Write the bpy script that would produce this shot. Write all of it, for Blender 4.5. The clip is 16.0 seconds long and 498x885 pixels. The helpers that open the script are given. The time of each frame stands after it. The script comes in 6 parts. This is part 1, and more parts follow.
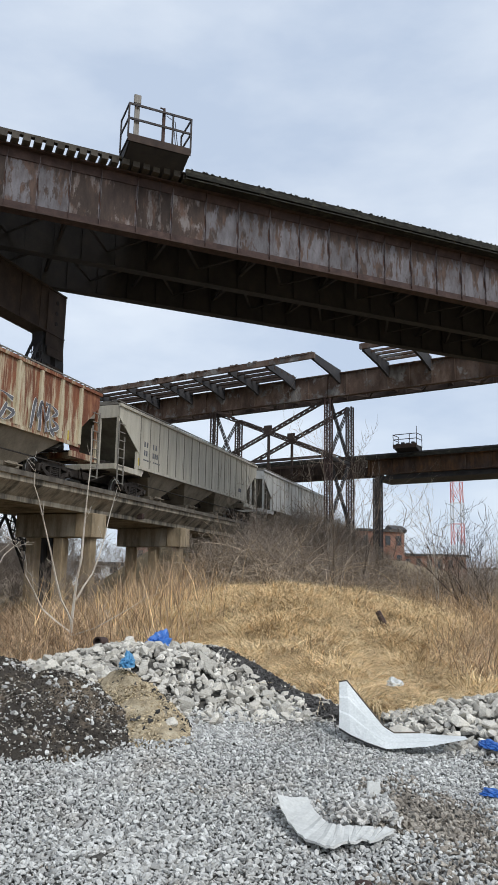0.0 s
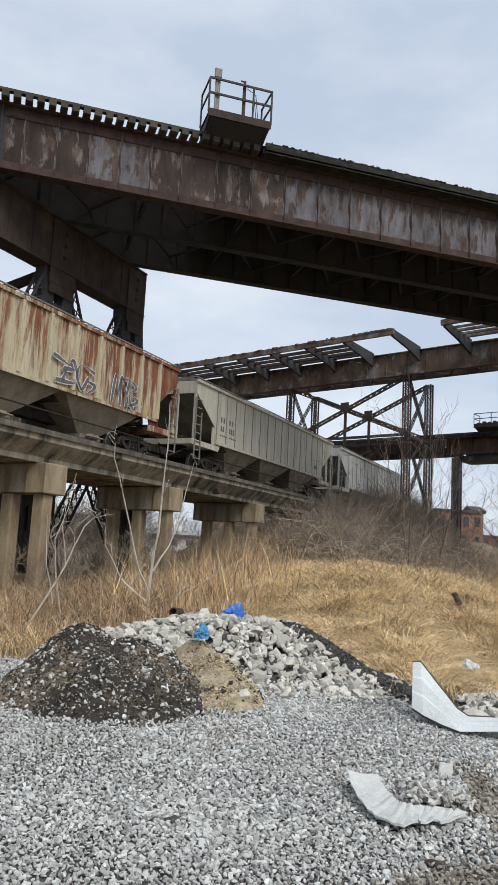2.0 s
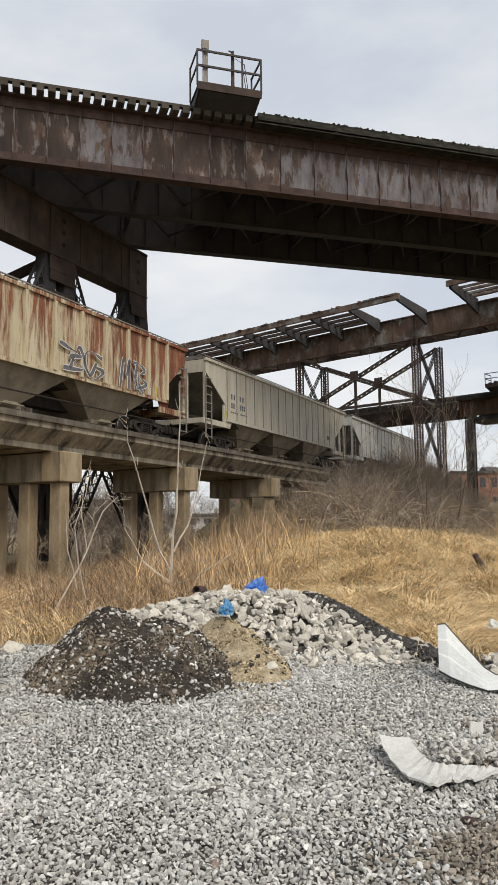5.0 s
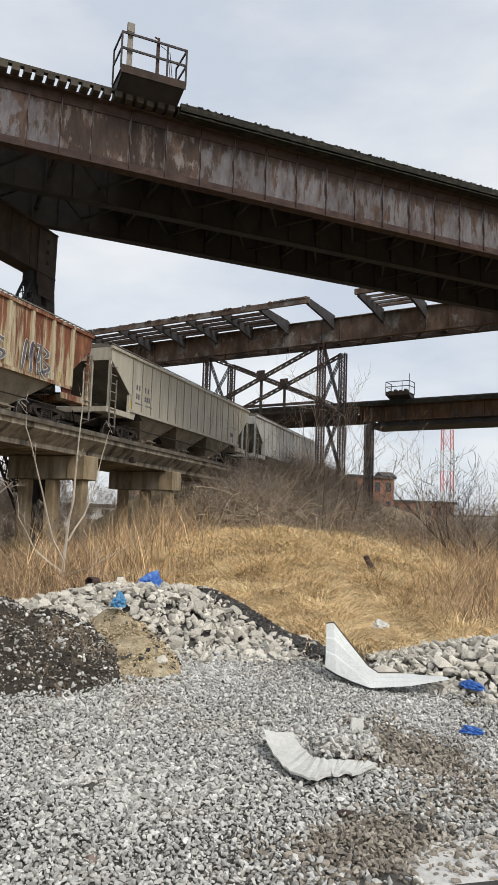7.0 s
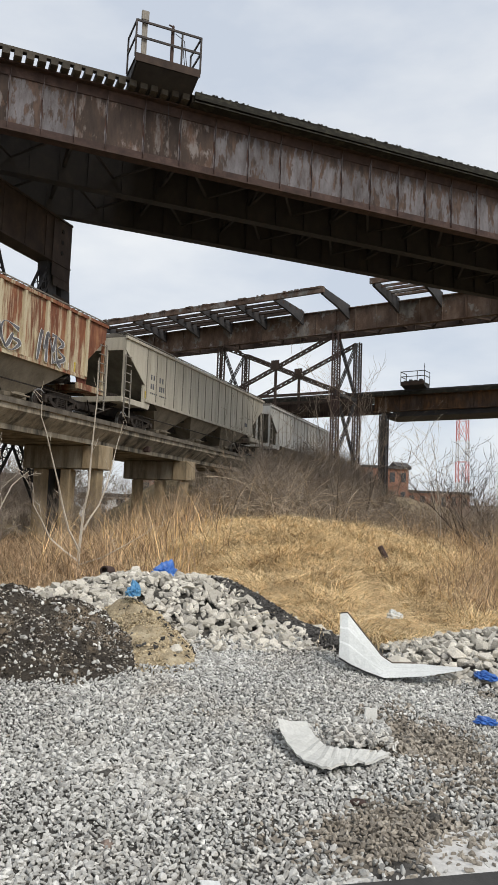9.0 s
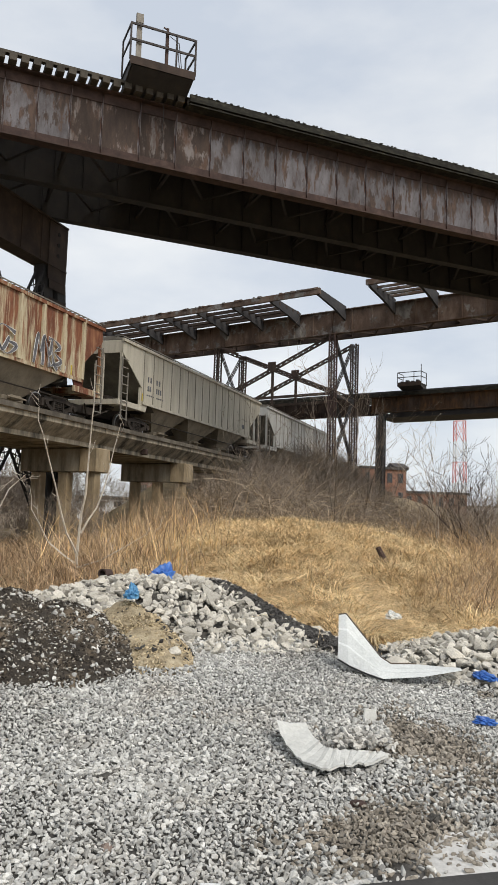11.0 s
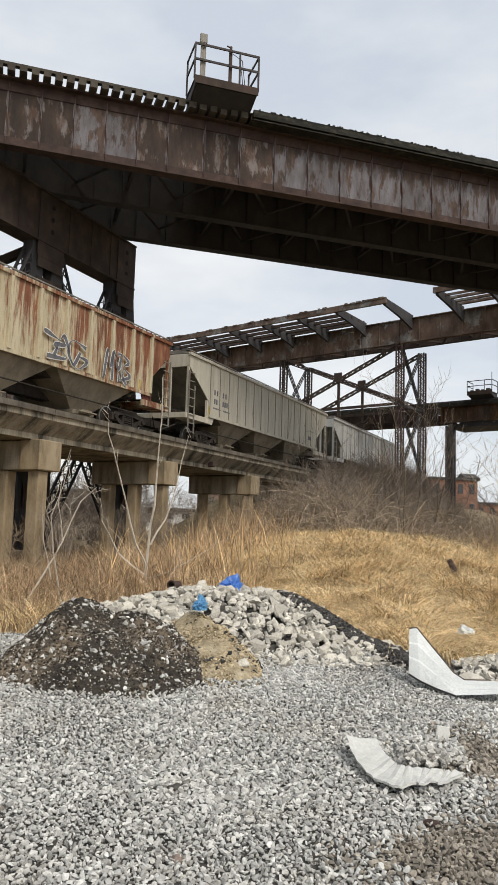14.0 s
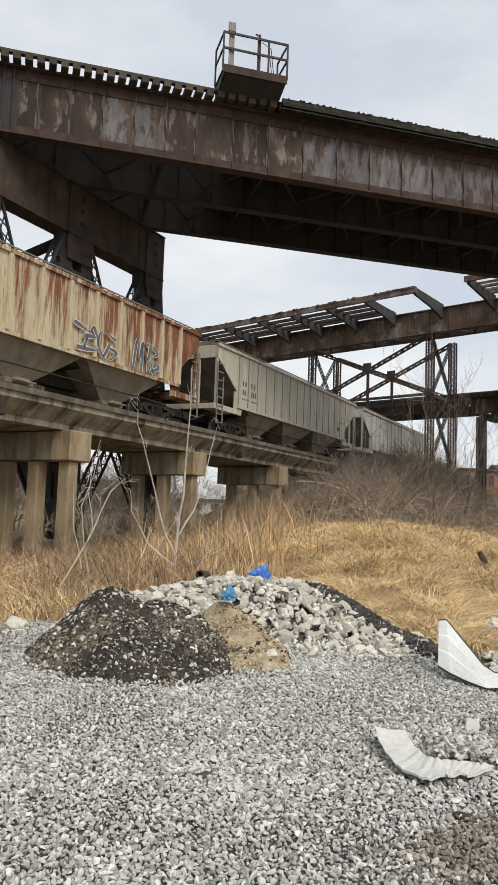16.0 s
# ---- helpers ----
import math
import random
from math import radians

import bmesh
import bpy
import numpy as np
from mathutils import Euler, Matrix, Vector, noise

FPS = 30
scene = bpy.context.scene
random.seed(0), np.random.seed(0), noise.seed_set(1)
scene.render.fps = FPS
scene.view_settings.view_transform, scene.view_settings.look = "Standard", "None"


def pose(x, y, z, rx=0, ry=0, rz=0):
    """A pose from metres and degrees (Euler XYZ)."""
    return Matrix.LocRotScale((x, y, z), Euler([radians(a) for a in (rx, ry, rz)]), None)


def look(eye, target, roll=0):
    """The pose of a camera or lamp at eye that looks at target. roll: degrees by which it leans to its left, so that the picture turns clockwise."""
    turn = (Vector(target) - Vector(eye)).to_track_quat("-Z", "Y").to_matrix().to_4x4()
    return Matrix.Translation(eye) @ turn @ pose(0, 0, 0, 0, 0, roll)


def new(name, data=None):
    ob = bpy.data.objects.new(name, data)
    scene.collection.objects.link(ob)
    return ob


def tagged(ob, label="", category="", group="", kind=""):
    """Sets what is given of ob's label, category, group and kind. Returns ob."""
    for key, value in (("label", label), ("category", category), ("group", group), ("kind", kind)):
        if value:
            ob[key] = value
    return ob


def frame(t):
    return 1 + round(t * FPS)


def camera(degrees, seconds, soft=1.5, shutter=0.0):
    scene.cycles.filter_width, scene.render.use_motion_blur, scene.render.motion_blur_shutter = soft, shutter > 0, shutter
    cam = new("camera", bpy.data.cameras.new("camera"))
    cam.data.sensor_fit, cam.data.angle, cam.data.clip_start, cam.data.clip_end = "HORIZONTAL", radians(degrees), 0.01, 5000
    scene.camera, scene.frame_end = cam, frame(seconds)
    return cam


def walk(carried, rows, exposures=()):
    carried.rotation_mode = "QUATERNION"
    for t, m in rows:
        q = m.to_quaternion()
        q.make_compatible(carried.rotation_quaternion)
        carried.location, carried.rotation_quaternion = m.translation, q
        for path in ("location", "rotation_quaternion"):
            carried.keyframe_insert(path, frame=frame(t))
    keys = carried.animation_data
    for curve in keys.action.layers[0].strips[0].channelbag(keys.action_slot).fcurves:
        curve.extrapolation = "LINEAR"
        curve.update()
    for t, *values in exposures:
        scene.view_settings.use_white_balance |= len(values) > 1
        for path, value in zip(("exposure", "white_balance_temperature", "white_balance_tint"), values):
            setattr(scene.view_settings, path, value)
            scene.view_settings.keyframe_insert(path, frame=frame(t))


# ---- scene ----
EYE = (0.0, 0.0, 1.6)
cam = camera(37.0, 16.0, soft=0.7)
ROWS = [
    (0.0, pose(*EYE, 100.34, -1.19, -0.18)),
    (0.5, pose(*EYE, 100.34, -1.41, -0.01)),
    (1.0, pose(*EYE, 100.08, -2.06, 0.63)),
    (1.5, pose(*EYE, 99.43, -2.72, 2.25)),
    (2.0, pose(*EYE, 98.33, -2.98, 5.45)),
    (2.5, pose(*EYE, 97.05, -2.46, 9.35)),
    (3.0, pose(*EYE, 95.97, -0.74, 13.52)),
    (3.5, pose(*EYE, 95.66, 1.59, 15.83)),
    (4.0, pose(*EYE, 95.29, 2.09, 13.43)),
    (4.5, pose(*EYE, 95.46, 1.22, 9.81)),
    (5.0, pose(*EYE, 96.41, 0.63, 6.87)),
    (7.5, pose(*EYE, 95.88, -2.20, -1.32)),
    (8.0, pose(*EYE, 95.38, -2.44, -0.11)),
    (10.5, pose(*EYE, 95.30, -2.03, 0.20)),
    (11.0, pose(*EYE, 95.46, -1.77, 0.01)),
    (11.5, pose(*EYE, 95.32, -1.55, 0.13)),
    (12.0, pose(*EYE, 95.14, -1.40, 0.52)),
    (12.5, pose(*EYE, 95.15, -1.31, 1.33)),
    (13.0, pose(*EYE, 95.39, -1.40, 2.51)),
    (13.5, pose(*EYE, 95.82, -1.50, 3.89)),
    (14.0, pose(*EYE, 96.21, -1.74, 5.15)),
    (14.5, pose(*EYE, 96.30, -1.94, 6.10)),
    (15.0, pose(*EYE, 96.10, -2.07, 6.71)),
    (15.5, pose(*EYE, 95.75, -2.01, 7.11)),
    (16.0, pose(*EYE, 95.43, -1.99, 7.33)),
]
walk(cam, ROWS, [(0.0, 0.4, 6300, 9), (1.5, 0.38, 6350, 9), (2.5, 0.4, 6700, 9), (3.5, 0.45, 7250, 11), (5.0, 0.45, 7200, 11), (8.0, 0.45, 6950, 10), (16.0, 0.5, 7150, 10)])

# ---- light: overcast sky, weak broad sun ----
world = bpy.data.worlds.new("overcast")
scene.world = world
world.use_nodes = True
wt = world.node_tree
wt.nodes.clear()


def wn(kind, **props):
    n = wt.nodes.new(kind)
    for k, v in props.items():
        n.inputs[k].default_value = v
    return n


w_out = wn("ShaderNodeOutputWorld")
w_sky = wt.nodes.new("ShaderNodeTexSky")
w_sky.sky_type, w_sky.sun_disc = "NISHITA", False
w_sky.sun_elevation, w_sky.sun_rotation = radians(48), radians(143)
w_bg_sky, w_bg_cloud = wn("ShaderNodeBackground", Strength=0.10), wn("ShaderNodeBackground", Strength=0.70)
w_tc, w_map = wn("ShaderNodeTexCoord"), wn("ShaderNodeMapping", Scale=(1.6, 1.6, 4.2))
w_noise = wn("ShaderNodeTexNoise", Scale=1.9, Detail=7.0, Roughness=0.52)
w_ramp = wt.nodes.new("ShaderNodeValToRGB")
w_ramp.color_ramp.elements[0].position, w_ramp.color_ramp.elements[0].color = 0.34, (0.64, 0.735, 0.89, 1)
w_ramp.color_ramp.elements[1].position, w_ramp.color_ramp.elements[1].color = 0.68, (0.95, 1.01, 1.09, 1)
w_mix = wn("ShaderNodeMixShader", Fac=0.88)
for a, i, b, j in ((w_tc, "Generated", w_map, "Vector"), (w_map, "Vector", w_noise, "Vector"), (w_noise, "Fac", w_ramp, "Fac"),
                   (w_ramp, "Color", w_bg_cloud, "Color"), (w_sky, "Color", w_bg_sky, "Color"),
                   (w_mix, "Shader", w_out, "Surface")):
    wt.links.new(a.outputs[i], b.inputs[j])
wt.links.new(w_bg_sky.outputs[0], w_mix.inputs[1])
wt.links.new(w_bg_cloud.outputs[0], w_mix.inputs[2])

sun = new("sun", bpy.data.lights.new("sun", "SUN"))
sun.data.energy, sun.data.angle, sun.data.color = 1.5, radians(24), (1.0, 0.97, 0.92)
sun.matrix_world = look((0, 0, 60), (-24, 32, 20))


# ---- materials ----
def weather(name, ramp, scale=1.0, stretch=(1, 1, 1), rough=0.85, metal=0.0, bump=0.3, grain=40.0, detail=8.0, ramp2=None,
            scale2=0.3, stretch2=(1, 1, 1), mix2=(0.45, 0.6), vary=0.0, island=False, spec=0.3, shift=0.0, grow=()):
    """Colour from one noise, a second colour set laid over it by a broader noise, fine grain in value and relief.
    grow: rows of (axis, from, to, amount) by which the second set gains ground along an axis."""
    m = bpy.data.materials.new(name)
    m.use_nodes = True
    nt = m.node_tree
    bsdf = nt.nodes["Principled BSDF"]
    bsdf.inputs["Roughness"].default_value = rough
    bsdf.inputs["Metallic"].default_value = metal
    bsdf.inputs["Specular IOR Level"].default_value = spec
    tc = nt.nodes.new("ShaderNodeTexCoord")

    def noise_at(sc, st, det, rgh=0.6):
        mp = nt.nodes.new("ShaderNodeMapping")
        mp.inputs["Scale"].default_value = st
        nz = nt.nodes.new("ShaderNodeTexNoise")
        nz.inputs["Scale"].default_value, nz.inputs["Detail"].default_value, nz.inputs["Roughness"].default_value = sc, det, rgh
        if shift:
            oi, mv = nt.nodes.new("ShaderNodeObjectInfo"), nt.nodes.new("ShaderNodeMath")
            mv.operation = "MULTIPLY"
            mv.inputs[1].default_value = shift
            nt.links.new(oi.outputs["Random"], mv.inputs[0])
            nt.links.new(mv.outputs[0], mp.inputs["Location"])
        nt.links.new(tc.outputs["Object"], mp.inputs["Vector"])
        nt.links.new(mp.outputs["Vector"], nz.inputs["Vector"])
        return nz

    def ramp_of(stops, src):
        r = nt.nodes.new("ShaderNodeValToRGB")
        e = r.color_ramp.elements
        while len(e) < len(stops):
            e.new(0.5)
        for el, (p, c) in zip(e, stops):
            el.position, el.color = p, (*c, 1)
        nt.links.new(src, r.inputs["Fac"])
        return r

    n1 = noise_at(scale, stretch, detail + 2, 0.66)
    col = ramp_of(ramp, n1.outputs["Fac"]).outputs["Color"]
    if ramp2:
        n2 = noise_at(scale2, stretch2, 10.0, 0.68)
        cover = n2.outputs["Fac"]
        for axis, lo, hi, amount in grow:
            split, gain, total = nt.nodes.new("ShaderNodeSeparateXYZ"), nt.nodes.new("ShaderNodeMapRange"), nt.nodes.new("ShaderNodeMath")
            gain.inputs["From Min"].default_value, gain.inputs["From Max"].default_value, gain.inputs["To Max"].default_value = lo, hi, amount
            nt.links.new(tc.outputs["Object"], split.inputs[0])
            nt.links.new(split.outputs[axis], gain.inputs["Value"])
            nt.links.new(cover, total.inputs[0])
            nt.links.new(gain.outputs["Result"], total.inputs[1])
            cover = total.outputs[0]
        lim = nt.nodes.new("ShaderNodeMapRange")
        lim.inputs["From Min"].default_value, lim.inputs["From Max"].default_value = mix2
        nt.links.new(cover, lim.inputs["Value"])
        n3 = noise_at(scale * 1.7, stretch, 6.0)
        col2 = ramp_of(ramp2, n3.outputs["Fac"]).outputs["Color"]
        mx = nt.nodes.new("ShaderNodeMix")
        mx.data_type = "RGBA"
        nt.links.new(lim.outputs["Result"], mx.inputs["Factor"])
        nt.links.new(col, mx.inputs["A"])
        nt.links.new(col2, mx.inputs["B"])
        col = mx.outputs["Result"]
    ng = noise_at(grain, (1, 1, 1), 4.0)
    val = nt.nodes.new("ShaderNodeMapRange")
    val.inputs["To Min"].default_value, val.inputs["To Max"].default_value = 0.72, 1.28
    nt.links.new(ng.outputs["Fac"], val.inputs["Value"])
    hsv = nt.nodes.new("ShaderNodeHueSaturation")
    nt.links.new(col, hsv.inputs["Color"])
    fac = val.outputs["Result"]
    if vary:
        if island:
            src = nt.nodes.new("ShaderNodeNewGeometry").outputs["Random Per Island"]
        else:
            src = nt.nodes.new("ShaderNodeObjectInfo").outputs["Random"]
        rr = nt.nodes.new("ShaderNodeMapRange")
        rr.inputs["To Min"].default_value, rr.inputs["To Max"].default_value = 1 - vary, 1 + vary
        nt.links.new(src, rr.inputs["Value"])
        mu = nt.nodes.new("ShaderNodeMath")
        mu.operation = "MULTIPLY"
        nt.links.new(fac, mu.inputs[0])
        nt.links.new(rr.outputs["Result"], mu.inputs[1])
        fac = mu.outputs[0]
    nt.links.new(fac, hsv.inputs["Value"])
    nt.links.new(hsv.outputs["Color"], bsdf.inputs["Base Color"])
    bp = nt.nodes.new("ShaderNodeBump")
    bp.inputs["Strength"].default_value, bp.inputs["Distance"].default_value = bump, 0.02
    nt.links.new(ng.outputs["Fac"], bp.inputs["Height"])
    nt.links.new(bp.outputs["Normal"], bsdf.inputs["Normal"])
    return m


RUST = [(0.3, (0.035, 0.022, 0.019)), (0.5, (0.075, 0.040, 0.030)), (0.68, (0.14, 0.065, 0.042))]
GREYP = [(0.35, (0.10, 0.085, 0.085)), (0.5, (0.25, 0.24, 0.255)), (0.7, (0.33, 0.325, 0.345))]
m_girder = weather("rusted_plate", RUST, 1.3, (3.0, 3.0, 0.45), 0.8, 0.0, 0.35, 55, ramp2=GREYP, scale2=0.85, stretch2=(1.5, 1, 0.35), mix2=(0.5, 0.58))
m_girder_warm = weather("rusted_plate_orange", [(0.3, (0.045, 0.030, 0.022)), (0.5, (0.10, 0.058, 0.034)), (0.7, (0.23, 0.115, 0.05))], 1.0, (2, 2, 0.6), 0.85, 0, 0.35, 40,
                        ramp2=[(0.4, (0.05, 0.035, 0.03)), (0.6, (0.11, 0.08, 0.065))], scale2=0.5)
m_steel = weather("dark_steel", [(0.3, (0.038, 0.038, 0.043)), (0.55, (0.055, 0.053, 0.055)), (0.75, (0.078, 0.067, 0.062))], 1.6, (1, 1, 0.6), 0.8, 0, 0.3, 40)
m_steel_brown = weather("brown_steel", [(0.3, (0.034, 0.025, 0.021)), (0.55, (0.062, 0.044, 0.036)), (0.75, (0.11, 0.07, 0.052))], 1.6, (1, 1, 0.6), 0.85, 0, 0.3, 40)
m_timber = weather("old_timber", [(0.3, (0.04, 0.034, 0.028)), (0.6, (0.10, 0.088, 0.072)), (0.8, (0.10, 0.11, 0.06))], 2.2, (1, 1, 1), 0.95, 0, 0.6, 30, vary=0.3)
m_rail_paint = weather("railing_paint", [(0.4, (0.022, 0.020, 0.022)), (0.7, (0.06, 0.042, 0.036))], 5, rough=0.6, grain=60)
m_conc = weather("stained_concrete", [(0.3, (0.19, 0.16, 0.12)), (0.5, (0.34, 0.295, 0.225)), (0.7, (0.45, 0.40, 0.32))], 1.5, (2.2, 2.2, 0.4), 0.95, 0, 0.35, 30,
                 ramp2=[(0.4, (0.055, 0.05, 0.04)), (0.6, (0.14, 0.125, 0.10))], scale2=0.9, stretch2=(2.4, 1, 0.35), mix2=(0.47, 0.62))
m_conc_tan = weather("tan_concrete", [(0.3, (0.22, 0.165, 0.10)), (0.5, (0.36, 0.28, 0.18)), (0.7, (0.45, 0.37, 0.26))], 1.2, (1.5, 1.5, 0.5), 0.95, 0, 0.3, 30, vary=0.12,
                     ramp2=[(0.4, (0.12, 0.10, 0.07)), (0.6, (0.2, 0.17, 0.12))], scale2=0.8, stretch2=(2, 2, 0.4), mix2=(0.52, 0.68))
m_curb = weather("dark_stained_concrete", [(0.3, (0.07, 0.06, 0.05)), (0.5, (0.125, 0.11, 0.09)), (0.7, (0.22, 0.195, 0.16))], 1.8, (1.5, 1.5, 0.6), 0.95, 0, 0.35, 30)
m_soil = weather("ground_soil", [(0.3, (0.10, 0.075, 0.045)), (0.5, (0.20, 0.15, 0.085)), (0.7, (0.30, 0.23, 0.13))], 0.8, rough=1, bump=0.8, grain=14)
# bed colour kept dark: the shade in the gravel's gaps is painted in
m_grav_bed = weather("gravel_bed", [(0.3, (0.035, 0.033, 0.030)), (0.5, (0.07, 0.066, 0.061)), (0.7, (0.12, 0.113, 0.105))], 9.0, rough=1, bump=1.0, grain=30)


# ---- mesh helpers ----
def box(bm, x0, x1, y0, y1, z0, z1, bevel=0.0):
    m = Matrix.Translation(((x0 + x1) / 2, (y0 + y1) / 2, (z0 + z1) / 2)) @ Matrix.Diagonal((x1 - x0, y1 - y0, z1 - z0, 1))
    r = bmesh.ops.create_cube(bm, size=1.0, matrix=m)
    if bevel:
        es = {e for v in r["verts"] for e in v.link_edges}
        bmesh.ops.bevel(bm, geom=list(es), offset=bevel, segments=1, affect="EDGES")


def bar(bm, a, b, w, h=None, up=(0, 0, 1)):
    """A square bar from a to b, w wide and h deep."""
    a, b = Vector(a), Vector(b)
    d = b - a
    x = d.normalized()
    y = Vector(up).cross(x)
    if y.length < 1e-4:
        y = Vector((0, 1, 0)).cross(x)
    y.normalize()
    z = x.cross(y)
    rot = Matrix((x, y, z)).transposed().to_4x4()
    bmesh.ops.create_cube(bm, size=1.0, matrix=Matrix.Translation((a + b) / 2) @ rot @ Matrix.Diagonal((d.length, w, h or w, 1)))


def tube(bm, a, b, r0, r1=None, n=8):
    a, b = Vector(a), Vector(b)
    d = b - a
    q = d.to_track_quat("Z", "Y").to_matrix().to_4x4()
    bmesh.ops.create_cone(bm, cap_ends=True, segments=n, radius1=r0, radius2=r0 if r1 is None else r1, depth=d.length,
                          matrix=Matrix.Translation((a + b) / 2) @ q)


def prism(bm, pts, x0, x1):
    """An outline of (y, z) points drawn out along x."""
    a = [bm.verts.new((x0, y, z)) for y, z in pts]
    b = [bm.verts.new((x1, y, z)) for y, z in pts]
    n = len(pts)
    bm.faces.new(a)
    bm.faces.new(list(reversed(b)))
    for i in range(n):
        bm.faces.new((a[i], b[i], b[(i + 1) % n], a[(i + 1) % n]))


def mesh_of(name, bm, material):
    bmesh.ops.recalc_face_normals(bm, faces=bm.faces)
    me = bpy.data.meshes.new(name)
    bm.to_mesh(me)
    bm.free()
    me.materials.append(material)
    return me


def part(name, bm, material, parent, label=""):
    ob = new(name, mesh_of(name, bm, material))
    ob.parent = parent
    return tagged(ob, label)


def place(name, mesh, parent, m=None):
    """One more object on a mesh that exists."""
    ob = new(name, mesh)
    ob.parent = parent
    if m is not None:
        ob.matrix_basis = m
    return ob


def thing(name, label, category, m=None, group="", kind=""):
    ob = new(name)
    ob.empty_display_size = 0.2
    if m is not None:
        ob.matrix_world = m
    return tagged(ob, label, category, group, kind)


def lattice(bm, a, b, w, d, step, side=(1, 0, 0)):
    """A laced column or brace: four corner angles and crossed flat bars between them on two faces."""
    a, b = Vector(a), Vector(b)
    x = (b - a).normalized()
    s = Vector(side)
    s = (s - x * s.dot(x)).normalized()
    t = x.cross(s)
    for i in (-1, 1):
        for j in (-1, 1):
            o = s * (i * w / 2) + t * (j * d / 2)
            bar(bm, a + o, b + o, min(0.09, w * 0.3), min(0.09, w * 0.3), s)
    n = max(2, int((b - a).length / step))
    for k in range(n):
        p, q = a.lerp(b, k / n), a.lerp(b, (k + 1) / n)
        for j in (-1, 1):
            o = t * (j * d / 2)
            bar(bm, p + o - s * w / 2, q + o + s * w / 2, min(0.05, w * 0.2), 0.02, t)
            bar(bm, p + o + s * w / 2, q + o - s * w / 2, min(0.05, w * 0.2), 0.02, t)


TRAIN = pose(0, 0, 0, 0, 0, 70.7)     # x along the track, y away from the road
BRIDGE = pose(0, 0, 0, 0, 0, 23.5)    # the plate girder viaduct
FAR = pose(0, 0, 0, 0, 0, -34.0)      # the derelict viaduct behind


def smooth(a, b, x):
    t = min(1.0, max(0.0, (x - a) / (b - a)))
    return t * t * (3 - 2 * t)


SU, CU = math.sin(radians(19.3)), math.cos(radians(19.3))


def along(x, y):
    """Track coordinates of a place: along the track and across it."""
    return x * SU + y * CU, -x * CU + y * SU


def rise(x, y):
    """The grassy dome behind the rubble, 0 to 1."""
    return math.exp(-((x - 1.3) / 4.5) ** 2 - ((y - 19.0) / 6.0) ** 2)


def ground_z(x, y):
    """Height of the ground: flat by the road, a grassy rise, the railway bank."""
    s, v = along(x, y)
    d = math.hypot(x, y)
    z = 0.16 * smooth(4.0, 7.5, y) * smooth(-9, -2, x) * (1 - smooth(0.8, 2.2, x))
    z += 0.80 * rise(x, y) + 0.7 * math.exp(-((x - 2.6) / 6.5) ** 2 - ((y - 27.0) / 10.5) ** 2)
    bank = max(0.0, min(1.0, (v - 4.5) / 9.0))
    bank = bank * bank * (3 - 2 * bank)
    back = 1 - smooth(19.8, 27.0, v)
    z = max(z, z * 0.5 + 4.25 * bank * back * smooth(32.0, 46.0, s))
    z += 0.12 * noise.noise((x * 0.35, y * 0.35, 0.0)) * smooth(7, 14, d) + 0.03 * noise.noise((x * 1.3, y * 1.3, 3.0))
    return z


def heap(x, y, cx, cy, rx, ry, h, power=1.5):
    r = math.hypot((x - cx) / rx, (y - cy) / ry)
    return max(0.0, h * (1 - r ** power))

# ---- the ground, one sheet to the horizon ----
def build_ground():
    angles = [a * 0.6 for a in range(-70, 71)] + [45 + 3.0 * i for i in range(0, 91)]
    radii = [0.5 * 1.055 ** i for i in range(92)] + [80, 100, 140, 220, 400, 900, 3000]
    verts, faces = [(0, 0, 0)], []
    for r in radii:
        for a in angles:
            x, y = r * math.sin(radians(a)), r * math.cos(radians(a))
            verts.append((x, y, ground_z(x, y)))
    n = len(angles)
    for j in range(n):
        k = (j + 1) % n
        faces.append((0, 1 + k, 1 + j))
        for i in range(len(radii) - 1):
            faces.append((1 + i * n + j, 1 + i * n + k, 1 + (i + 1) * n + k, 1 + (i + 1) * n + j))
    me = bpy.data.meshes.new("ground")
    me.from_pydata(verts, [], faces)
    me.polygons.foreach_set("use_smooth", [True] * len(faces))
    me.materials.append(m_soil)
    return tagged(new("ground", me), "dry brown soil under dead grass, rising to a railway bank", "ground", kind="structure")


build_ground()


# ---- plate girder viaduct ----
def web_panels(v, y, z0, z1):
    """Web plates between the stiffeners, each with its own state of paint."""
    rnd = random.Random(17)
    made = {}
    x = -29.43
    while x < 60:
        step = 1.42 if x > 5 else 1.15
        grey = x > 9.0 or 1.3 < x < 3.0 or (x < -9.0 and rnd.random() < 0.4)
        mat = m_panel_orange if -8.0 < x < -2.6 else m_panel_grey if grey else m_panel_dark
        key = (step, mat.name)
        if key not in made:
            bm = bmesh.new()
            box(bm, 0.002, step - 0.002, -0.012, 0.012, z0, z1)
            made[key] = mesh_of("web_plate", bm, mat)
        place("web_plate", made[key], v, Matrix.Translation((x, y, 0)))
        x += step


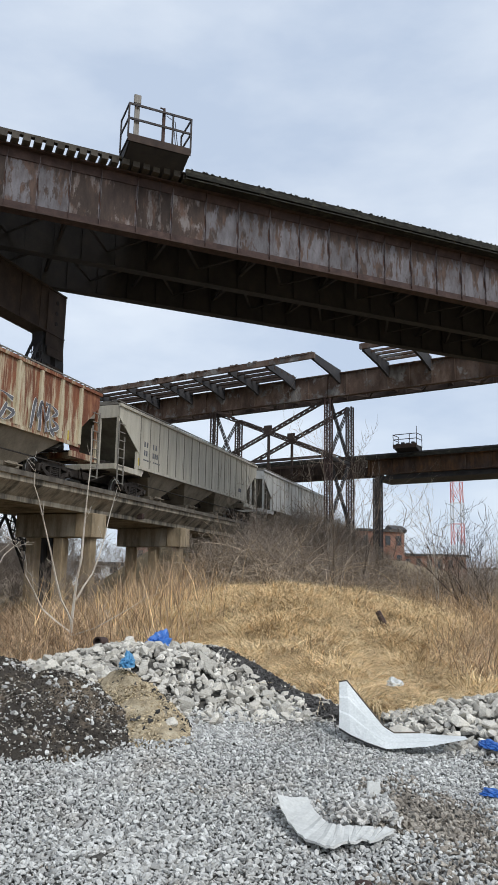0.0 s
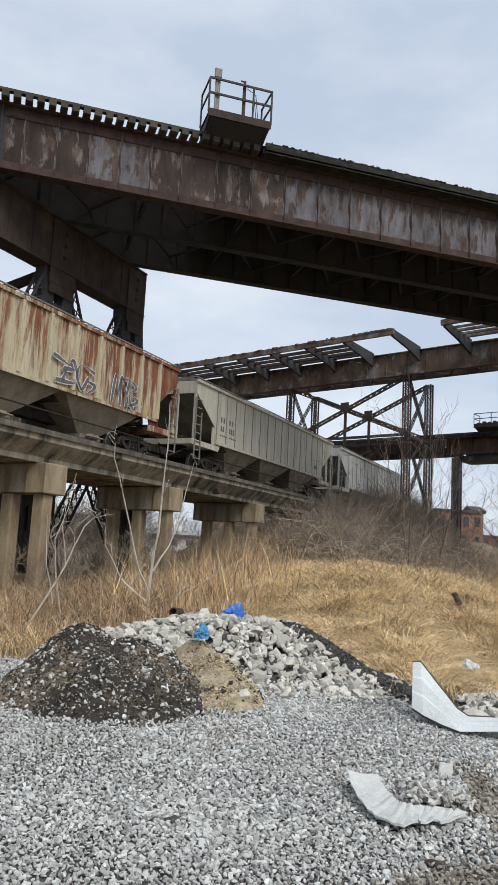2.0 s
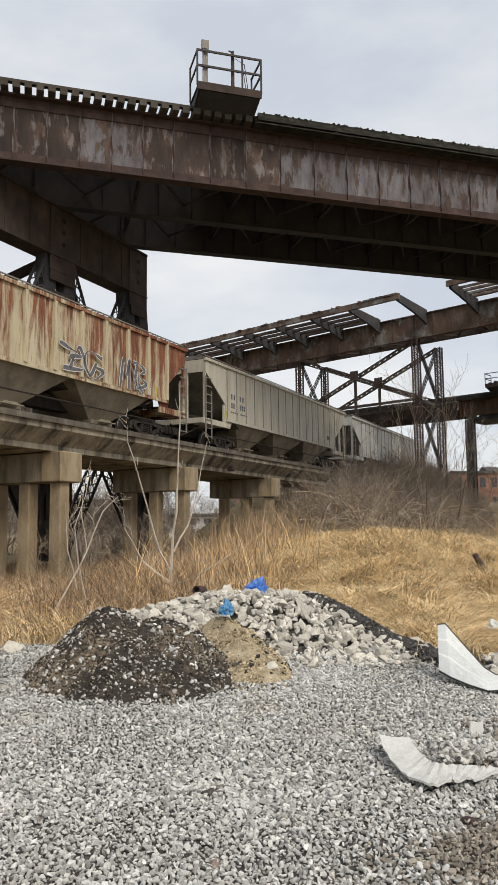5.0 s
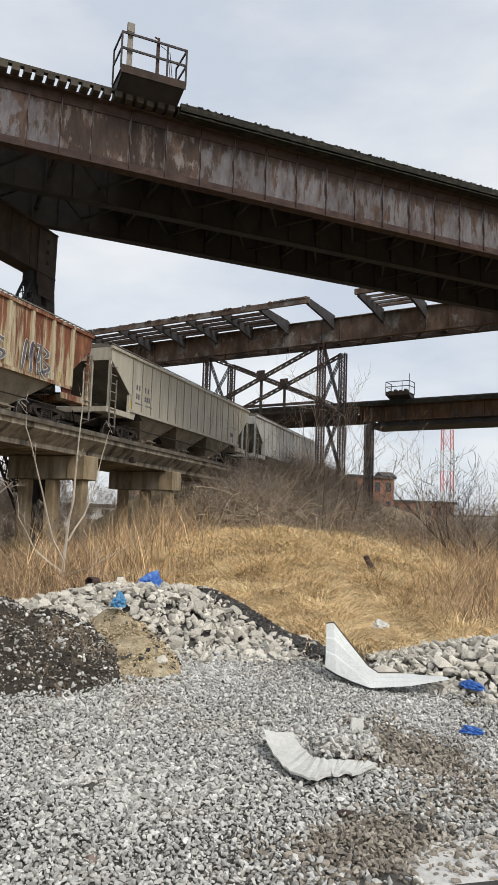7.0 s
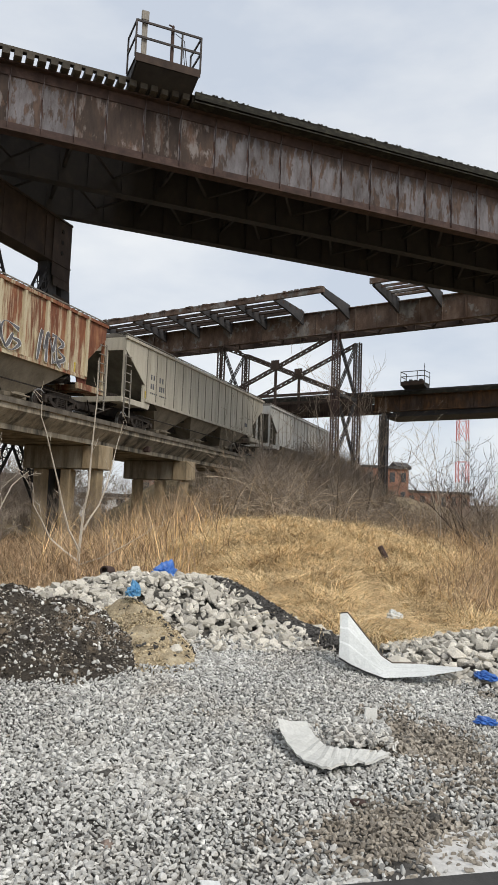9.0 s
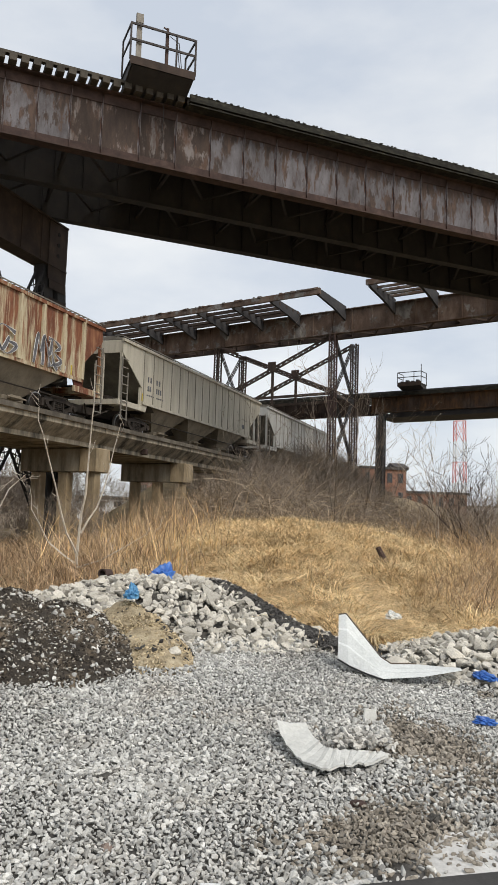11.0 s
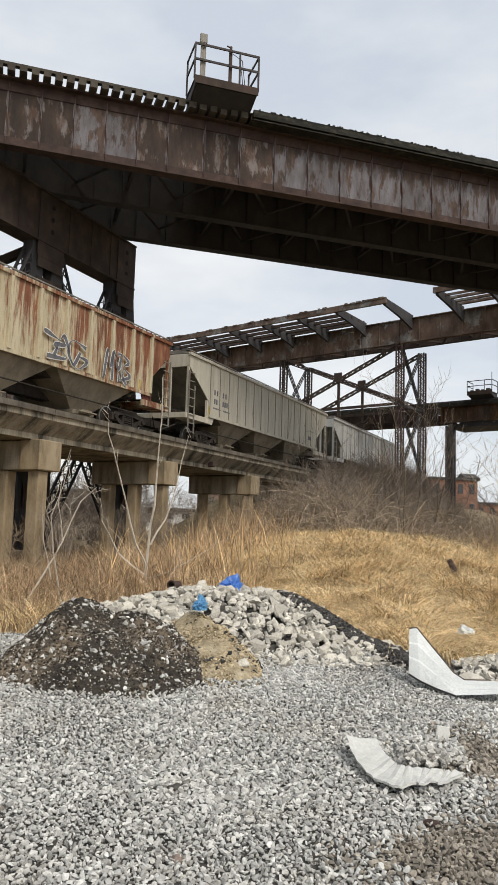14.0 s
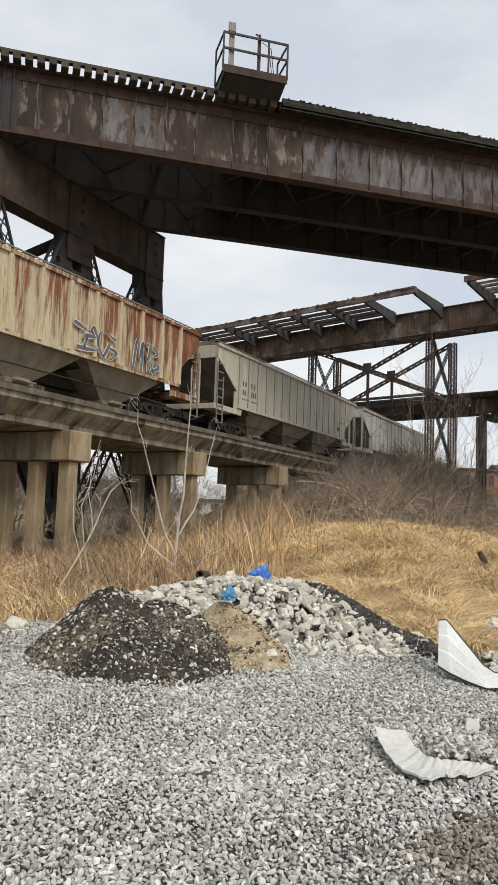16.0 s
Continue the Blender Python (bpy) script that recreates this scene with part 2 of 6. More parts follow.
def build_viaduct():
    v = thing("girder_viaduct", "dark rusty riveted plate girder railway viaduct with peeling grey paint", "railway bridge", BRIDGE)
    x0, x1, z0, z1 = -30.0, 62.0, 14.5, 16.95
    for k, (y, mat, name) in enumerate(((26.4, m_girder, "near_girder"), (29.8, m_steel, "middle_girder"), (33.3, m_steel, "far_girder"))):
        bm = bmesh.new()
        if k == 0:
            web_panels(v, y, z0, z1)
        else:
            box(bm, x0, x1, y - 0.012, y + 0.012, z0, z1)
            part("web", bm, mat, v)
        for nm, za, zb, w in (("bottom_flange", z0 - 0.02, z0 + 0.03, 0.23), ("top_flange", z1 - 0.03, z1 + 0.03, 0.27)):
            bm = bmesh.new()
            box(bm, x0, x1, y - w, y + w, za, zb)
            part(nm, bm, m_girder_edge if k == 0 else m_steel, v)
            zc = zb if nm == "bottom_flange" else za
            sg = 1.9 if nm == "bottom_flange" else -2.2
            for o in (-0.03, 0.03):
                bm = bmesh.new()
                box(bm, x0, x1, y + o - 0.018, y + o + 0.018, min(zc, zc + sg * 0.17), max(zc, zc + sg * 0.17))
                part("flange_angle", bm, m_girder_edge if k == 0 else m_steel, v)
        # angle stiffeners on the outer faces
        bm = bmesh.new()
        box(bm, -0.009, 0.009, -0.13, -0.012, z0 + 0.03, z1 - 0.03)
        box(bm, -0.06, 0.0, -0.03, -0.0125, z0 + 0.2, z1 - 0.2)
        me = mesh_of("stiffener", bm, m_girder if k == 0 else m_steel)
        x = -29.43
        while x < 60:
            if abs(x + 2.0) > 0.7:
                place("stiffener", me, v, Matrix.Translation((x, y, 0)))
            x += 1.42 if x > 5 else 1.15
    # joint over the bent
    bm = bmesh.new()
    for x in (-2.55, -2.2, -1.85, -1.5):
        box(bm, x - 0.02, x + 0.02, 26.2, 26.385, z0 - 0.02, z1 - 0.04)
    box(bm, -2.7, -1.35, 26.36, 26.384, z0 + 0.03, z1 - 0.05)
    part("joint_plate", bm, m_steel, v)
    # cross frames and lateral bracing between the girders
    for i in range(-6, 16):
        x = i * 4.1
        for ya, yb in ((26.45, 29.75), (29.85, 33.25)):
            bm = bmesh.new()
            bar(bm, (x, ya, z0 + 0.75), (x, yb, z1 - 0.2), 0.1)
            bar(bm, (x, ya, z1 - 0.2), (x, yb, z0 + 0.75), 0.1)
            bar(bm, (x, ya, z0 + 0.75), (x, yb, z0 + 0.75), 0.12)
            part("cross_frame", bm, m_steel, v)
    for i in range(-6, 15):
        x = i * 4.1
        for ya, yb in ((26.45, 29.75), (29.85, 33.25)):
            for a, b in (((x, ya, z0 + 0.66), (x + 2.05, yb, z0 + 0.66)), ((x + 2.05, yb, z0 + 0.66), (x + 4.1, ya, z0 + 0.66))):
                bm = bmesh.new()
                bar(bm, a, b, 0.11, 0.06)
                part("lateral_brace", bm, m_steel, v)
    # timber deck
    bm = bmesh.new()
    box(bm, -0.13, 0.13, 25.75, 34.0, z1 + 0.03, z1 + 0.27)
    tie = mesh_of("tie", bm, m_timber)
    rnd = random.Random(3)
    x = -14.0
    while x < 45:
        place("tie", tie, v, Matrix.Translation((x, rnd.uniform(-0.06, 0.05), rnd.uniform(-0.01, 0.01))))
        x += 0.405
    bm = bmesh.new()
    box(bm, -30, 6.9, 25.85, 26.05, z1 + 0.275, z1 + 0.375)
    part("guard_timber", bm, m_timber, v)
    bm = bmesh.new()
    box(bm, 8.2, 62, 25.62, 25.742, z1 + 0.10, z1 + 0.38)
    for i in range(260):
        x = rnd.uniform(8.3, 50)
        box(bm, x, x + rnd.uniform(0.03, 0.12), 25.6, 25.7, z1 + 0.36, z1 + rnd.uniform(0.39, 0.43))
    part("walkway_plank", bm, m_mossy, v, "mossy walkway plank along the deck edge")
    bm = bmesh.new()
    box(bm, 8.2, 62, 25.64, 26.125, z1 - 0.02, z1 + 0.026)
    part("soffit_board", bm, m_mossy, v, "dark board under the tie ends")
    bm = bmesh.new()
    for y in (28.0, 29.45, 31.0, 32.45):
        box(bm, -30, 62, y - 0.04, y + 0.04, z1 + 0.305, z1 + 0.44)
    part("rails", bm, m_steel_brown, v)
    bm = bmesh.new()
    box(bm, 7.0, 62, 25.75, 33.9, z1 + 0.275, z1 + 0.30)
    part("deck_plate", bm, m_timber, v)
    bm = bmesh.new()
    tube(bm, (7.35, 26.2, 16.4), (7.3, 26.15, 15.9), 0.012)
    tube(bm, (7.3, 26.15, 17.0), (7.35, 26.2, 16.4), 0.012)
    part("hanging_wire", bm, m_steel, v)
    return v


m_panel_dark = weather("dark_rusted_panel", [(0.3, (0.031, 0.023, 0.021)), (0.5, (0.054, 0.039, 0.033)), (0.7, (0.090, 0.059, 0.046))], 1.5, (2.0, 2.0, 0.5), 0.85, 0, 0.35, 50, shift=60,
                       ramp2=[(0.4, (0.10, 0.06, 0.045)), (0.6, (0.19, 0.17, 0.165))], scale2=1.5, stretch2=(1.5, 1, 0.5), mix2=(0.53, 0.58), vary=0.25)
m_panel_grey = weather("grey_painted_panel", [(0.3, (0.066, 0.055, 0.055)), (0.5, (0.125, 0.116, 0.124)), (0.7, (0.178, 0.172, 0.187))], 1.6, (2.0, 2.0, 0.6), 0.75, 0, 0.3, 50, shift=60,
                       ramp2=[(0.35, (0.046, 0.034, 0.029)), (0.6, (0.098, 0.062, 0.048))], scale2=1.4, stretch2=(2.0, 1, 0.55), mix2=(0.505, 0.56), vary=0.15, grow=(("Z", 15.9, 16.8, 0.13),))
m_panel_orange = weather("orange_sprayed_panel", [(0.3, (0.11, 0.062, 0.045)), (0.5, (0.22, 0.105, 0.066)), (0.7, (0.32, 0.175, 0.125))], 1.2, (1.5, 1.5, 1.0), 0.8, 0, 0.3, 50, shift=60,
                         ramp2=[(0.4, (0.06, 0.04, 0.035)), (0.6, (0.12, 0.07, 0.05))], scale2=1.2, mix2=(0.45, 0.54))
m_girder_edge = weather("rusted_flange", [(0.3, (0.040, 0.027, 0.024)), (0.55, (0.072, 0.046, 0.040)), (0.75, (0.115, 0.074, 0.064))], 2.0, (1, 1, 1), 0.85, 0, 0.3, 50)
m_mossy = weather("mossy_timber", [(0.3, (0.014, 0.013, 0.012)), (0.5, (0.025, 0.024, 0.020)), (0.72, (0.07, 0.068, 0.052))], 3.0, (1, 1, 2), 0.95, 0, 0.6, 25)
m_pale_timber = weather("weathered_grey_timber", [(0.3, (0.16, 0.145, 0.125)), (0.55, (0.30, 0.28, 0.25)), (0.75, (0.42, 0.40, 0.365))], 3.0, (6, 6, 0.6), 0.95, 0, 0.4, 30)
build_viaduct()


def build_refuge(m, floor_w, floor_d, rail_h, with_board, deep=0.62, thick=0.06):
    """A refuge platform cantilevered from a bridge deck. Its origin is the deck edge; it sticks out along -y."""
    p = thing("refuge_platform", "small dark steel refuge platform with railings on the bridge edge", "platform", m)
    for x in (-floor_w / 2 + 0.06, floor_w / 2 - 0.06):
        bm = bmesh.new()
        prism(bm, [(0.6, -deep), (0.6, -0.05), (-floor_d, -0.05), (-floor_d, -0.18), (-floor_d + 0.1, -0.2)], x - 0.02, x + 0.02)
        part("side_bracket", bm, m_steel, p)
    bm = bmesh.new()
    box(bm, -floor_w / 2, floor_w / 2, -floor_d, 0.6, -0.05, 0.0)
    part("floor", bm, m_steel, p)
    bm = bmesh.new()
    box(bm, -floor_w / 2, floor_w / 2, -floor_d - 0.035, -floor_d - 0.005, -0.18, 0.12)
    part("front_plate", bm, m_steel_brown, p)
    bm = bmesh.new()
    prism(bm, [(0.55, 0.02 - deep), (0.55, 0.1 - deep), (-floor_d + 0.1, -0.19), (-floor_d, -0.2)], -floor_w / 2 + 0.1, floor_w / 2 - 0.1)
    part("underside_plate", bm, m_steel, p)
    for x, y in ((-floor_w / 2, -floor_d + 0.02), (0.2 * floor_w, -floor_d + 0.02), (floor_w / 2, -floor_d + 0.02), (-floor_w / 2, 0.5), (floor_w / 2, 0.5)):
        bm = bmesh.new()
        bar(bm, (x, y, 0), (x, y, rail_h), thick)
        part("post", bm, m_rail_paint, p)
    for h in (rail_h - 0.03, rail_h * 0.55):
        bm = bmesh.new()
        bar(bm, (-floor_w / 2, -floor_d + 0.02, h), (floor_w / 2, -floor_d + 0.02, h), thick * 0.8, thick * 1.3)
        for x in (-floor_w / 2, floor_w / 2):
            bar(bm, (x, -floor_d + 0.02, h), (x, 0.5, h), thick * 0.8, thick * 1.3)
        part("rail", bm, m_rail_paint, p)
    if with_board:
        bm = bmesh.new()
        box(bm, -floor_w * 0.41, -floor_w * 0.33, -0.66, -0.60, 0.02, rail_h + 0.42, 0.008)
        box(bm, -floor_w * 0.425, -floor_w * 0.315, -0.68, -0.58, rail_h + 0.10, rail_h + 0.45, 0.01)
        part("timber_board", bm, m_pale_timber, p, "weathered grey timber board")
        bm = bmesh.new()
        box(bm, 0.1, 0.21, -0.65, -0.54, 0.0, rail_h + 0.1, 0.01)
        tube(bm, (0.16, -0.6, rail_h + 0.1), (0.16, -0.6, rail_h + 0.22), 0.05)
        bar(bm, (0.0, -0.6, rail_h + 0.22), (0.16, -0.6, rail_h + 0.18), 0.04)
        part("lamp_post", bm, m_girder_edge, p, "short rusty post with a small fitting")
        bm = bmesh.new()
        for x in (0.62, 0.7):
            tube(bm, (x - 0.06, -0.5, rail_h - 0.15), (x + 0.1, -0.5, 0.05), 0.016, n=6)
        tube(bm, (0.25, -0.6, rail_h - 0.05), (0.62, -0.5, rail_h - 0.15), 0.012, n=6)
        part("conduit", bm, m_rail_paint, p)
    else:
        bm = bmesh.new()
        for i in range(4):
            box(bm, -0.7 + i * 0.4, -0.45 + i * 0.4, -0.6, -0.3, 0.0, 0.2 + 0.06 * (i % 2), 0.03)
        part("cable_boxes", bm, m_steel, p)
        bm = bmesh.new()
        bar(bm, (floor_w / 2 - 0.1, -0.3, 0), (floor_w / 2 - 0.1, -0.3, rail_h + 0.55), 0.035)
        part("mast", bm, m_rail_paint, p)
    return p


build_refuge(BRIDGE @ Matrix.Translation((6.9, 25.7, 17.65)), 2.45, 0.75, 1.4, True)


def build_bent():
    """The skewed steel bent that carries the viaduct beside the track."""
    b = thing("steel_bent", "massive dark riveted steel bent with three battered legs under the viaduct", "bridge pier", TRAIN)
    y = 19.75
    bm = bmesh.new()
    box(bm, 17.6, 28.6, y - 0.32, y - 0.28, 12.4, 14.46)
    box(bm, 17.6, 28.6, y + 0.28, y + 0.32, 12.4, 14.46)
    box(bm, 17.5, 28.7, y - 0.42, y + 0.42, 12.36, 12.42)
    box(bm, 17.5, 28.7, y - 0.42, y + 0.42, 14.42, 14.5)
    for x in (19.6, 20.9, 23.9, 25.4, 26.8):
        box(bm, x - 0.05, x + 0.05, y - 0.345, y - 0.318, 12.42, 14.42)
    part("cap_beam", bm, m_steel_brown, b, "deep box girder cap beam")
    for xt, xb, w in ((17.7, 15.6, 1.35), (22.75, 22.75, 1.45), (28.0, 29.6, 1.3)):
        bm = bmesh.new()
        for o in (-w / 2 + 0.12, w / 2 - 0.12):
            bar(bm, (xt + o, y, 12.4), (xb + o, y, -0.2), 0.66, 0.46, (0, 1, 0))
        part("leg", bm, m_steel, b)
        for k in range(9):
            za, zb = 12.3 - k * 1.35, 12.3 - k * 1.35 - 0.95
            if zb < -0.1:
                break
            f1, f2 = (12.4 - za) / 12.6, (12.4 - zb) / 12.6
            xa, xb2 = xt + (xb - xt) * f1, xt + (xb - xt) * f2
            for yy in (y - 0.36, y + 0.335):
                bm = bmesh.new()
                vs = [bm.verts.new(c) for c in ((xa - w / 2, yy, za), (xa + w / 2, yy, za), (xb2 + w / 2, yy, zb), (xb2 - w / 2, yy, zb),
                                                (xa - w / 2, yy + 0.025, za), (xa + w / 2, yy + 0.025, za), (xb2 + w / 2, yy + 0.025, zb), (xb2 - w / 2, yy + 0.025, zb))]
                for f in ((0, 1, 2, 3), (7, 6, 5, 4), (0, 4, 5, 1), (1, 5, 6, 2), (2, 6, 7, 3), (3, 7, 4, 0)):
                    bm.faces.new([vs[i] for i in f])
                part("batten_plate", bm, m_steel_brown, b)
        # gusset beside the cap
        bm = bmesh.new()
        for yy in (y - 0.375, y + 0.35):
            box(bm, xt - w / 2 - 0.06, xt + w / 2 + 0.06, yy, yy + 0.02, 11.75, 14.4)
        for k in range(3):
            tube(bm, (xt, y - 0.385, 12.95 + 0.5 * k), (xt, y - 0.376, 12.95 + 0.5 * k), 0.11, n=12)
        part("gusset", bm, m_steel_brown, b)
        # no real openings: black discs paint the dark inside the hand holes
        for k in range(3):
            bm = bmesh.new()
            tube(bm, (xt, y - 0.392, 12.95 + 0.5 * k), (xt, y - 0.386, 12.95 + 0.5 * k), 0.10, n=12)
            part("hand_hole", bm, m_black, b)
        bm = bmesh.new()
        box(bm, xb - 1.1, xb + 1.1, y - 0.75, y + 0.75, -0.4, 0.35, 0.04)
        part("footing", bm, m_conc, b)
    for xa, xb in ((18.4, 22.1), (23.4, 27.5)):
        m = (xa + xb) / 2
        for p, q, sd in (((xa, y, 12.3), (m - 0.1, y, 8.4), (1, 0, 1)), ((xb, y, 12.1), (m + 0.1, y, 8.4), (1, 0, -1)), ((m, y, 8.4), (m - 0.2, y, 4.6), (1, 0, 0))):
            bm = bmesh.new()
            lattice(bm, p, q, 0.42, 0.4, 0.5, sd)
            part("laced_brace", bm, m_steel, b)
        bm = bmesh.new()
        box(bm, m - 0.5, m + 0.5, y - 0.24, y - 0.21, 7.8, 9.0)
        part("node_plate", bm, m_steel, b)
    for xa, xm, xb in ((16.6, 19.6, 22.3), (23.2, 25.9, 28.9)):
        for xe in (xa, xb):
            bm = bmesh.new()
            if xm < 22:
                for o in (-0.13, 0.13):
                    bar(bm, (xm, y + o, 4.75), (xe, y + o, 0.5), 0.1, 0.4)
            else:
                lattice(bm, (xm, y, 4.75), (xe, y, 0.5), 0.45, 0.4, 0.45, (1, 0, 1 if xe > xm else -1))
            part("chevron_brace", bm, m_steel, b)
        bm = bmesh.new()
        box(bm, xm - 0.5, xm + 0.5, y - 0.24, y - 0.21, 4.1, 5.1)
        part("node_plate", bm, m_steel, b)
    return b


m_black = weather("deep_shadow_steel", [(0.4, (0.012, 0.011, 0.011)), (0.7, (0.02, 0.018, 0.017))], 3)
build_bent()
# the second bent of the same tower, further along the viaduct to the west
bent_b = thing("steel_bent", "dark riveted steel bent of the viaduct tower, behind the first", "bridge pier", TRAIN)
bm = bmesh.new()
box(bm, 11.5, 24.0, 27.6, 28.3, 12.5, 14.4)
part("cap_beam", bm, m_steel, bent_b)
for x in (13.0, 18.0, 23.0):
    bm = bmesh.new()
    box(bm, x - 0.55, x + 0.55, 27.6, 28.3, -0.2, 12.5)
    part("leg", bm, m_steel, bent_b)
bm = bmesh.new()
bar(bm, (17.7, 20.3, 13.6), (17.0, 27.7, 13.6), 0.4, 0.45)
bar(bm, (17.7, 20.3, 12.6), (17.0, 27.7, 13.3), 0.35, 0.3)
bar(bm, (22.7, 20.3, 12.4), (18.5, 27.7, 8.0), 0.35, 0.3)
part("strut", bm, m_steel_brown, bent_b)


# ---- concrete trestle ----
def build_trestle():
    t = thing("concrete_trestle", "stained concrete slab railway trestle with square columns and caps", "railway trestle", TRAIN)
    profile = [(14.2, 4.73), (14.2, 4.60), (14.27, 4.58), (14.27, 4.42), (14.75, 4.02), (14.75, 3.86), (18.55, 3.86), (19.05, 4.5), (19.05, 4.73), (18.75, 4.73), (18.75, 4.45),
               (14.5, 4.45), (14.5, 4.73)]
    xs = [-12.0, -4.6, 3.3, 11.0, 17.25, 24.25, 32.1, 40.0, 48.0, 56.0]
    for a, b in zip(xs, xs[1:]):
        bm = bmesh.new()
        prism(bm, profile, a + 0.012, b - 0.012)
        part("deck_slab", bm, m_conc, t)
        bm = bmesh.new()
        prism(bm, [(14.18, 4.59), (14.18, 4.752), (14.505, 4.752), (14.505, 4.734), (14.196, 4.734), (14.196, 4.59)], a + 0.012, b - 0.012)
        part("edge_curb", bm, m_curb, t, "dark stained curb along the deck edge")
    cap = bmesh.new()
    box(cap, -0.30, 0.68, 14.4, 15.15, 2.95, 3.85, 0.03)
    cap_end = mesh_of("cap_end", cap, m_conc_tan)
    cap = bmesh.new()
    box(cap, -0.22, 0.60, 15.15, 17.8, 2.97, 3.83, 0.02)
    cap_mid = mesh_of("cap_beam", cap, m_conc)
    col = bmesh.new()
    box(col, -0.21, 0.21, -0.21, 0.21, -0.6, 2.95, 0.03)
    col_me = mesh_of("column", col, m_conc_tan)
    for x in xs[:-1]:
        place("cap_end", cap_end, t, Matrix.Translation((x, 0, 0)))
        place("cap_beam", cap_mid, t, Matrix.Translation((x, 0, 0)))
        for y in (14.75, 15.95, 17.15):
            place("column", col_me, t, Matrix.Translation((x + 0.08, y, 0)))
    bm = bmesh.new()
    for y in (16.12, 17.56):
        box(bm, -12, 95, y - 0.035, y + 0.035, 4.74, 4.88)
        box(bm, -12, 95, y - 0.07, y + 0.07, 4.71, 4.745)
    part("rails", bm, m_steel_brown, t)
    bm = bmesh.new()
    x = -12.0
    while x < 95:
        box(bm, x, x + 0.22, 15.55, 18.15, 4.46, 4.7)
        x += 0.52
    part("ties", bm, m_timber, t)
    for x, z in ((14.2, 4.05), (27.9, 4.05)):
        bm = bmesh.new()
        box(bm, x, x + 0.18, 14.42, 14.7, z - 0.12, z + 0.12, 0.03)
        part("drain", bm, m_girder_edge, t, "rusty drain outlet")
    return t


build_trestle()


# ---- derelict viaduct behind ----
def build_far_viaduct():
    v = thing("derelict_viaduct", "rusty derelict railway viaduct with open deck on laced steel towers", "railway bridge", FAR)
    zt = 16.05
    for nm, y, mat in (("near_girder", 46.0, m_far), ("far_girder", 49.2, m_steel_brown)):
        bm = bmesh.new()
        zb = 14.45 if y < 47 else 14.9
        box(bm, -75, 5, y - 0.02, y + 0.02, zb, zt)
        box(bm, -75, 5, y - 0.2, y + 0.2, zb - 0.05, zb)
        box(bm, -75, 5, y - 0.2, y + 0.2, zt, zt + 0.05)
        x = -74.0
        while x < 5:
            box(bm, x, x + 0.05, y - 0.12, y - 0.02, zb, zt)
            x += 1.55
        part("girder", bm, mat, v)
    zb = 14.45
    bm = bmesh.new()
    for i in range(-18, 2):
        x = i * 4.1
        bar(bm, (x, 46, zb + 0.5), (x + 2, 49.2, zb + 0.5), 0.12)
        bar(bm, (x + 2, 49.2, zb + 0.5), (x + 4.1, 46, zb + 0.5), 0.12)
        box(bm, x, x + 0.15, 46, 49.2, zb + 0.6, zt - 0.1)
    part("cross_bracing", bm, m_steel_brown, v)
    # open outrigger deck towards the road, with a missing bay
    bm = bmesh.new()
    box(bm, -75, -23.2, 41.85, 42.05, 16.12, 16.52)
    part("edge_beam", bm, m_far, v)
    bm = bmesh.new()
    box(bm, -19.9, -16.6, 41.85, 42.05, 16.2, 16.55)
    box(bm, -19.9, -16.6, 43.0, 43.1, 16.25, 16.4)
    for y in (43.8, 44.6, 45.3):
        box(bm, -19.9, -16.6, y, y + 0.22, 16.3, 16.45)
    part("loose_bay", bm, m_far, v)
    for y in (43.0, 43.9, 44.8, 45.5):
        bm = bmesh.new()
        box(bm, -75, -27.0, y, y + 0.2, 16.15, 16.35)
        part("stringer", bm, m_steel_brown, v)
    brk = bmesh.new()
    pts = [(41.95, 16.55), (46.0, 16.3), (46.0, 15.3), (44.2, 15.75), (42.0, 16.08)]
    prism(brk, pts, -0.08, 0.08)
    me = mesh_of("bracket", brk, m_steel)
    for x in (-62, -57.5, -53, -48.5, -44, -40.2, -36.7, -33.5, -30.3, -27.1, -23.4, -19.7, -16.7):
        place("bracket", me, v, Matrix.Translation((x, 0, 0)))
    bm = bmesh.new()
    rnd = random.Random(5)
    for i in range(70):
        x = rnd.uniform(-60, -23.3)
        box(bm, x, x + rnd.uniform(0.1, 0.4), 41.8, 42.1, 16.44, 16.53 + rnd.uniform(0, 0.05))
    tagged(part("broken_edge", bm, m_far, v), kind="stuff")
    # towers
    for x, z_low in ((-34.4, 10.2), (-24.3, 10.2)):
        for y in (46.0, 49.4):
            bm = bmesh.new()
            lattice(bm, (x, y, zb - 0.05), (x, y, 2.0), 0.42, 0.34, 0.4)
            part("laced_post", bm, m_girder_edge if y == 46.0 and x > -30 else m_steel_brown, v)
        bm = bmesh.new()
        for za, zc in ((14.3, 10.2), (10.0, 5.6)):
            lattice(bm, (x, 46.2, za), (x, 49.2, zc), 0.15, 0.15, 0.3)
            lattice(bm, (x, 46.2, zc), (x, 49.2, za), 0.15, 0.15, 0.3)
        bar(bm, (x, 46, 10.1), (x, 49.4, 10.1), 0.2)
        part("laced_cross_brace", bm, m_steel, v)
    for y in (46.0, 49.4):
        bm = bmesh.new()
        for a, c in (((-34.2, y, 14.3), (-24.4, y, 10.3)), ((-24.4, y, 14.3), (-34.2, y, 10.3))):
            lattice(bm, a, c, 0.22, 0.14, 0.5, (0, 0, 1))
        bar(bm, (-29.3, y, 12.5), (-29.3, y, 9.6), 0.16)
        box(bm, -29.65, -28.95, y - 0.16, y - 0.13, 12.15, 12.85)
        bar(bm, (-34.2, y, 10.2), (-24.4, y, 10.2), 0.18)
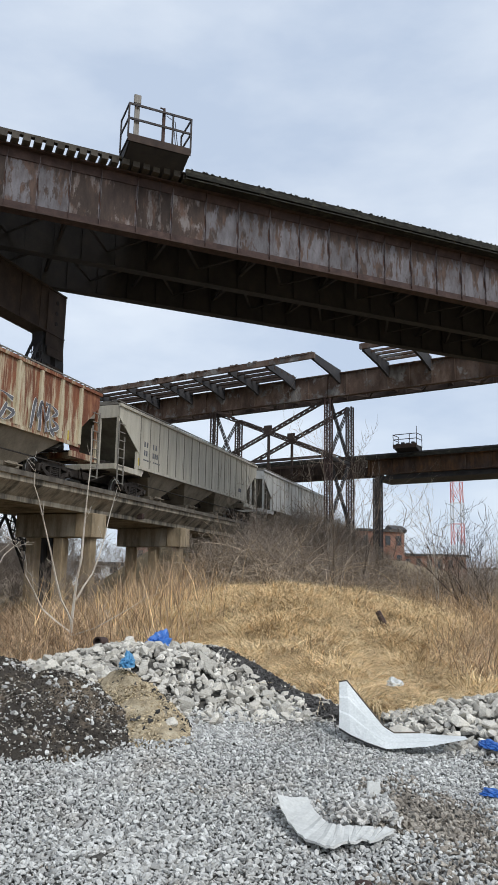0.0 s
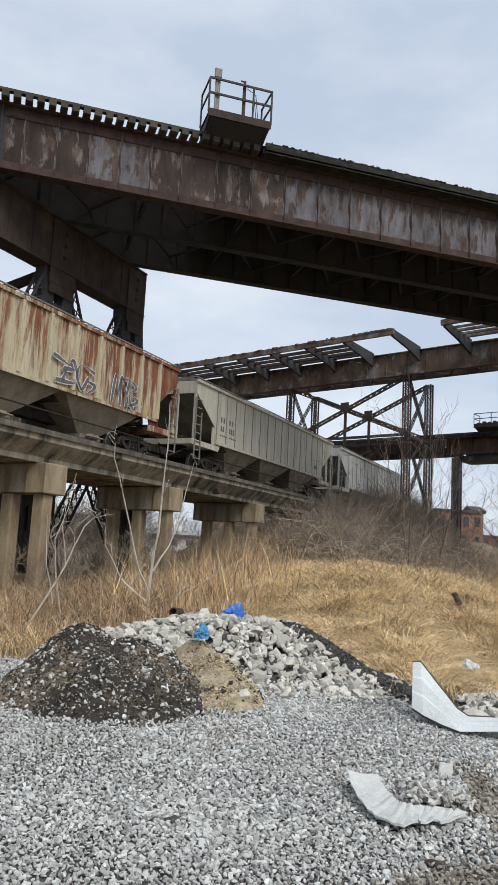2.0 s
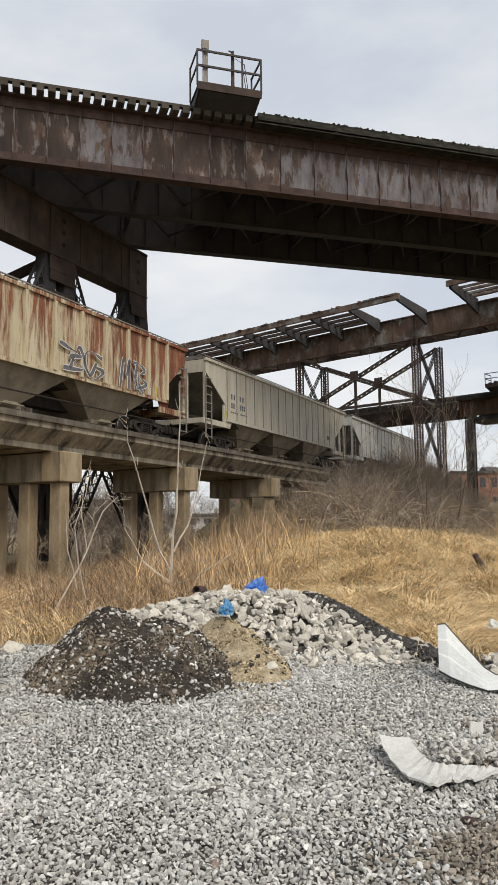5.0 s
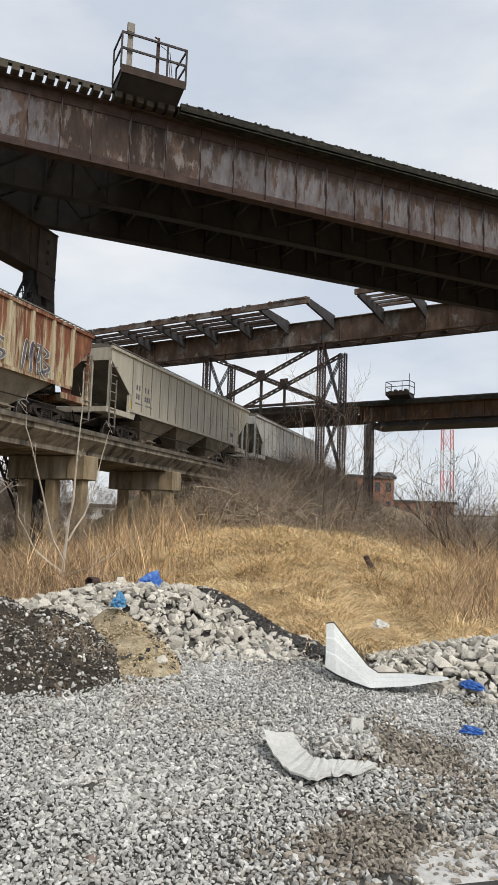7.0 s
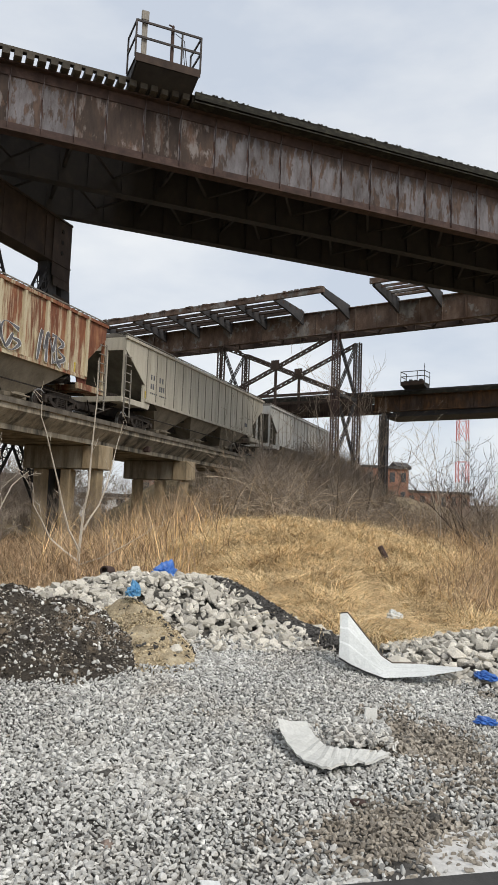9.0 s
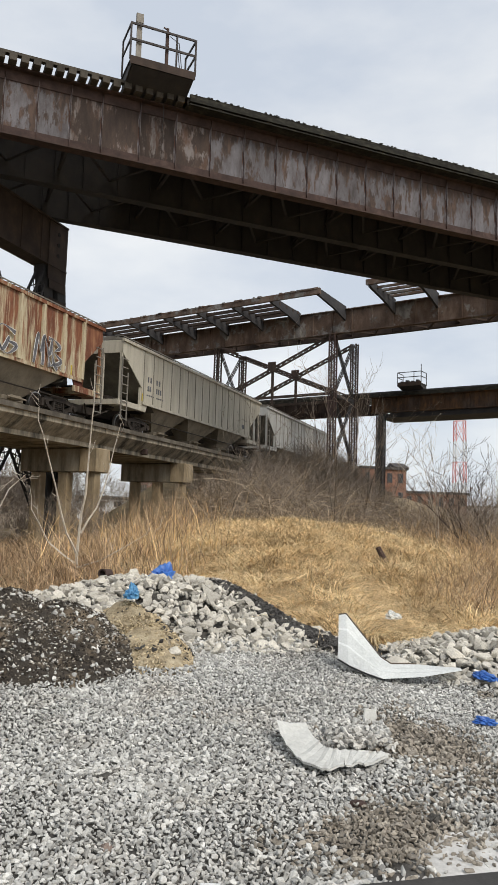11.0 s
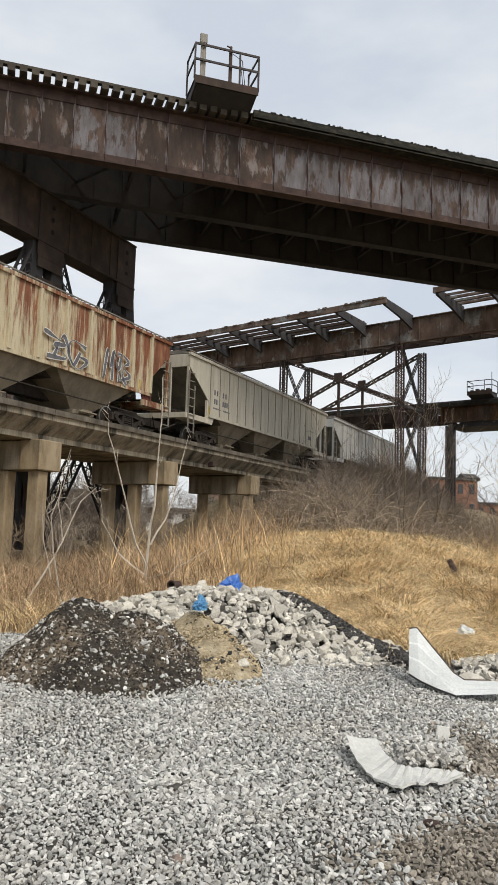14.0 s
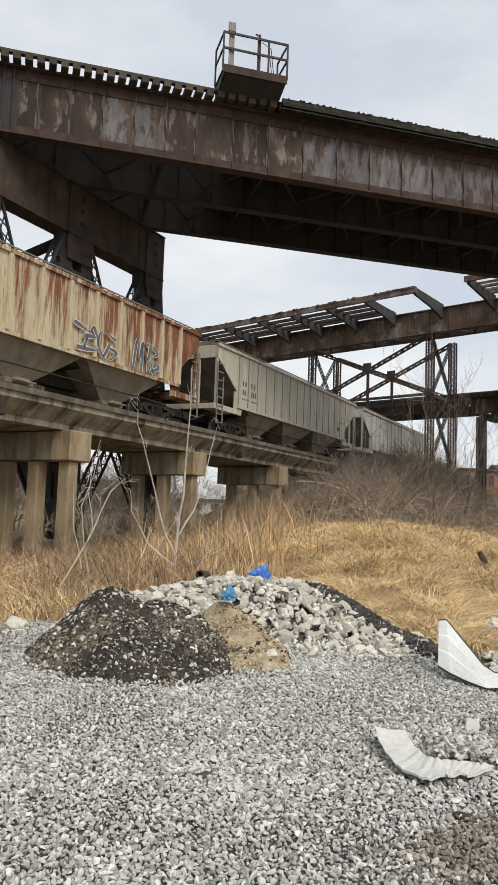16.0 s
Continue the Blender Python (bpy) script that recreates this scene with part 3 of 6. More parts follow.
        part("tower_brace", bm, m_steel_brown, v)
    bm = bmesh.new()
    bar(bm, (-34.0, 45.8, 14.4), (-32.4, 45.8, 13.7), 0.2)
    part("knee_brace", bm, m_steel_brown, v)
    return v


m_far = weather("far_rusted_plate", [(0.3, (0.06, 0.04, 0.032)), (0.5, (0.12, 0.08, 0.06)), (0.7, (0.20, 0.15, 0.12))], 0.9, (1.6, 1, 0.7), 0.9, 0, 0.3, 20,
                ramp2=[(0.4, (0.13, 0.12, 0.11)), (0.6, (0.25, 0.235, 0.22))], scale2=0.8, mix2=(0.52, 0.58))
build_far_viaduct()


def build_low_viaduct():
    v = thing("low_girder_bridge", "low rusty plate girder railway bridge with tie deck behind the towers", "railway bridge", FAR)
    for y, mat in ((53.0, m_girder_warm), (56.5, m_steel)):
        bm = bmesh.new()
        box(bm, -24.5, 30, y - 0.03, y + 0.03, 9.72, 10.85)
        box(bm, -24.5, 30, y - 0.22, y + 0.22, 9.68, 9.74)
        box(bm, -24.5, 30, y - 0.22, y + 0.22, 10.83, 10.90)
        for i in range(28):
            box(bm, -24.4 + i * 1.9, -24.34 + i * 1.9, y - 0.14, y - 0.03, 9.72, 10.85)
        part("girder", bm, mat, v)
    for y in (53.0, 56.5):
        bm = bmesh.new()
        box(bm, -62, -24.7, y - 0.05, y + 0.05, 10.0, 10.85)
        for i in range(24):
            box(bm, -62 + i * 1.55, -61.9 + i * 1.55, y - 0.14, y - 0.05, 10.0, 10.85)
        part("shallow_girder", bm, m_steel_brown, v)
    bm = bmesh.new()
    x = -62.0
    while x < 30:
        box(bm, x, x + 0.22, 52.5, 57.0, 10.90, 11.12)
        x += 0.55
    part("ties", bm, m_timber, v)
    bm = bmesh.new()
    box(bm, -62, 30, 52.40, 52.48, 10.84, 11.11)
    part("deck_fascia", bm, m_mossy, v)
    bm = bmesh.new()
    for y in (52.6, 54.0, 55.5):
        box(bm, -62, 30, y, y + 0.08, 11.125, 11.26)
    part("rails", bm, m_steel, v)
    bm = bmesh.new()
    box(bm, -24, 30, 53.2, 56.3, 9.3, 9.6)
    part("lower_bracing", bm, m_steel, v)
    for y in (53.0,):
        bm = bmesh.new()
        lattice(bm, (-23.7, y, 9.4), (-23.7, y, 1.0), 0.5, 0.5, 0.5)
        box(bm, -23.9, -23.5, y - 0.2, y + 0.2, 1.0, 9.4)
        part("column", bm, m_steel, v)
    return v


build_low_viaduct()
build_refuge(FAR @ Matrix.Translation((-21.0, 52.5, 11.62)), 1.85, 0.6, 0.9, False, 0.5, 0.04)

# ---- the train ----
m_cream = weather("cream_paint_rusting", [(0.3, (0.40, 0.34, 0.22)), (0.55, (0.56, 0.49, 0.345)), (0.8, (0.64, 0.58, 0.43))], 1.2, (2, 2, 0.5), 0.65, 0, 0.12, 60,
                  grow=(("X", 13.0, 25.6, 0.20), ("Z", 6.4, 8.7, 0.10)),
                  ramp2=[(0.35, (0.15, 0.055, 0.032)), (0.55, (0.25, 0.10, 0.055)), (0.75, (0.37, 0.20, 0.11))], scale2=2.0, stretch2=(2.6, 1, 0.26), mix2=(0.59, 0.72))
m_grey_car = weather("dusty_grey_paint", [(0.3, (0.37, 0.34, 0.275)), (0.55, (0.54, 0.505, 0.425)), (0.8, (0.62, 0.59, 0.51))], 1.1, (2.2, 2.2, 0.3), 0.7, 0, 0.12, 60,
                     ramp2=[(0.4, (0.13, 0.10, 0.075)), (0.6, (0.24, 0.2, 0.15))], scale2=1.5, stretch2=(2.6, 1, 0.25), mix2=(0.6, 0.75))
m_pale_car = weather("pale_grey_paint", [(0.3, (0.36, 0.36, 0.35)), (0.55, (0.50, 0.50, 0.485)), (0.8, (0.57, 0.57, 0.55))], 1.1, (2, 2, 0.3), 0.7, 0, 0.12, 60)
m_roof = weather("car_roof", [(0.3, (0.16, 0.15, 0.13)), (0.7, (0.27, 0.25, 0.22))], 1.5, rough=0.8)
m_truck = weather("truck_steel", [(0.3, (0.018, 0.015, 0.013)), (0.6, (0.045, 0.036, 0.03)), (0.8, (0.09, 0.065, 0.05))], 5, rough=0.75, grain=60)
m_wheel = weather("wheel_steel", [(0.3, (0.025, 0.02, 0.018)), (0.7, (0.07, 0.055, 0.045))], 6, rough=0.6)
m_tread = weather("polished_tread", [(0.3, (0.35, 0.34, 0.33)), (0.7, (0.55, 0.54, 0.52))], 6, rough=0.3, metal=0.9)
m_chute = weather("hopper_sheet", [(0.3, (0.14, 0.115, 0.085)), (0.55, (0.27, 0.23, 0.175)), (0.8, (0.36, 0.315, 0.25))], 1.6, (1, 1, 0.6), 0.8, 0, 0.2, 40)
# grime plus the shadow of the car's end recess, both in the colour
m_grimy_shade = weather("grimy_shaded_end_sheet", [(0.3, (0.07, 0.066, 0.055)), (0.55, (0.13, 0.122, 0.10)), (0.8, (0.20, 0.185, 0.15))], 1.6, (1, 1, 0.5), 0.8, 0, 0.2, 40)
# darker rib colour that draws the shadow lines along the panel seams
m_seam = weather("rib_shadow_line_paint", [(0.3, (0.15, 0.14, 0.115)), (0.55, (0.24, 0.225, 0.185)), (0.8, (0.32, 0.30, 0.25))], 2.0, (1, 1, 0.4), 0.75, 0, 0.15, 50)
m_mark = weather("stencil_black", [(0.4, (0.02, 0.02, 0.02)), (0.7, (0.05, 0.05, 0.05))], 8)
m_spray_dark = weather("spray_grey", [(0.4, (0.10, 0.10, 0.11)), (0.7, (0.20, 0.20, 0.22))], 4)
m_spray_white = weather("spray_white", [(0.4, (0.6, 0.6, 0.58)), (0.7, (0.75, 0.75, 0.73))], 4)
m_yellow = weather("yellow_reflector", [(0.4, (0.5, 0.38, 0.05)), (0.7, (0.62, 0.5, 0.12))], 8)
m_red_end = weather("red_oxide", [(0.4, (0.10, 0.028, 0.02)), (0.7, (0.18, 0.06, 0.04))], 3)

RAIL, EAVE = 4.88, 8.72
CAR_Y0, CAR_Y1 = 15.3, 18.4      # sides of the cars


def wheel_mesh():
    bm = bmesh.new()
    tube(bm, (0, -0.07, 0), (0, 0.07, 0), 0.42, n=28)
    tube(bm, (0, -0.1, 0), (0, -0.069, 0), 0.30, 0.33, n=28)
    tube(bm, (0, -0.17, 0), (0, -0.1, 0), 0.12, n=14)
    return mesh_of("wheel", bm, m_wheel)


def ring_mesh():
    bm = bmesh.new()
    n = 32
    vs = []
    for i in range(n):
        a = 2 * math.pi * i / n
        vs.append([bm.verts.new((r * math.cos(a), y, r * math.sin(a))) for r, y in ((0.425, -0.075), (0.425, 0.05), (0.375, -0.078), (0.42, -0.079))])
    for i in range(n):
        a, b = vs[i], vs[(i + 1) % n]
        bm.faces.new((a[0], b[0], b[1], a[1]))
        bm.faces.new((a[3], b[3], b[0], a[0]))
        bm.faces.new((a[2], b[2], b[3], a[3]))
    return mesh_of("tread", bm, m_tread)


W_MESH, R_MESH = wheel_mesh(), ring_mesh()


def build_truck(car, x):
    """A freight car truck: side frames, springs, bolster, four wheels."""
    for y, sg in ((15.75, -1), (17.9, 1)):
        bm = bmesh.new()
        zc = RAIL + 0.46
        bar(bm, (x - 0.95, y, zc + 0.12), (x - 0.35, y, zc + 0.2), 0.16, 0.16)
        bar(bm, (x + 0.95, y, zc + 0.12), (x + 0.35, y, zc + 0.2), 0.16, 0.16)
        bar(bm, (x - 0.4, y, zc + 0.22), (x + 0.4, y, zc + 0.22), 0.16, 0.2)
        bar(bm, (x - 0.85, y, zc + 0.02), (x - 0.3, y, zc - 0.26), 0.15, 0.14)
        bar(bm, (x + 0.85, y, zc + 0.02), (x + 0.3, y, zc - 0.26), 0.15, 0.14)
        bar(bm, (x - 0.36, y, zc - 0.28), (x + 0.36, y, zc - 0.28), 0.2, 0.1)
        bar(bm, (x - 0.33, y, zc - 0.25), (x - 0.28, y, zc + 0.2), 0.14, 0.1)
        bar(bm, (x + 0.33, y, zc - 0.25), (x + 0.28, y, zc + 0.2), 0.14, 0.1)
        for dx in (-0.9, 0.9):
            box(bm, x + dx - 0.16, x + dx + 0.16, y - 0.11, y + 0.11, zc - 0.16, zc + 0.14, 0.03)
            tube(bm, (x + dx, y + sg * 0.1, zc), (x + dx, y + sg * 0.19, zc), 0.11, n=12)
        part("side_frame", bm, m_truck, car)
        bm = bmesh.new()
        for dx in (-0.17, 0.0, 0.17):
            for k in range(5):
                tube(bm, (x + dx, y, zc - 0.22 + k * 0.07), (x + dx, y, zc - 0.185 + k * 0.07), 0.07, n=10)
        part("spring", bm, m_truck, car)
    bm = bmesh.new()
    box(bm, x - 0.2, x + 0.2, 15.75, 17.9, RAIL + 0.42, RAIL + 0.68)
    for dx in (-0.9, 0.9):
        tube(bm, (x + dx, 15.8, RAIL + 0.46), (x + dx, 17.85, RAIL + 0.46), 0.08)
    part("bolster", bm, m_truck, car)
    for dx in (-0.9, 0.9):
        for y, r in ((16.12, 0), (17.56, 180)):
            w = place("wheel", W_MESH, car, Matrix.Translation((x + dx, y, RAIL + 0.425)) @ pose(0, 0, 0, 0, 0, r))
            place("tread", R_MESH, w)


def build_hopper(name_label, x0, length, sill, mat, ribs, rib_w, marks, end_mat, slope_in=1.9):
    """A covered hopper car; its lower side sheets curve in to the bays."""
    c = thing("hopper_car", name_label, "freight car", TRAIN, group="hopper cars of the train")
    x1 = x0 + length
    ya, yb = CAR_Y0, CAR_Y1
    top = EAVE
    # side walls: the end panels rake down from the eave to leave the end platform open
    for y, sg in ((ya, 1), (yb, -1)):
        bm = bmesh.new()
        out = [(x0 + 0.15, top), (x1 - 0.15, top), (x1 - 0.15, top - 0.55), (x1 - slope_in, sill + 0.62), (x1 - slope_in, sill), (x0 + slope_in, sill), (x0 + slope_in, sill + 0.62),
               (x0 + 0.15, top - 0.55)]
        a = [bm.verts.new((x, y, z)) for x, z in out]
        b = [bm.verts.new((x, y + sg * 0.04, z)) for x, z in out]
        bm.faces.new(a)
        bm.faces.new(list(reversed(b)))
        for i in range(len(out)):
            bm.faces.new((a[i], b[i], b[(i + 1) % len(out)], a[(i + 1) % len(out)]))
        side = part("side_wall", bm, mat, c)
        rb = bmesh.new()
        deep = 0.10 if mat is m_cream else 0.022
        box(rb, -rib_w / 2, rib_w / 2, -deep if sg > 0 else -0.004, 0.004 if sg > 0 else deep, sill + 0.02, top - 0.1, 0.006)
        # ribs of the grey cars carry their shadow lines as colour
        rme = mesh_of("rib", rb, mat if mat is m_cream else m_seam)
        n = ribs
        for i in range(n):
            place("rib", rme, side, Matrix.Translation((x0 + slope_in + 0.1 + (length - 2 * slope_in - 0.2) * i / (n - 1), y, 0)))
        bm = bmesh.new()
        box(bm, x0 + slope_in, x1 - slope_in, y - 0.06 * sg if sg > 0 else y + 0.0, y if sg > 0 else y + 0.06, sill - 0.09, sill + 0.03)
        part("side_sill", bm, mat, c)
        bm = bmesh.new()
        bar(bm, (x0 + 0.1, y - sg * 0.03, top - 0.02), (x1 - 0.1, y - sg * 0.03, top - 0.02), 0.1, 0.12)
        part("top_chord", bm, mat, c)
    # roof and hatches, running board
    bm = bmesh.new()
    prism(bm, [(ya, top), (ya + 0.5, top + 0.16), (yb - 0.5, top + 0.16), (yb, top)], x0 + 0.15, x1 - 0.15)
    part("roof", bm, m_roof, c)
    bm = bmesh.new()
    for y in (ya + 0.04, yb - 0.44):
        for i in range(60):
            xx = x0 + 0.2 + i * (length - 0.4) / 60
            box(bm, xx, xx + 0.05, y, y + 0.4, top + 0.155, top + 0.175)
        box(bm, x0 + 0.2, x1 - 0.2, y, y + 0.03, top + 0.14, top + 0.18)
        box(bm, x0 + 0.2, x1 - 0.2, y + 0.37, y + 0.4, top + 0.17, top + 0.2)
        for i in range(14):
            xx = x0 + 0.5 + i * (length - 1) / 13
            bar(bm, (xx, y + 0.02, top + 0.0), (xx, y + 0.02, top + 0.16), 0.03)
    part("running_board", bm, m_roof, c)
    bm = bmesh.new()
    for i in range(10):
        xx = x0 + 1 + i * (length - 2) / 10
        box(bm, xx, xx + 1.2, (ya + yb) / 2 - 0.3, (ya + yb) / 2 + 0.3, top + 0.16, top + 0.3, 0.03)
    part("hatch_covers", bm, m_roof, c)
    # end slope sheets, recess shade painted into their grimy colour, and posts
    for xe, sg in ((x0, 1), (x1, -1)):
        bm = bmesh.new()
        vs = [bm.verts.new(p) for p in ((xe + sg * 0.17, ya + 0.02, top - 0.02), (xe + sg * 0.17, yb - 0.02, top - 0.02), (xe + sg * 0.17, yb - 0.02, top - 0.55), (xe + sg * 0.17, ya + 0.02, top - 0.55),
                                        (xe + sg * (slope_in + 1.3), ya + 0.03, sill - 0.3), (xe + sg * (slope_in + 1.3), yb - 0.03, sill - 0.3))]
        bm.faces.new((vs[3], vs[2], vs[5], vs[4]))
        part("end_sheet", bm, m_grimy_shade, c, "sloping end sheet, dark from grime and painted recess shade")
        bm = bmesh.new()
        box(bm, min(xe + sg * 0.15, xe + sg * 0.18), max(xe + sg * 0.15, xe + sg * 0.18), ya + 0.02, yb - 0.02, top - 0.56, top - 0.02)
        part("end_plate", bm, end_mat, c)
        zf = RAIL + 1.3
        posts = [(xe + sg * 0.2, y, top - 0.5) for y in (ya + 0.08, ya + 0.95, yb - 0.95, yb - 0.08)] + [(xe + sg * (slope_in - 0.05), y, sill + 0.9) for y in (ya + 0.08, yb - 0.08)]
        for px, py, pz in posts:
            bm = bmesh.new()
            bar(bm, (px, py, zf), (px, py, pz), 0.1, 0.1)
            part("end_post", bm, end_mat, c)
        for y0_, ydir in ((ya - 0.03, 1), (yb + 0.03, -1)):
            bm = bmesh.new()
            for xx in (xe + sg * 0.12, xe + sg * 0.62):
                bar(bm, (xx, y0_, RAIL + 0.45), (xx, y0_, top - 0.75 - (0.6 if xx != xe + sg * 0.12 else 0)), 0.045)
            for k in range(8):
                z = RAIL + 0.5 + k * 0.36
                bar(bm, (xe + sg * 0.12, y0_, z), (xe + sg * 0.62, y0_, z), 0.035)
            part("ladder", bm, m_roof, c)
        bm = bmesh.new()
        box(bm, min(xe, xe + sg * slope_in), max(xe, xe + sg * slope_in), ya + 0.03, yb - 0.03, zf - 0.22, zf)
        box(bm, min(xe + sg * 0.02, xe + sg * (slope_in + 0.5)), max(xe + sg * 0.02, xe + sg * (slope_in + 0.3)), ya, ya + 0.1, zf - 0.24, zf - 0.02)
        part("end_platform", bm, end_mat, c)
        bm = bmesh.new()
        box(bm, min(xe - sg * 0.6, xe + sg * 2), max(xe - sg * 0.6, xe + sg * 2), 16.62, 17.08, RAIL + 0.62, RAIL + 0.92)
        box(bm, min(xe - sg * 0.75, xe - sg * 0.4), max(xe - sg * 0.75, xe - sg * 0.4), 16.68, 17.02, RAIL + 0.6, RAIL + 0.94, 0.04)
        tube(bm, (xe + sg * 0.3, 15.9, RAIL + 0.85), (xe - sg * 0.55, 16.3, RAIL + 0.45), 0.03)
        box(bm, min(xe + sg * 0.3, xe + sg * 0.9), max(xe + sg * 0.3, xe + sg * 0.9), 16.0, 16.5, RAIL + 1.02, RAIL + 1.5, 0.04)
        tube(bm, (xe + sg * 0.35, 16.9, RAIL + 1.7), (xe + sg * 1.0, 16.9, RAIL + 1.7), 0.2, n=14)
        part("coupler_gear", bm, m_truck, c)
        bm = bmesh.new()
        vs = [(xe + sg * (slope_in - 0.1), sill + 0.1), (xe + sg * (slope_in + 0.6), sill - 0.02), (xe + sg * (slope_in + 0.4), zf - 0.25), (xe + sg * (slope_in + 0.0), zf - 0.25)]
        a = [bm.verts.new((x, ya + 0.015, z)) for x, z in vs]
        b = [bm.verts.new((x, ya + 0.06, z)) for x, z in vs]
        bm.faces.new(a)
        bm.faces.new(list(reversed(b)))
        for i in range(4):
            bm.faces.new((a[i], b[i], b[(i + 1) % 4], a[(i + 1) % 4]))
        part("bolster_plate", bm, m_red_end if mat is m_cream else end_mat, c)
        build_truck(c, xe + sg * 2.35)
    # three hopper bays
    inner0, inner1 = x0 + slope_in + 1.0, x1 - slope_in - 1.0
    w = (inner1 - inner0) / 3
    for i in range(3):
        a, b = inner0 + i * w, inner0 + (i + 1) * w
        m = (a + b) / 2
        bm = bmesh.new()
        tp = [(a + 0.02, ya + 0.05), (b - 0.02, ya + 0.05), (b - 0.02, yb - 0.05), (a + 0.02, yb - 0.05)]
        bt = [(m - 0.55, ya + 0.75), (m + 0.55, ya + 0.75), (m + 0.55, yb - 0.75), (m - 0.55, yb - 0.75)]
        va = [bm.verts.new((x, y, sill - 0.01)) for x, y in tp]
        vb = [bm.verts.new((x, y, RAIL + 0.42)) for x, y in bt]
        bm.faces.new(vb)
        for k in range(4):
            bm.faces.new((va[k], va[(k + 1) % 4], vb[(k + 1) % 4], vb[k]))
        part("hopper_bay", bm, m_chute, c)
        bm = bmesh.new()
        box(bm, m - 0.6, m + 0.6, ya + 0.6, yb - 0.6, RAIL + 0.26, RAIL + 0.42, 0.02)
        box(bm, m - 0.3, m + 0.3, ya + 0.45, ya + 0.62, RAIL + 0.3, RAIL + 0.45, 0.02)
        tube(bm, (m - 0.5, ya + 0.42, RAIL + 0.36), (m + 0.5, ya + 0.42, RAIL + 0.36), 0.03)
        part("outlet_gate", bm, m_chute, c)
    bm = bmesh.new()
    box(bm, x0 + 0.3, x1 - 0.3, 16.65, 17.05, RAIL + 0.65, RAIL + 1.15)
    box(bm, x0 + slope_in + 0.5, x1 - slope_in - 0.5, 15.9, 17.8, sill - 0.3, sill - 0.06)
    tube(bm, (x0 + 2, 15.6, RAIL + 0.75), (x1 - 2, 15.6, RAIL + 0.75), 0.025, n=6)
    part("centre_sill", bm, m_truck, c)
    # stencilled marks as bars, small plates
    for nm, mm, rects in marks:
        for xa, xb, za, zb in rects:
            bm = bmesh.new()
            box(bm, x0 + xa, x0 + xb, ya - 0.012, ya - 0.002, za, zb)
            part(nm, bm, mm, c)
    return c


def letters(x, z, n, w, h, gap):
    return [(x + i * (w + gap), x + i * (w + gap) + w, z, z + h) for i in range(n)]


IF = 25.6     # where the first car ends
grey_marks = [
    ("stencil_mark", m_spray_dark, letters(2.5, 7.30, 2, 0.11, 0.24, 0.14) + letters(3.35, 7.30, 2, 0.11, 0.24, 0.16) + letters(2.5, 6.90, 2, 0.12, 0.24, 0.08) + letters(3.35, 6.90, 3, 0.12, 0.24, 0.08)),
    ("stencil_line", m_spray_dark, letters(2.45, 6.68, 4, 0.13, 0.06, 0.06) + letters(3.4, 6.68, 4, 0.13, 0.06, 0.06) + letters(14.9, 6.7, 1, 0.5, 0.22, 0.1) + letters(15.2, 7.2, 2, 0.2, 0.04, 0.1)),
    ("reflector", m_yellow, letters(1.98, 6.38, 1, 0.07, 0.34, 0)),
]
rust_len = 18.6
rust_marks = [
    ("stencil_mark", m_mark, letters(4.3, 7.5, 4, 0.065, 0.28, 0.12) + letters(4.3, 7.05, 4, 0.065, 0.28, 0.12)),
    ("data_plate", m_spray_white, [(15.6, 15.95, 6.5, 6.75), (4.4, 4.9, 6.6, 7.0)]),
    ("data_line", m_mark, [(15.63, 15.75, 6.53, 6.72), (15.8, 15.92, 6.53, 6.72)]),
    ("reflector", m_yellow, [(16.3, 16.38, 6.5, 6.85), (5.3, 5.40, 6.5, 6.85)]),
]
car_a = build_hopper("cream covered hopper car streaked with rust and graffiti", IF - rust_len, rust_len, 6.42, m_cream, 13, 0.15, rust_marks, m_cream, 1.5)
car_b = build_hopper("dusty grey covered hopper car with black stencilled marks", IF + 1.35, 18.4, 6.32, m_grey_car, 16, 0.05, grey_marks, m_grey_car, 2.0)
car_c = build_hopper("pale grey covered hopper car at the train's end", IF + 1.35 + 19.7, 18.4, 6.32, m_pale_car, 16, 0.05, [], m_pale_car, 2.0)
car_d = build_hopper("cream covered hopper car streaked with rust", IF - rust_len - 1.3 - 18.4, 18.4, 6.4, m_cream, 14, 0.12, [], m_cream, 1.6)


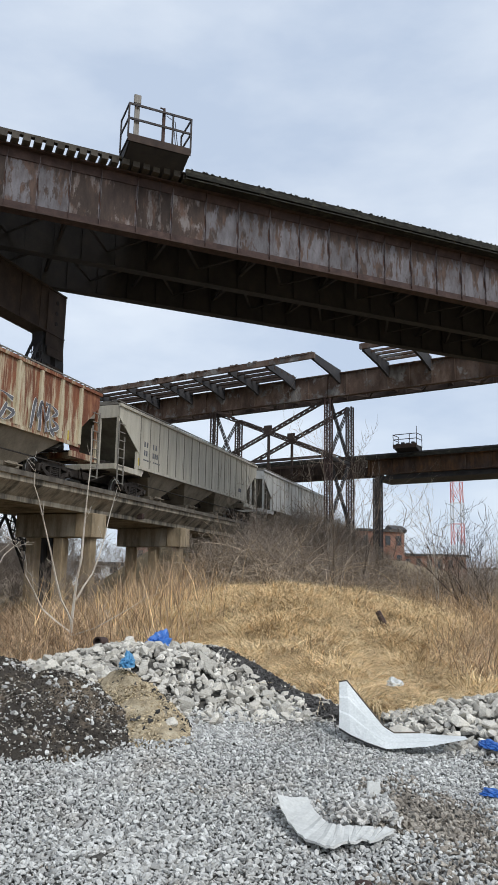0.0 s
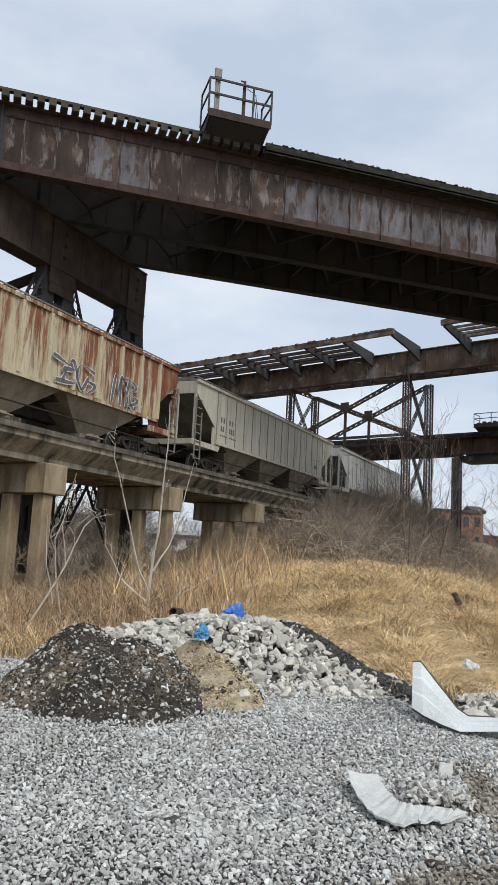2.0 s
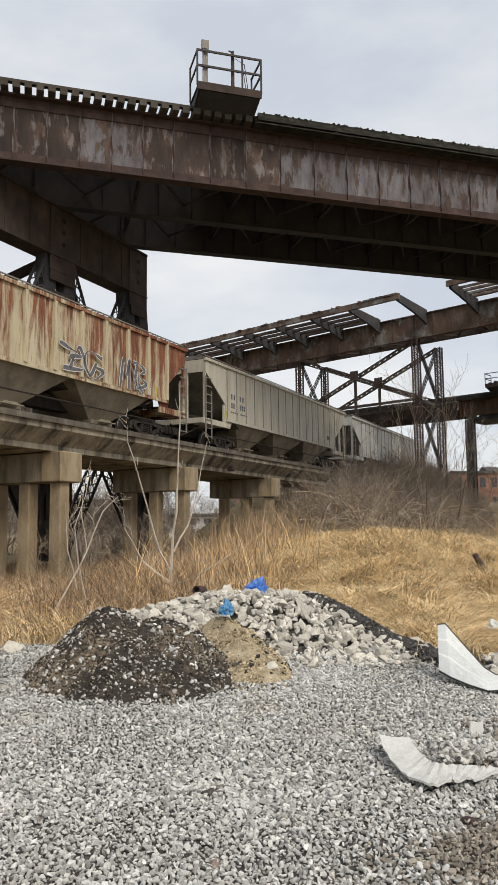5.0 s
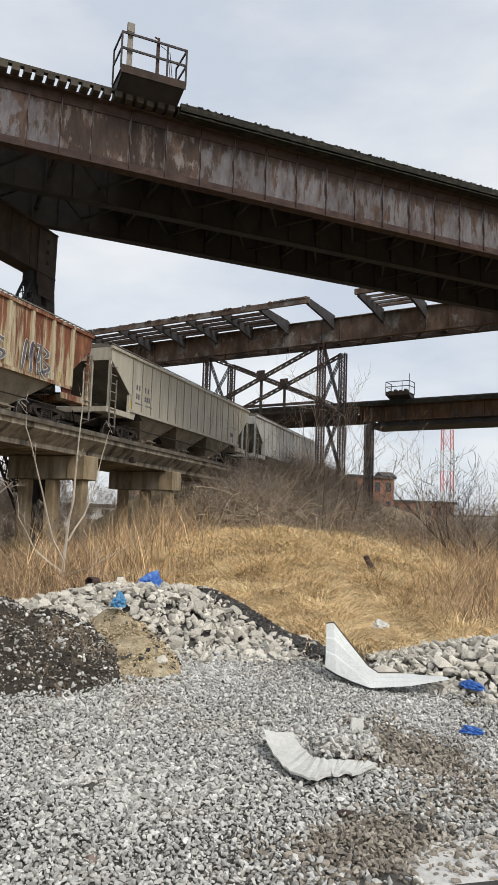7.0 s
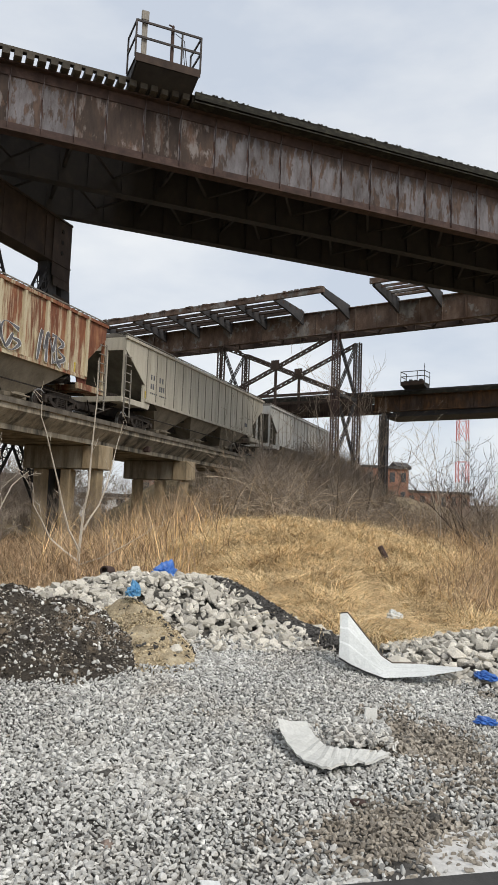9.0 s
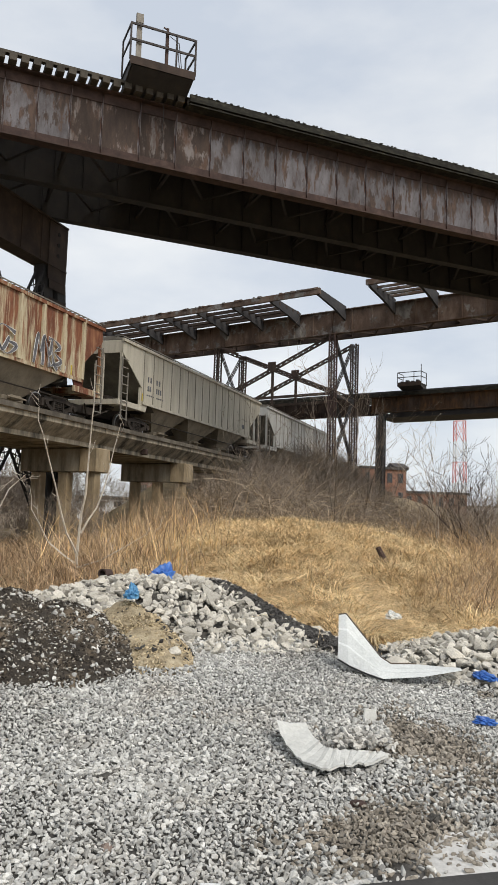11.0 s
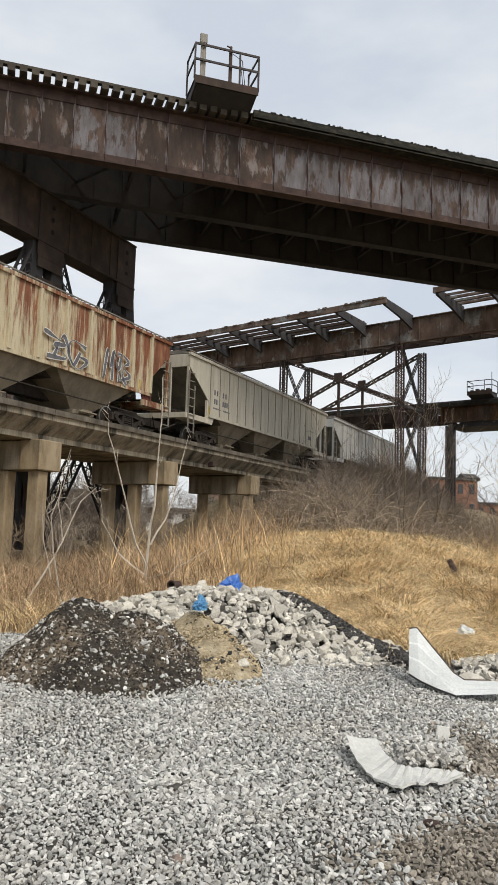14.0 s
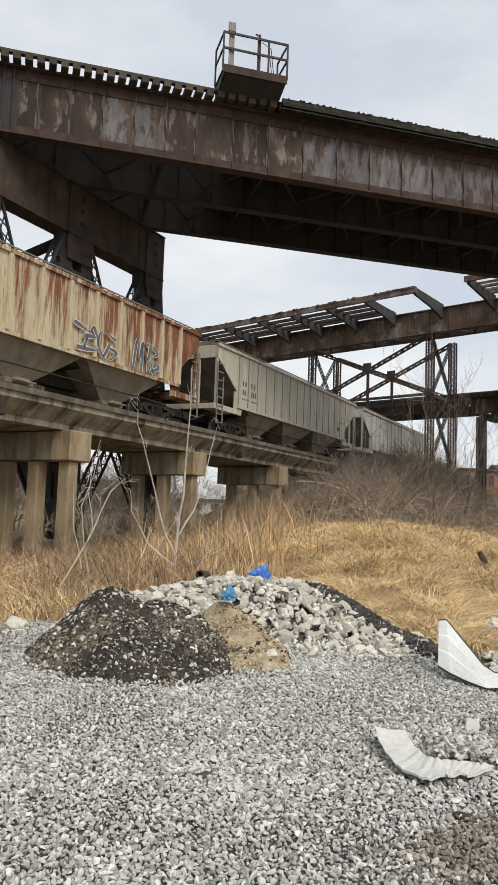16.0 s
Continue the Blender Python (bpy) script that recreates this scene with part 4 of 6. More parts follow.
def build_graffiti(car, x, z, w, h, seed, n=3):
    """Sprayed letters: each a curling broad stroke with a pale outline, on the car's side."""
    rnd = random.Random(seed)
    y = CAR_Y0 - 0.106
    for k in range(n):
        cx, hw = x + w * (k + 0.5) / n, w / n * 1.5
        knots = [Vector((cx + hw * a + rnd.gauss(0, 0.06), z + h * b + rnd.gauss(0, 0.04))) for a, b in rnd.choice((
            ((-0.7, 0.05), (-0.6, 0.6), (-0.2, 1.0), (0.1, 0.5), (0.3, 0.15), (0.8, 0.75)),
            ((-0.6, 0.95), (-0.1, 0.9), (0.5, 0.7), (0.0, 0.45), (0.6, 0.2), (-0.5, 0.05)),
            ((0.5, 0.9), (-0.4, 0.95), (-0.7, 0.4), (-0.1, 0.0), (0.6, 0.25), (0.1, 0.5)),
            ((-0.6, 0.0), (-0.4, 0.9), (0.0, 0.35), (0.35, 0.95), (0.6, 0.3), (0.9, 0.0))))]
        line = []
        for i in range(len(knots) - 1):
            p0, p1, p2, p3 = knots[max(0, i - 1)], knots[i], knots[i + 1], knots[min(len(knots) - 1, i + 2)]
            for q in range(6):
                t = q / 6
                line.append(0.5 * ((2 * p1) + (p2 - p0) * t + (2 * p0 - 5 * p1 + 4 * p2 - p3) * t * t + (3 * p1 - p0 - 3 * p2 + p3) * t ** 3))
        for nm, mat, wide, yy in (("graffiti_outline", m_spray_white, 0.085, y), ("graffiti", m_spray_dark, 0.058, y - 0.004)):
            bm = bmesh.new()
            rows = []
            for i, p in enumerate(line):
                d = (line[min(i + 1, len(line) - 1)] - line[max(i - 1, 0)]).normalized()
                o = Vector((-d.y, d.x)) * wide * (0.7 + 0.5 * math.sin(i * 0.5 + k))
                rows.append([bm.verts.new((q.x, yy + e, q.y)) for q, e in ((p + o, 0), (p - o, 0), (p - o, 0.003), (p + o, 0.003))])
            for a, b in zip(rows, rows[1:]):
                for e in range(4):
                    bm.faces.new((a[e], a[(e + 1) % 4], b[(e + 1) % 4], b[e]))
            bm.faces.new(rows[0])
            bm.faces.new(rows[-1])
            part(nm, bm, mat, car, "dark grey sprayed lettering" if nm == "graffiti" else "white sprayed outline")


build_graffiti(car_a, IF - 7.6, 6.5, 1.75, 0.85, 4)
build_graffiti(car_a, IF - 4.5, 6.48, 1.2, 1.1, 9)

# ---- heaps, rubble and litter by the road ----
def polar(az, d):
    return d * math.sin(radians(az)), d * math.cos(radians(az))


def dirt_h(x, y):
    return max(heap(x, y, -2.33, 7.42, 0.80, 1.05, 0.64, 1.25), heap(x, y, -1.88, 7.34, 1.2, 1.2, 0.50, 1.35)) * (1 + 0.16 * noise.noise((x * 2.2, y * 2.2, 7.0)))


def tan_h(x, y):
    dx, dy = x + 1.18, y - 7.72
    return heap(0.47 * dx - 0.88 * dy, 0.88 * dx + 0.47 * dy, 0, 0, 1.3, 0.55, 0.46, 1.3) * (1 + 0.2 * noise.noise((x * 2.0, y * 2.0, 1.0)))


def past_band(x, y):
    """How far a place lies behind the streak of asphalt chips, towards the grass."""
    return ((x + 0.3) * 1.8 + (y - 9.6) * 1.25) / 2.19


def rubble_h(x, y):
    return max(heap(x, y, -1.15, 9.3, 2.2, 2.05, 0.54), heap(x, y, 0.35, 8.3, 1.1, 0.9, 0.11)) * (1 + 0.12 * noise.noise((x * 1.4, y * 1.4, 5.0))) * (1 - smooth(0.05, 0.5, past_band(x, y)))


def rubble2_h(x, y):
    return heap(x, y, 3.15, 7.95, 1.75, 1.5, 0.40)


def left_h(x, y):
    return heap(x, y, -3.7, 8.3, 1.6, 1.3, 0.2)


def surface_z(x, y):
    return ground_z(x, y) + max(dirt_h(x, y), tan_h(x, y), rubble_h(x, y), rubble2_h(x, y), left_h(x, y))


def heap_mesh(name, fn, cx, cy, rx, ry, mat, n=120):
    """A heap as a skin over its height function, its rim pushed under the ground."""
    verts, faces = [], []
    for i in range(n + 1):
        for j in range(n + 1):
            x, y = cx + rx * (2 * i / n - 1), cy + ry * (2 * j / n - 1)
            h = fn(x, y)
            f = 0.045 * noise.noise((x * 4, y * 4, 0)) + 0.018 * noise.noise((x * 15, y * 15, 2)) + 0.012 * noise.noise((x * 38, y * 38, 5))
            verts.append((x, y, ground_z(x, y) + (h + f if h > 0.01 else -0.05)))
    for i in range(n):
        for j in range(n):
            a = i * (n + 1) + j
            faces.append((a, a + n + 1, a + n + 2, a + 1))
    me = bpy.data.meshes.new(name)
    me.from_pydata(verts, [], faces)
    me.polygons.foreach_set("use_smooth", [True] * len(faces))
    me.materials.append(mat)
    return me


m_dirt = weather("dark_asphalt_dirt", [(0.3, (0.026, 0.022, 0.019)), (0.55, (0.052, 0.044, 0.036)), (0.75, (0.10, 0.084, 0.064))], 3.0, rough=1, bump=1.0, grain=35,
                 ramp2=[(0.4, (0.13, 0.10, 0.07)), (0.6, (0.24, 0.19, 0.135))], scale2=0.9, mix2=(0.55, 0.63), grow=(("X", -2.3, -3.2, 0.12),))
m_tan = weather("tan_dirt", [(0.3, (0.17, 0.135, 0.085)), (0.5, (0.38, 0.31, 0.205)), (0.72, (0.54, 0.465, 0.335))], 7.0, rough=1, bump=1.0, grain=45,
               ramp2=[(0.4, (0.07, 0.06, 0.05)), (0.6, (0.19, 0.17, 0.14))], scale2=2.2, mix2=(0.54, 0.66))
# dark so the gaps between rubble rocks look shaded; also colours some lone rocks
m_core = weather("rubble_gap_shade_and_dark_rock", [(0.3, (0.05, 0.047, 0.042)), (0.6, (0.10, 0.094, 0.085)), (0.8, (0.17, 0.16, 0.145))], 6.0, rough=1, bump=1.0, grain=30)
m_stone = weather("pale_limestone", [(0.3, (0.38, 0.375, 0.355)), (0.55, (0.55, 0.545, 0.52)), (0.75, (0.70, 0.69, 0.665))], 14.0, rough=0.95, bump=0.3, grain=90, vary=0.38, island=True,
                  ramp2=[(0.35, (0.34, 0.32, 0.285)), (0.6, (0.52, 0.49, 0.445))], scale2=1.1, mix2=(0.52, 0.68))
m_stone_mud = weather("muddy_gravel", [(0.3, (0.20, 0.172, 0.138)), (0.55, (0.34, 0.305, 0.258)), (0.75, (0.50, 0.46, 0.405))], 12.0, rough=0.9, bump=0.4, grain=90, vary=0.45, island=True)
m_rock = weather("rubble_rock", [(0.3, (0.42, 0.39, 0.335)), (0.55, (0.60, 0.565, 0.495)), (0.75, (0.72, 0.685, 0.61))], 7.0, rough=0.95, bump=0.4, grain=60, vary=0.28)
m_rubble_bits = weather("rubble_bits", [(0.3, (0.40, 0.375, 0.33)), (0.55, (0.57, 0.54, 0.48)), (0.75, (0.69, 0.66, 0.595))], 9.0, rough=0.95, bump=0.5, grain=60, vary=0.42, island=True)
m_darkbit = weather("asphalt_chips", [(0.3, (0.035, 0.033, 0.032)), (0.6, (0.08, 0.076, 0.072)), (0.8, (0.14, 0.13, 0.12))], 10, rough=0.95, grain=60, vary=0.5, island=True)


def ground_patch():
    """The bed under the loose gravel, its colour darkened as shade between the stones."""
    verts, faces = [], []
    az = [-50 + 2 * i for i in range(46)]
    ds = [0.9 + 0.25 * i for i in range(33)]
    for d in ds:
        for a in az:
            x, y = polar(a, d)
            verts.append((x, y, ground_z(x, y) + left_h(x, y) + (0.006 if d < 8.7 else -0.05)))
    n = len(az)
    for i in range(len(ds) - 1):
        for j in range(n - 1):
            faces.append((i * n + j, i * n + j + 1, (i + 1) * n + j + 1, (i + 1) * n + j))
    me = bpy.data.meshes.new("gravel_bed")
    me.from_pydata(verts, [], faces)
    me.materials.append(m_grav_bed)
    return tagged(new("gravel_bed", me), "stone dust bed under the loose gravel, darkened for shade between stones", "gravel", kind="structure")


ground_patch()

def chip_shapes(n, seed):
    """Angular chips of crushed stone: hulls of a few points, as arrays of corners and triangles."""
    rnd = random.Random(seed)
    out = []
    for k in range(n):
        bm = bmesh.new()
        for i in range(14):
            p = Vector((rnd.uniform(-1, 1), rnd.uniform(-1, 1), rnd.uniform(-1, 1)))
            bm.verts.new(p.normalized() * rnd.uniform(0.88, 1.12))
        bmesh.ops.convex_hull(bm, input=bm.verts)
        bmesh.ops.delete(bm, geom=[v for v in bm.verts if not v.link_faces], context="VERTS")
        bmesh.ops.triangulate(bm, faces=bm.faces)
        bmesh.ops.recalc_face_normals(bm, faces=bm.faces)
        bm.verts.index_update()
        out.append((np.array([v.co[:] for v in bm.verts]), np.array([[v.index for v in f.verts] for f in bm.faces])))
        bm.free()
    return out


CHIPS = chip_shapes(24, 5)


def stones(name, places, material, label, category, parent=None, mud=None, seed=1):
    """Many loose angular stones in one mesh: places are (x, y, z, radius)."""
    rs = np.random.RandomState(seed)
    pl = np.array(places)
    n = len(pl)
    pick = rs.randint(0, len(CHIPS), n)
    sc = np.stack([rs.uniform(0.95, 1.6, n), rs.uniform(0.72, 1.05, n), rs.uniform(0.42, 0.75, n)], 1) * pl[:, 3][:, None]
    q = rs.normal(size=(n, 4))
    q[:, 1:3] *= 0.42
    q /= np.linalg.norm(q, axis=1)[:, None]
    w, x, y, z = q.T
    rot = np.stack([np.stack([1 - 2 * (y * y + z * z), 2 * (x * y - z * w), 2 * (x * z + y * w)], 1),
                    np.stack([2 * (x * y + z * w), 1 - 2 * (x * x + z * z), 2 * (y * z - x * w)], 1),
                    np.stack([2 * (x * z - y * w), 2 * (y * z + x * w), 1 - 2 * (x * x + y * y)], 1)], 1)
    flag = np.array([1 if mud is not None and mud(px, py) else 0 for px, py in pl[:, :2]])
    verts, faces, flags, base = [], [], [], 0
    for k, (cv, cf) in enumerate(CHIPS):
        ids = np.nonzero(pick == k)[0]
        if not len(ids):
            continue
        v = np.einsum("nij,nkj->nki", rot[ids], cv[None] * sc[ids][:, None, :]) + pl[ids][:, None, :3]
        verts.append(v.reshape(-1, 3))
        faces.append((cf[None] + (np.arange(len(ids)) * len(cv))[:, None, None]).reshape(-1, 3) + base)
        flags.append(np.repeat(flag[ids], len(cf)))
        base += len(ids) * len(cv)
    me = bpy.data.meshes.new(name)
    me.from_pydata(np.concatenate(verts).tolist(), [], np.concatenate(faces).tolist())
    me.materials.append(material)
    if mud is not None:
        me.materials.append(m_stone_mud)
        me.polygons.foreach_set("material_index", np.concatenate(flags).astype(np.int32))
    ob = new(name, me)
    if parent:
        ob.parent = parent
        return tagged(ob, label, kind="stuff")
    return tagged(ob, label, category, kind="stuff")


RND = random.Random(11)


def muddy(x, y):
    n = noise.noise((x * 1.6, y * 1.6, 4.0)) + 0.5 * noise.noise((x * 5, y * 5, 1.0))
    a = 1 - math.hypot((x - 0.75) / 0.75, (y - 3.85) / 0.5)
    b = 1 - math.hypot((x - 1.25) / 0.55, (y - 5.2) / 1.0)
    c = -1.0
    return max(a, b * 0.8, c * 0.35) + 0.55 * n + RND.uniform(-0.28, 0.28) > 0.25


def on_slab(x, y):
    return x > 0.28 and y < min(3.75, 3.25 + 0.75 * (x - 0.3)) + 0.10 * noise.noise((x * 3, y * 3, 0))


gravel = []
spots = []
for layer, pitch in ((0, 0.027), (1, 0.048)):
    for i in range(int(8.6 / pitch)):
        for j in range(int(8.6 / pitch)):
            spots.append((-5.0 + (i + 0.5 * (j % 2)) * pitch + RND.gauss(0, pitch * 0.26), 1.9 + j * pitch * 0.9 + RND.gauss(0, pitch * 0.26), layer))
for x, y, layer in spots:
    az, d = math.degrees(math.atan2(x, y)), math.hypot(x, y)
    if not (-40 < az < 24 and 2.4 < d < 8.6) or (d > 4.5 and az < -37):
        continue
    if dirt_h(x, y) > 0.03 or tan_h(x, y) > 0.05 or rubble_h(x, y) > 0.10 or rubble2_h(x, y) > 0.06 or (on_slab(x, y) and RND.random() > (0.3 if on_slab(x, y - 0.0) and not on_slab(x, y + 0.22) else 0.03)):
        continue
    if d > 8.0 + 0.5 * noise.noise((az * 0.2, 0, 0)) and az > -20:
        continue
    r = RND.choice((0.0105, 0.0128, 0.0148, 0.0168, 0.0205)) * RND.uniform(0.85, 1.15) * (1 + 0.38 * noise.noise((x * 0.9, y * 0.9, 6)))
    gravel.append((x, y, surface_z(x, y) + 0.006 + 0.016 * layer + RND.uniform(0.0, 0.012), r))
stones("gravel", gravel, m_stone, "loose pale grey crushed limestone gravel with muddy patches", "gravel", mud=muddy, seed=2)

# dark heap with pale stones in it
dirt = tagged(new("dirt_pile", heap_mesh("dirt_pile", dirt_h, -1.98, 7.38, 1.4, 1.32, m_dirt)), "dark heap of asphalt dirt studded with pale stones", "dirt pile")
bits = []
for i in range(19000):
    x, y = RND.uniform(-3.3, -0.7), RND.uniform(6.15, 8.6)
    if dirt_h(x, y) > 0.03:
        big = RND.random() < 0.035
        bits.append((x, y, ground_z(x, y) + dirt_h(x, y) + 0.045 * noise.noise((x * 4, y * 4, 0)) + 0.002, RND.uniform(0.018, 0.031) if big else RND.uniform(0.005, 0.016)))
stones("embedded_stones", [b for k, b in enumerate(bits) if (k % 7 == 0 and noise.noise((b[0] * 2, b[1] * 2, 3.0)) > -0.25) or b[3] > 0.0175], m_stone, "pale stones stuck in the dirt", "", dirt, seed=3)
stones("muddy_stones", [b for k, b in enumerate(bits) if k % 9 in (1, 2) and b[3] <= 0.0175 ], m_stone_mud, "brown muddy stones", "", dirt, seed=14)
m_clod = weather("brown_black_clods", [(0.3, (0.028, 0.024, 0.020)), (0.6, (0.062, 0.051, 0.040)), (0.8, (0.15, 0.12, 0.088))], 4, rough=1, grain=60, vary=0.5, island=True)
stones("dirt_clods", [b for k, b in enumerate(bits) if k % 9 >= 3 and b[3] <= 0.0175], m_clod, "dark clods", "", dirt, seed=4)
tan = tagged(new("sand_pile", heap_mesh("sand_pile", tan_h, -1.18, 7.72, 1.2, 1.35, m_tan)), "low spill of tan sandy dirt beside the dark heap", "dirt pile")
bits = []
for i in range(9000):
    x, y = RND.uniform(-2.2, -0.1), RND.uniform(6.4, 9.0)
    if tan_h(x, y) > 0.02:
        bits.append((x, y, ground_z(x, y) + tan_h(x, y) + 0.002, RND.uniform(0.005, 0.018)))
m_tanbit = weather("tan_grit", [(0.3, (0.33, 0.26, 0.16)), (0.6, (0.52, 0.43, 0.29)), (0.8, (0.62, 0.54, 0.40))], 12, rough=1, grain=60, vary=0.35, island=True)
stones("grit", bits, m_tanbit, "tan grit", "", tan, seed=5)
extra = []
for i in range(1500):
    x, y = RND.uniform(-2.2, -0.1), RND.uniform(6.4, 9.0)
    if tan_h(x, y) > 0.02 and noise.noise((x * 2.5, y * 2.5, 9)) > -0.15:
        extra.append((x, y, ground_z(x, y) + tan_h(x, y) + 0.006, RND.uniform(0.010, 0.030)))
stones("pale_stones", [e for k, e in enumerate(extra) if k % 3], m_tanbit, "pale stones on the sand", "", tan, seed=15)
stones("dark_clods", [e for k, e in enumerate(extra) if k % 3 == 0], m_darkbit, "dark clods on the sand", "", tan, seed=16)


# rubble: single rocks over a core whose dark colour paints the shade between them
def rock_meshes(n, seed, material):
    out = []
    rnd = random.Random(seed)
    for k in range(n):
        bm = bmesh.new()
        sx, sy, sz = rnd.uniform(0.9, 1.3), rnd.uniform(0.75, 1.05), rnd.uniform(0.55, 0.85)
        for i in range(15):
            p = Vector((rnd.gauss(0, 1), rnd.gauss(0, 1), rnd.gauss(0, 1))).normalized() * rnd.uniform(0.9, 1.06)
            bm.verts.new((p.x * sx, p.y * sy, p.z * sz))
        r = bmesh.ops.convex_hull(bm, input=bm.verts)
        bmesh.ops.delete(bm, geom=[v for v in bm.verts if not v.link_faces], context="VERTS")
        bmesh.ops.triangulate(bm, faces=bm.faces)
        out.append(mesh_of("rock", bm, material))
    return out


ROCKS = rock_meshes(12, 21, m_rock)


def in_band(x, y, w):
    """The streak of asphalt chips down the flank of the rubble."""
    f = max(0.0, min(1.0, ((x + 0.3) * 1.25 - (y - 9.6) * 1.8) / (1.25 ** 2 + 1.8 ** 2)))
    return math.hypot(x + 0.3 - 1.25 * f, y - 9.6 + 1.8 * f) < w * (1 + 0.5 * noise.noise((x * 4, y * 4, 2)))


def rubble_pile(fn, cx, cy, rx, ry, count, small, label, seed, rmin, rmax):
    rnd = random.Random(seed)
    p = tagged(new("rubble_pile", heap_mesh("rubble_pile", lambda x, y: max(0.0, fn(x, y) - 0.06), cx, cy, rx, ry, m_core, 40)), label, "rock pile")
    done, tries, kept = 0, 0, []
    while done < count and tries < 30000:
        tries += 1
        x, y = rnd.uniform(cx - rx, cx + rx), rnd.uniform(cy - ry, cy + ry)
        h = fn(x, y)
        if h < 0.03 or dirt_h(x, y) > h or tan_h(x, y) > h:
            continue
        if in_band(x, y, 0.12) and rnd.random() < 0.7:
            continue
        r = rnd.uniform(rmin, rmax) * (1.25 if rnd.random() < 0.12 else 1)
        if any((x - a) ** 2 + (y - b) ** 2 < (0.6 * (r + c)) ** 2 for a, b, c in kept):
            continue
        kept.append((x, y, r))
        m = Matrix.Translation((x, y, ground_z(x, y) + h + 0.38 * r)) @ Euler((rnd.gauss(0, 0.45), rnd.gauss(0, 0.45), rnd.uniform(0, 6.28))).to_matrix().to_4x4() @ Matrix.Diagonal((r, r, r, 1))
        place("rock", ROCKS[rnd.randrange(12)], p, m)
        done += 1
    pts = []
    for i in range(small):
        x, y = rnd.uniform(cx - rx, cx + rx), rnd.uniform(cy - ry, cy + ry)
        h = fn(x, y)
        if h > 0.02 and dirt_h(x, y) < h and tan_h(x, y) < h + 0.03 and not in_band(x, y, 0.11):
            pts.append((x, y, ground_z(x, y) + h + 0.02, rnd.uniform(0.022, 0.058)))
    stones("small_stones", pts, m_rubble_bits, "small pale stones between the rocks", "", p, seed=seed)
    return p


pile_a = rubble_pile(rubble_h, -1.0, 9.2, 2.9, 2.2, 300, 6500, "heap of pale broken rocks and concrete rubble", 31, 0.05, 0.095)
pile_b = rubble_pile(rubble2_h, 3.15, 7.95, 1.9, 1.6, 170, 2300, "heap of pale broken rocks beside the bent sheet", 37, 0.045, 0.085)
chips = []
for i in range(4200):
    f = RND.uniform(0, 1)
    x = -0.3 + 1.25 * f + RND.gauss(0, 0.10)
    y = 9.6 - 1.8 * f + RND.gauss(0, 0.12)
    chips.append((x, y, surface_z(x, y) + 0.03 + RND.uniform(0, 0.03), RND.uniform(0.01, 0.034)))
stones("asphalt_chips", chips, m_darkbit, "dark asphalt chips spilt over the rubble", "asphalt chips", seed=8)

m_brown_rock = weather("brown_rock", [(0.3, (0.16, 0.12, 0.10)), (0.6, (0.28, 0.22, 0.19)), (0.8, (0.36, 0.30, 0.26))], 20, rough=0.95, grain=80)
# single larger stones and clods in the gravel
for az, d, r, mat in ((-32.3, 5.30, 0.075, m_rock), (-31.5, 5.45, 0.06, m_rock), (-33.4, 5.4, 0.06, m_brown_rock), (-30.6, 6.2, 0.05, m_core), (-5.3, 6.95, 0.06, m_rock), (8.6, 4.35, 0.045, m_girder_edge), (14.0, 4.25, 0.05, m_core), (-25.5, 3.84, 0.035, m_brown_rock),
                      (-9.7, 3.72, 0.04, m_brown_rock), (11.3, 7.55, 0.14, m_rock), (-24.2, 8.45, 0.12, m_rock), (-10.0, 4.6, 0.045, m_core)):
    x, y = polar(az, d)
    bm = bmesh.new()
    rnd = random.Random(int(az * 10))
    for i in range(26):
        q = Vector((rnd.gauss(0, 1), rnd.gauss(0, 1), rnd.gauss(0, 1))).normalized() * r * rnd.uniform(0.85, 1.12)
        bm.verts.new((q.x * 1.15, q.y * 0.95, q.z * 0.75))
    bmesh.ops.convex_hull(bm, input=bm.verts)
    bmesh.ops.delete(bm, geom=[v for v in bm.verts if not v.link_faces], context="VERTS")
    bmesh.ops.bevel(bm, geom=list(bm.edges), offset=r * 0.05, segments=1, affect="EDGES")
    ob = new("boulder", mesh_of("boulder", bm, mat))
    ob.location = (x, y, surface_z(x, y) + 0.25 * r)
    tagged(ob, "lone stained rock lying in the gravel", "rock", group="lone rocks")


# coarser stones spilt at the west edge, with a dark clump among them
coarse, clump = [], []
for i in range(420):
    az, d = -27.5 - 9.5 * RND.random() ** 0.7, RND.uniform(4.3, 6.6)
    if RND.random() < 0.35 + 0.65 * (-az - 27.5) / 9.5:
        x, y = polar(az, d)
        coarse.append((x, y, surface_z(x, y) + 0.02, RND.uniform(0.022, 0.05) * (1.4 if RND.random() < 0.1 else 1)))
stones("coarse_stones", coarse, m_rubble_bits, "coarse broken stones lying on the gravel's edge", "stones", seed=18)
# dark stones heaped to stand for a shadowed hole with a grey tuft
cx, cy = polar(-28.6, 5.75)
for i in range(100):
    x, y = cx + RND.gauss(0, 0.075), cy + RND.gauss(0, 0.07)
    clump.append((x, y, surface_z(x, y) + 0.02 + 0.07 * math.exp(-((x - cx) / 0.14) ** 2), RND.uniform(0.012, 0.035)))
stones("asphalt_clump", clump, m_clod, "clump of dark crumbs standing for a dark hole and tuft in the gravel", "asphalt", seed=19)


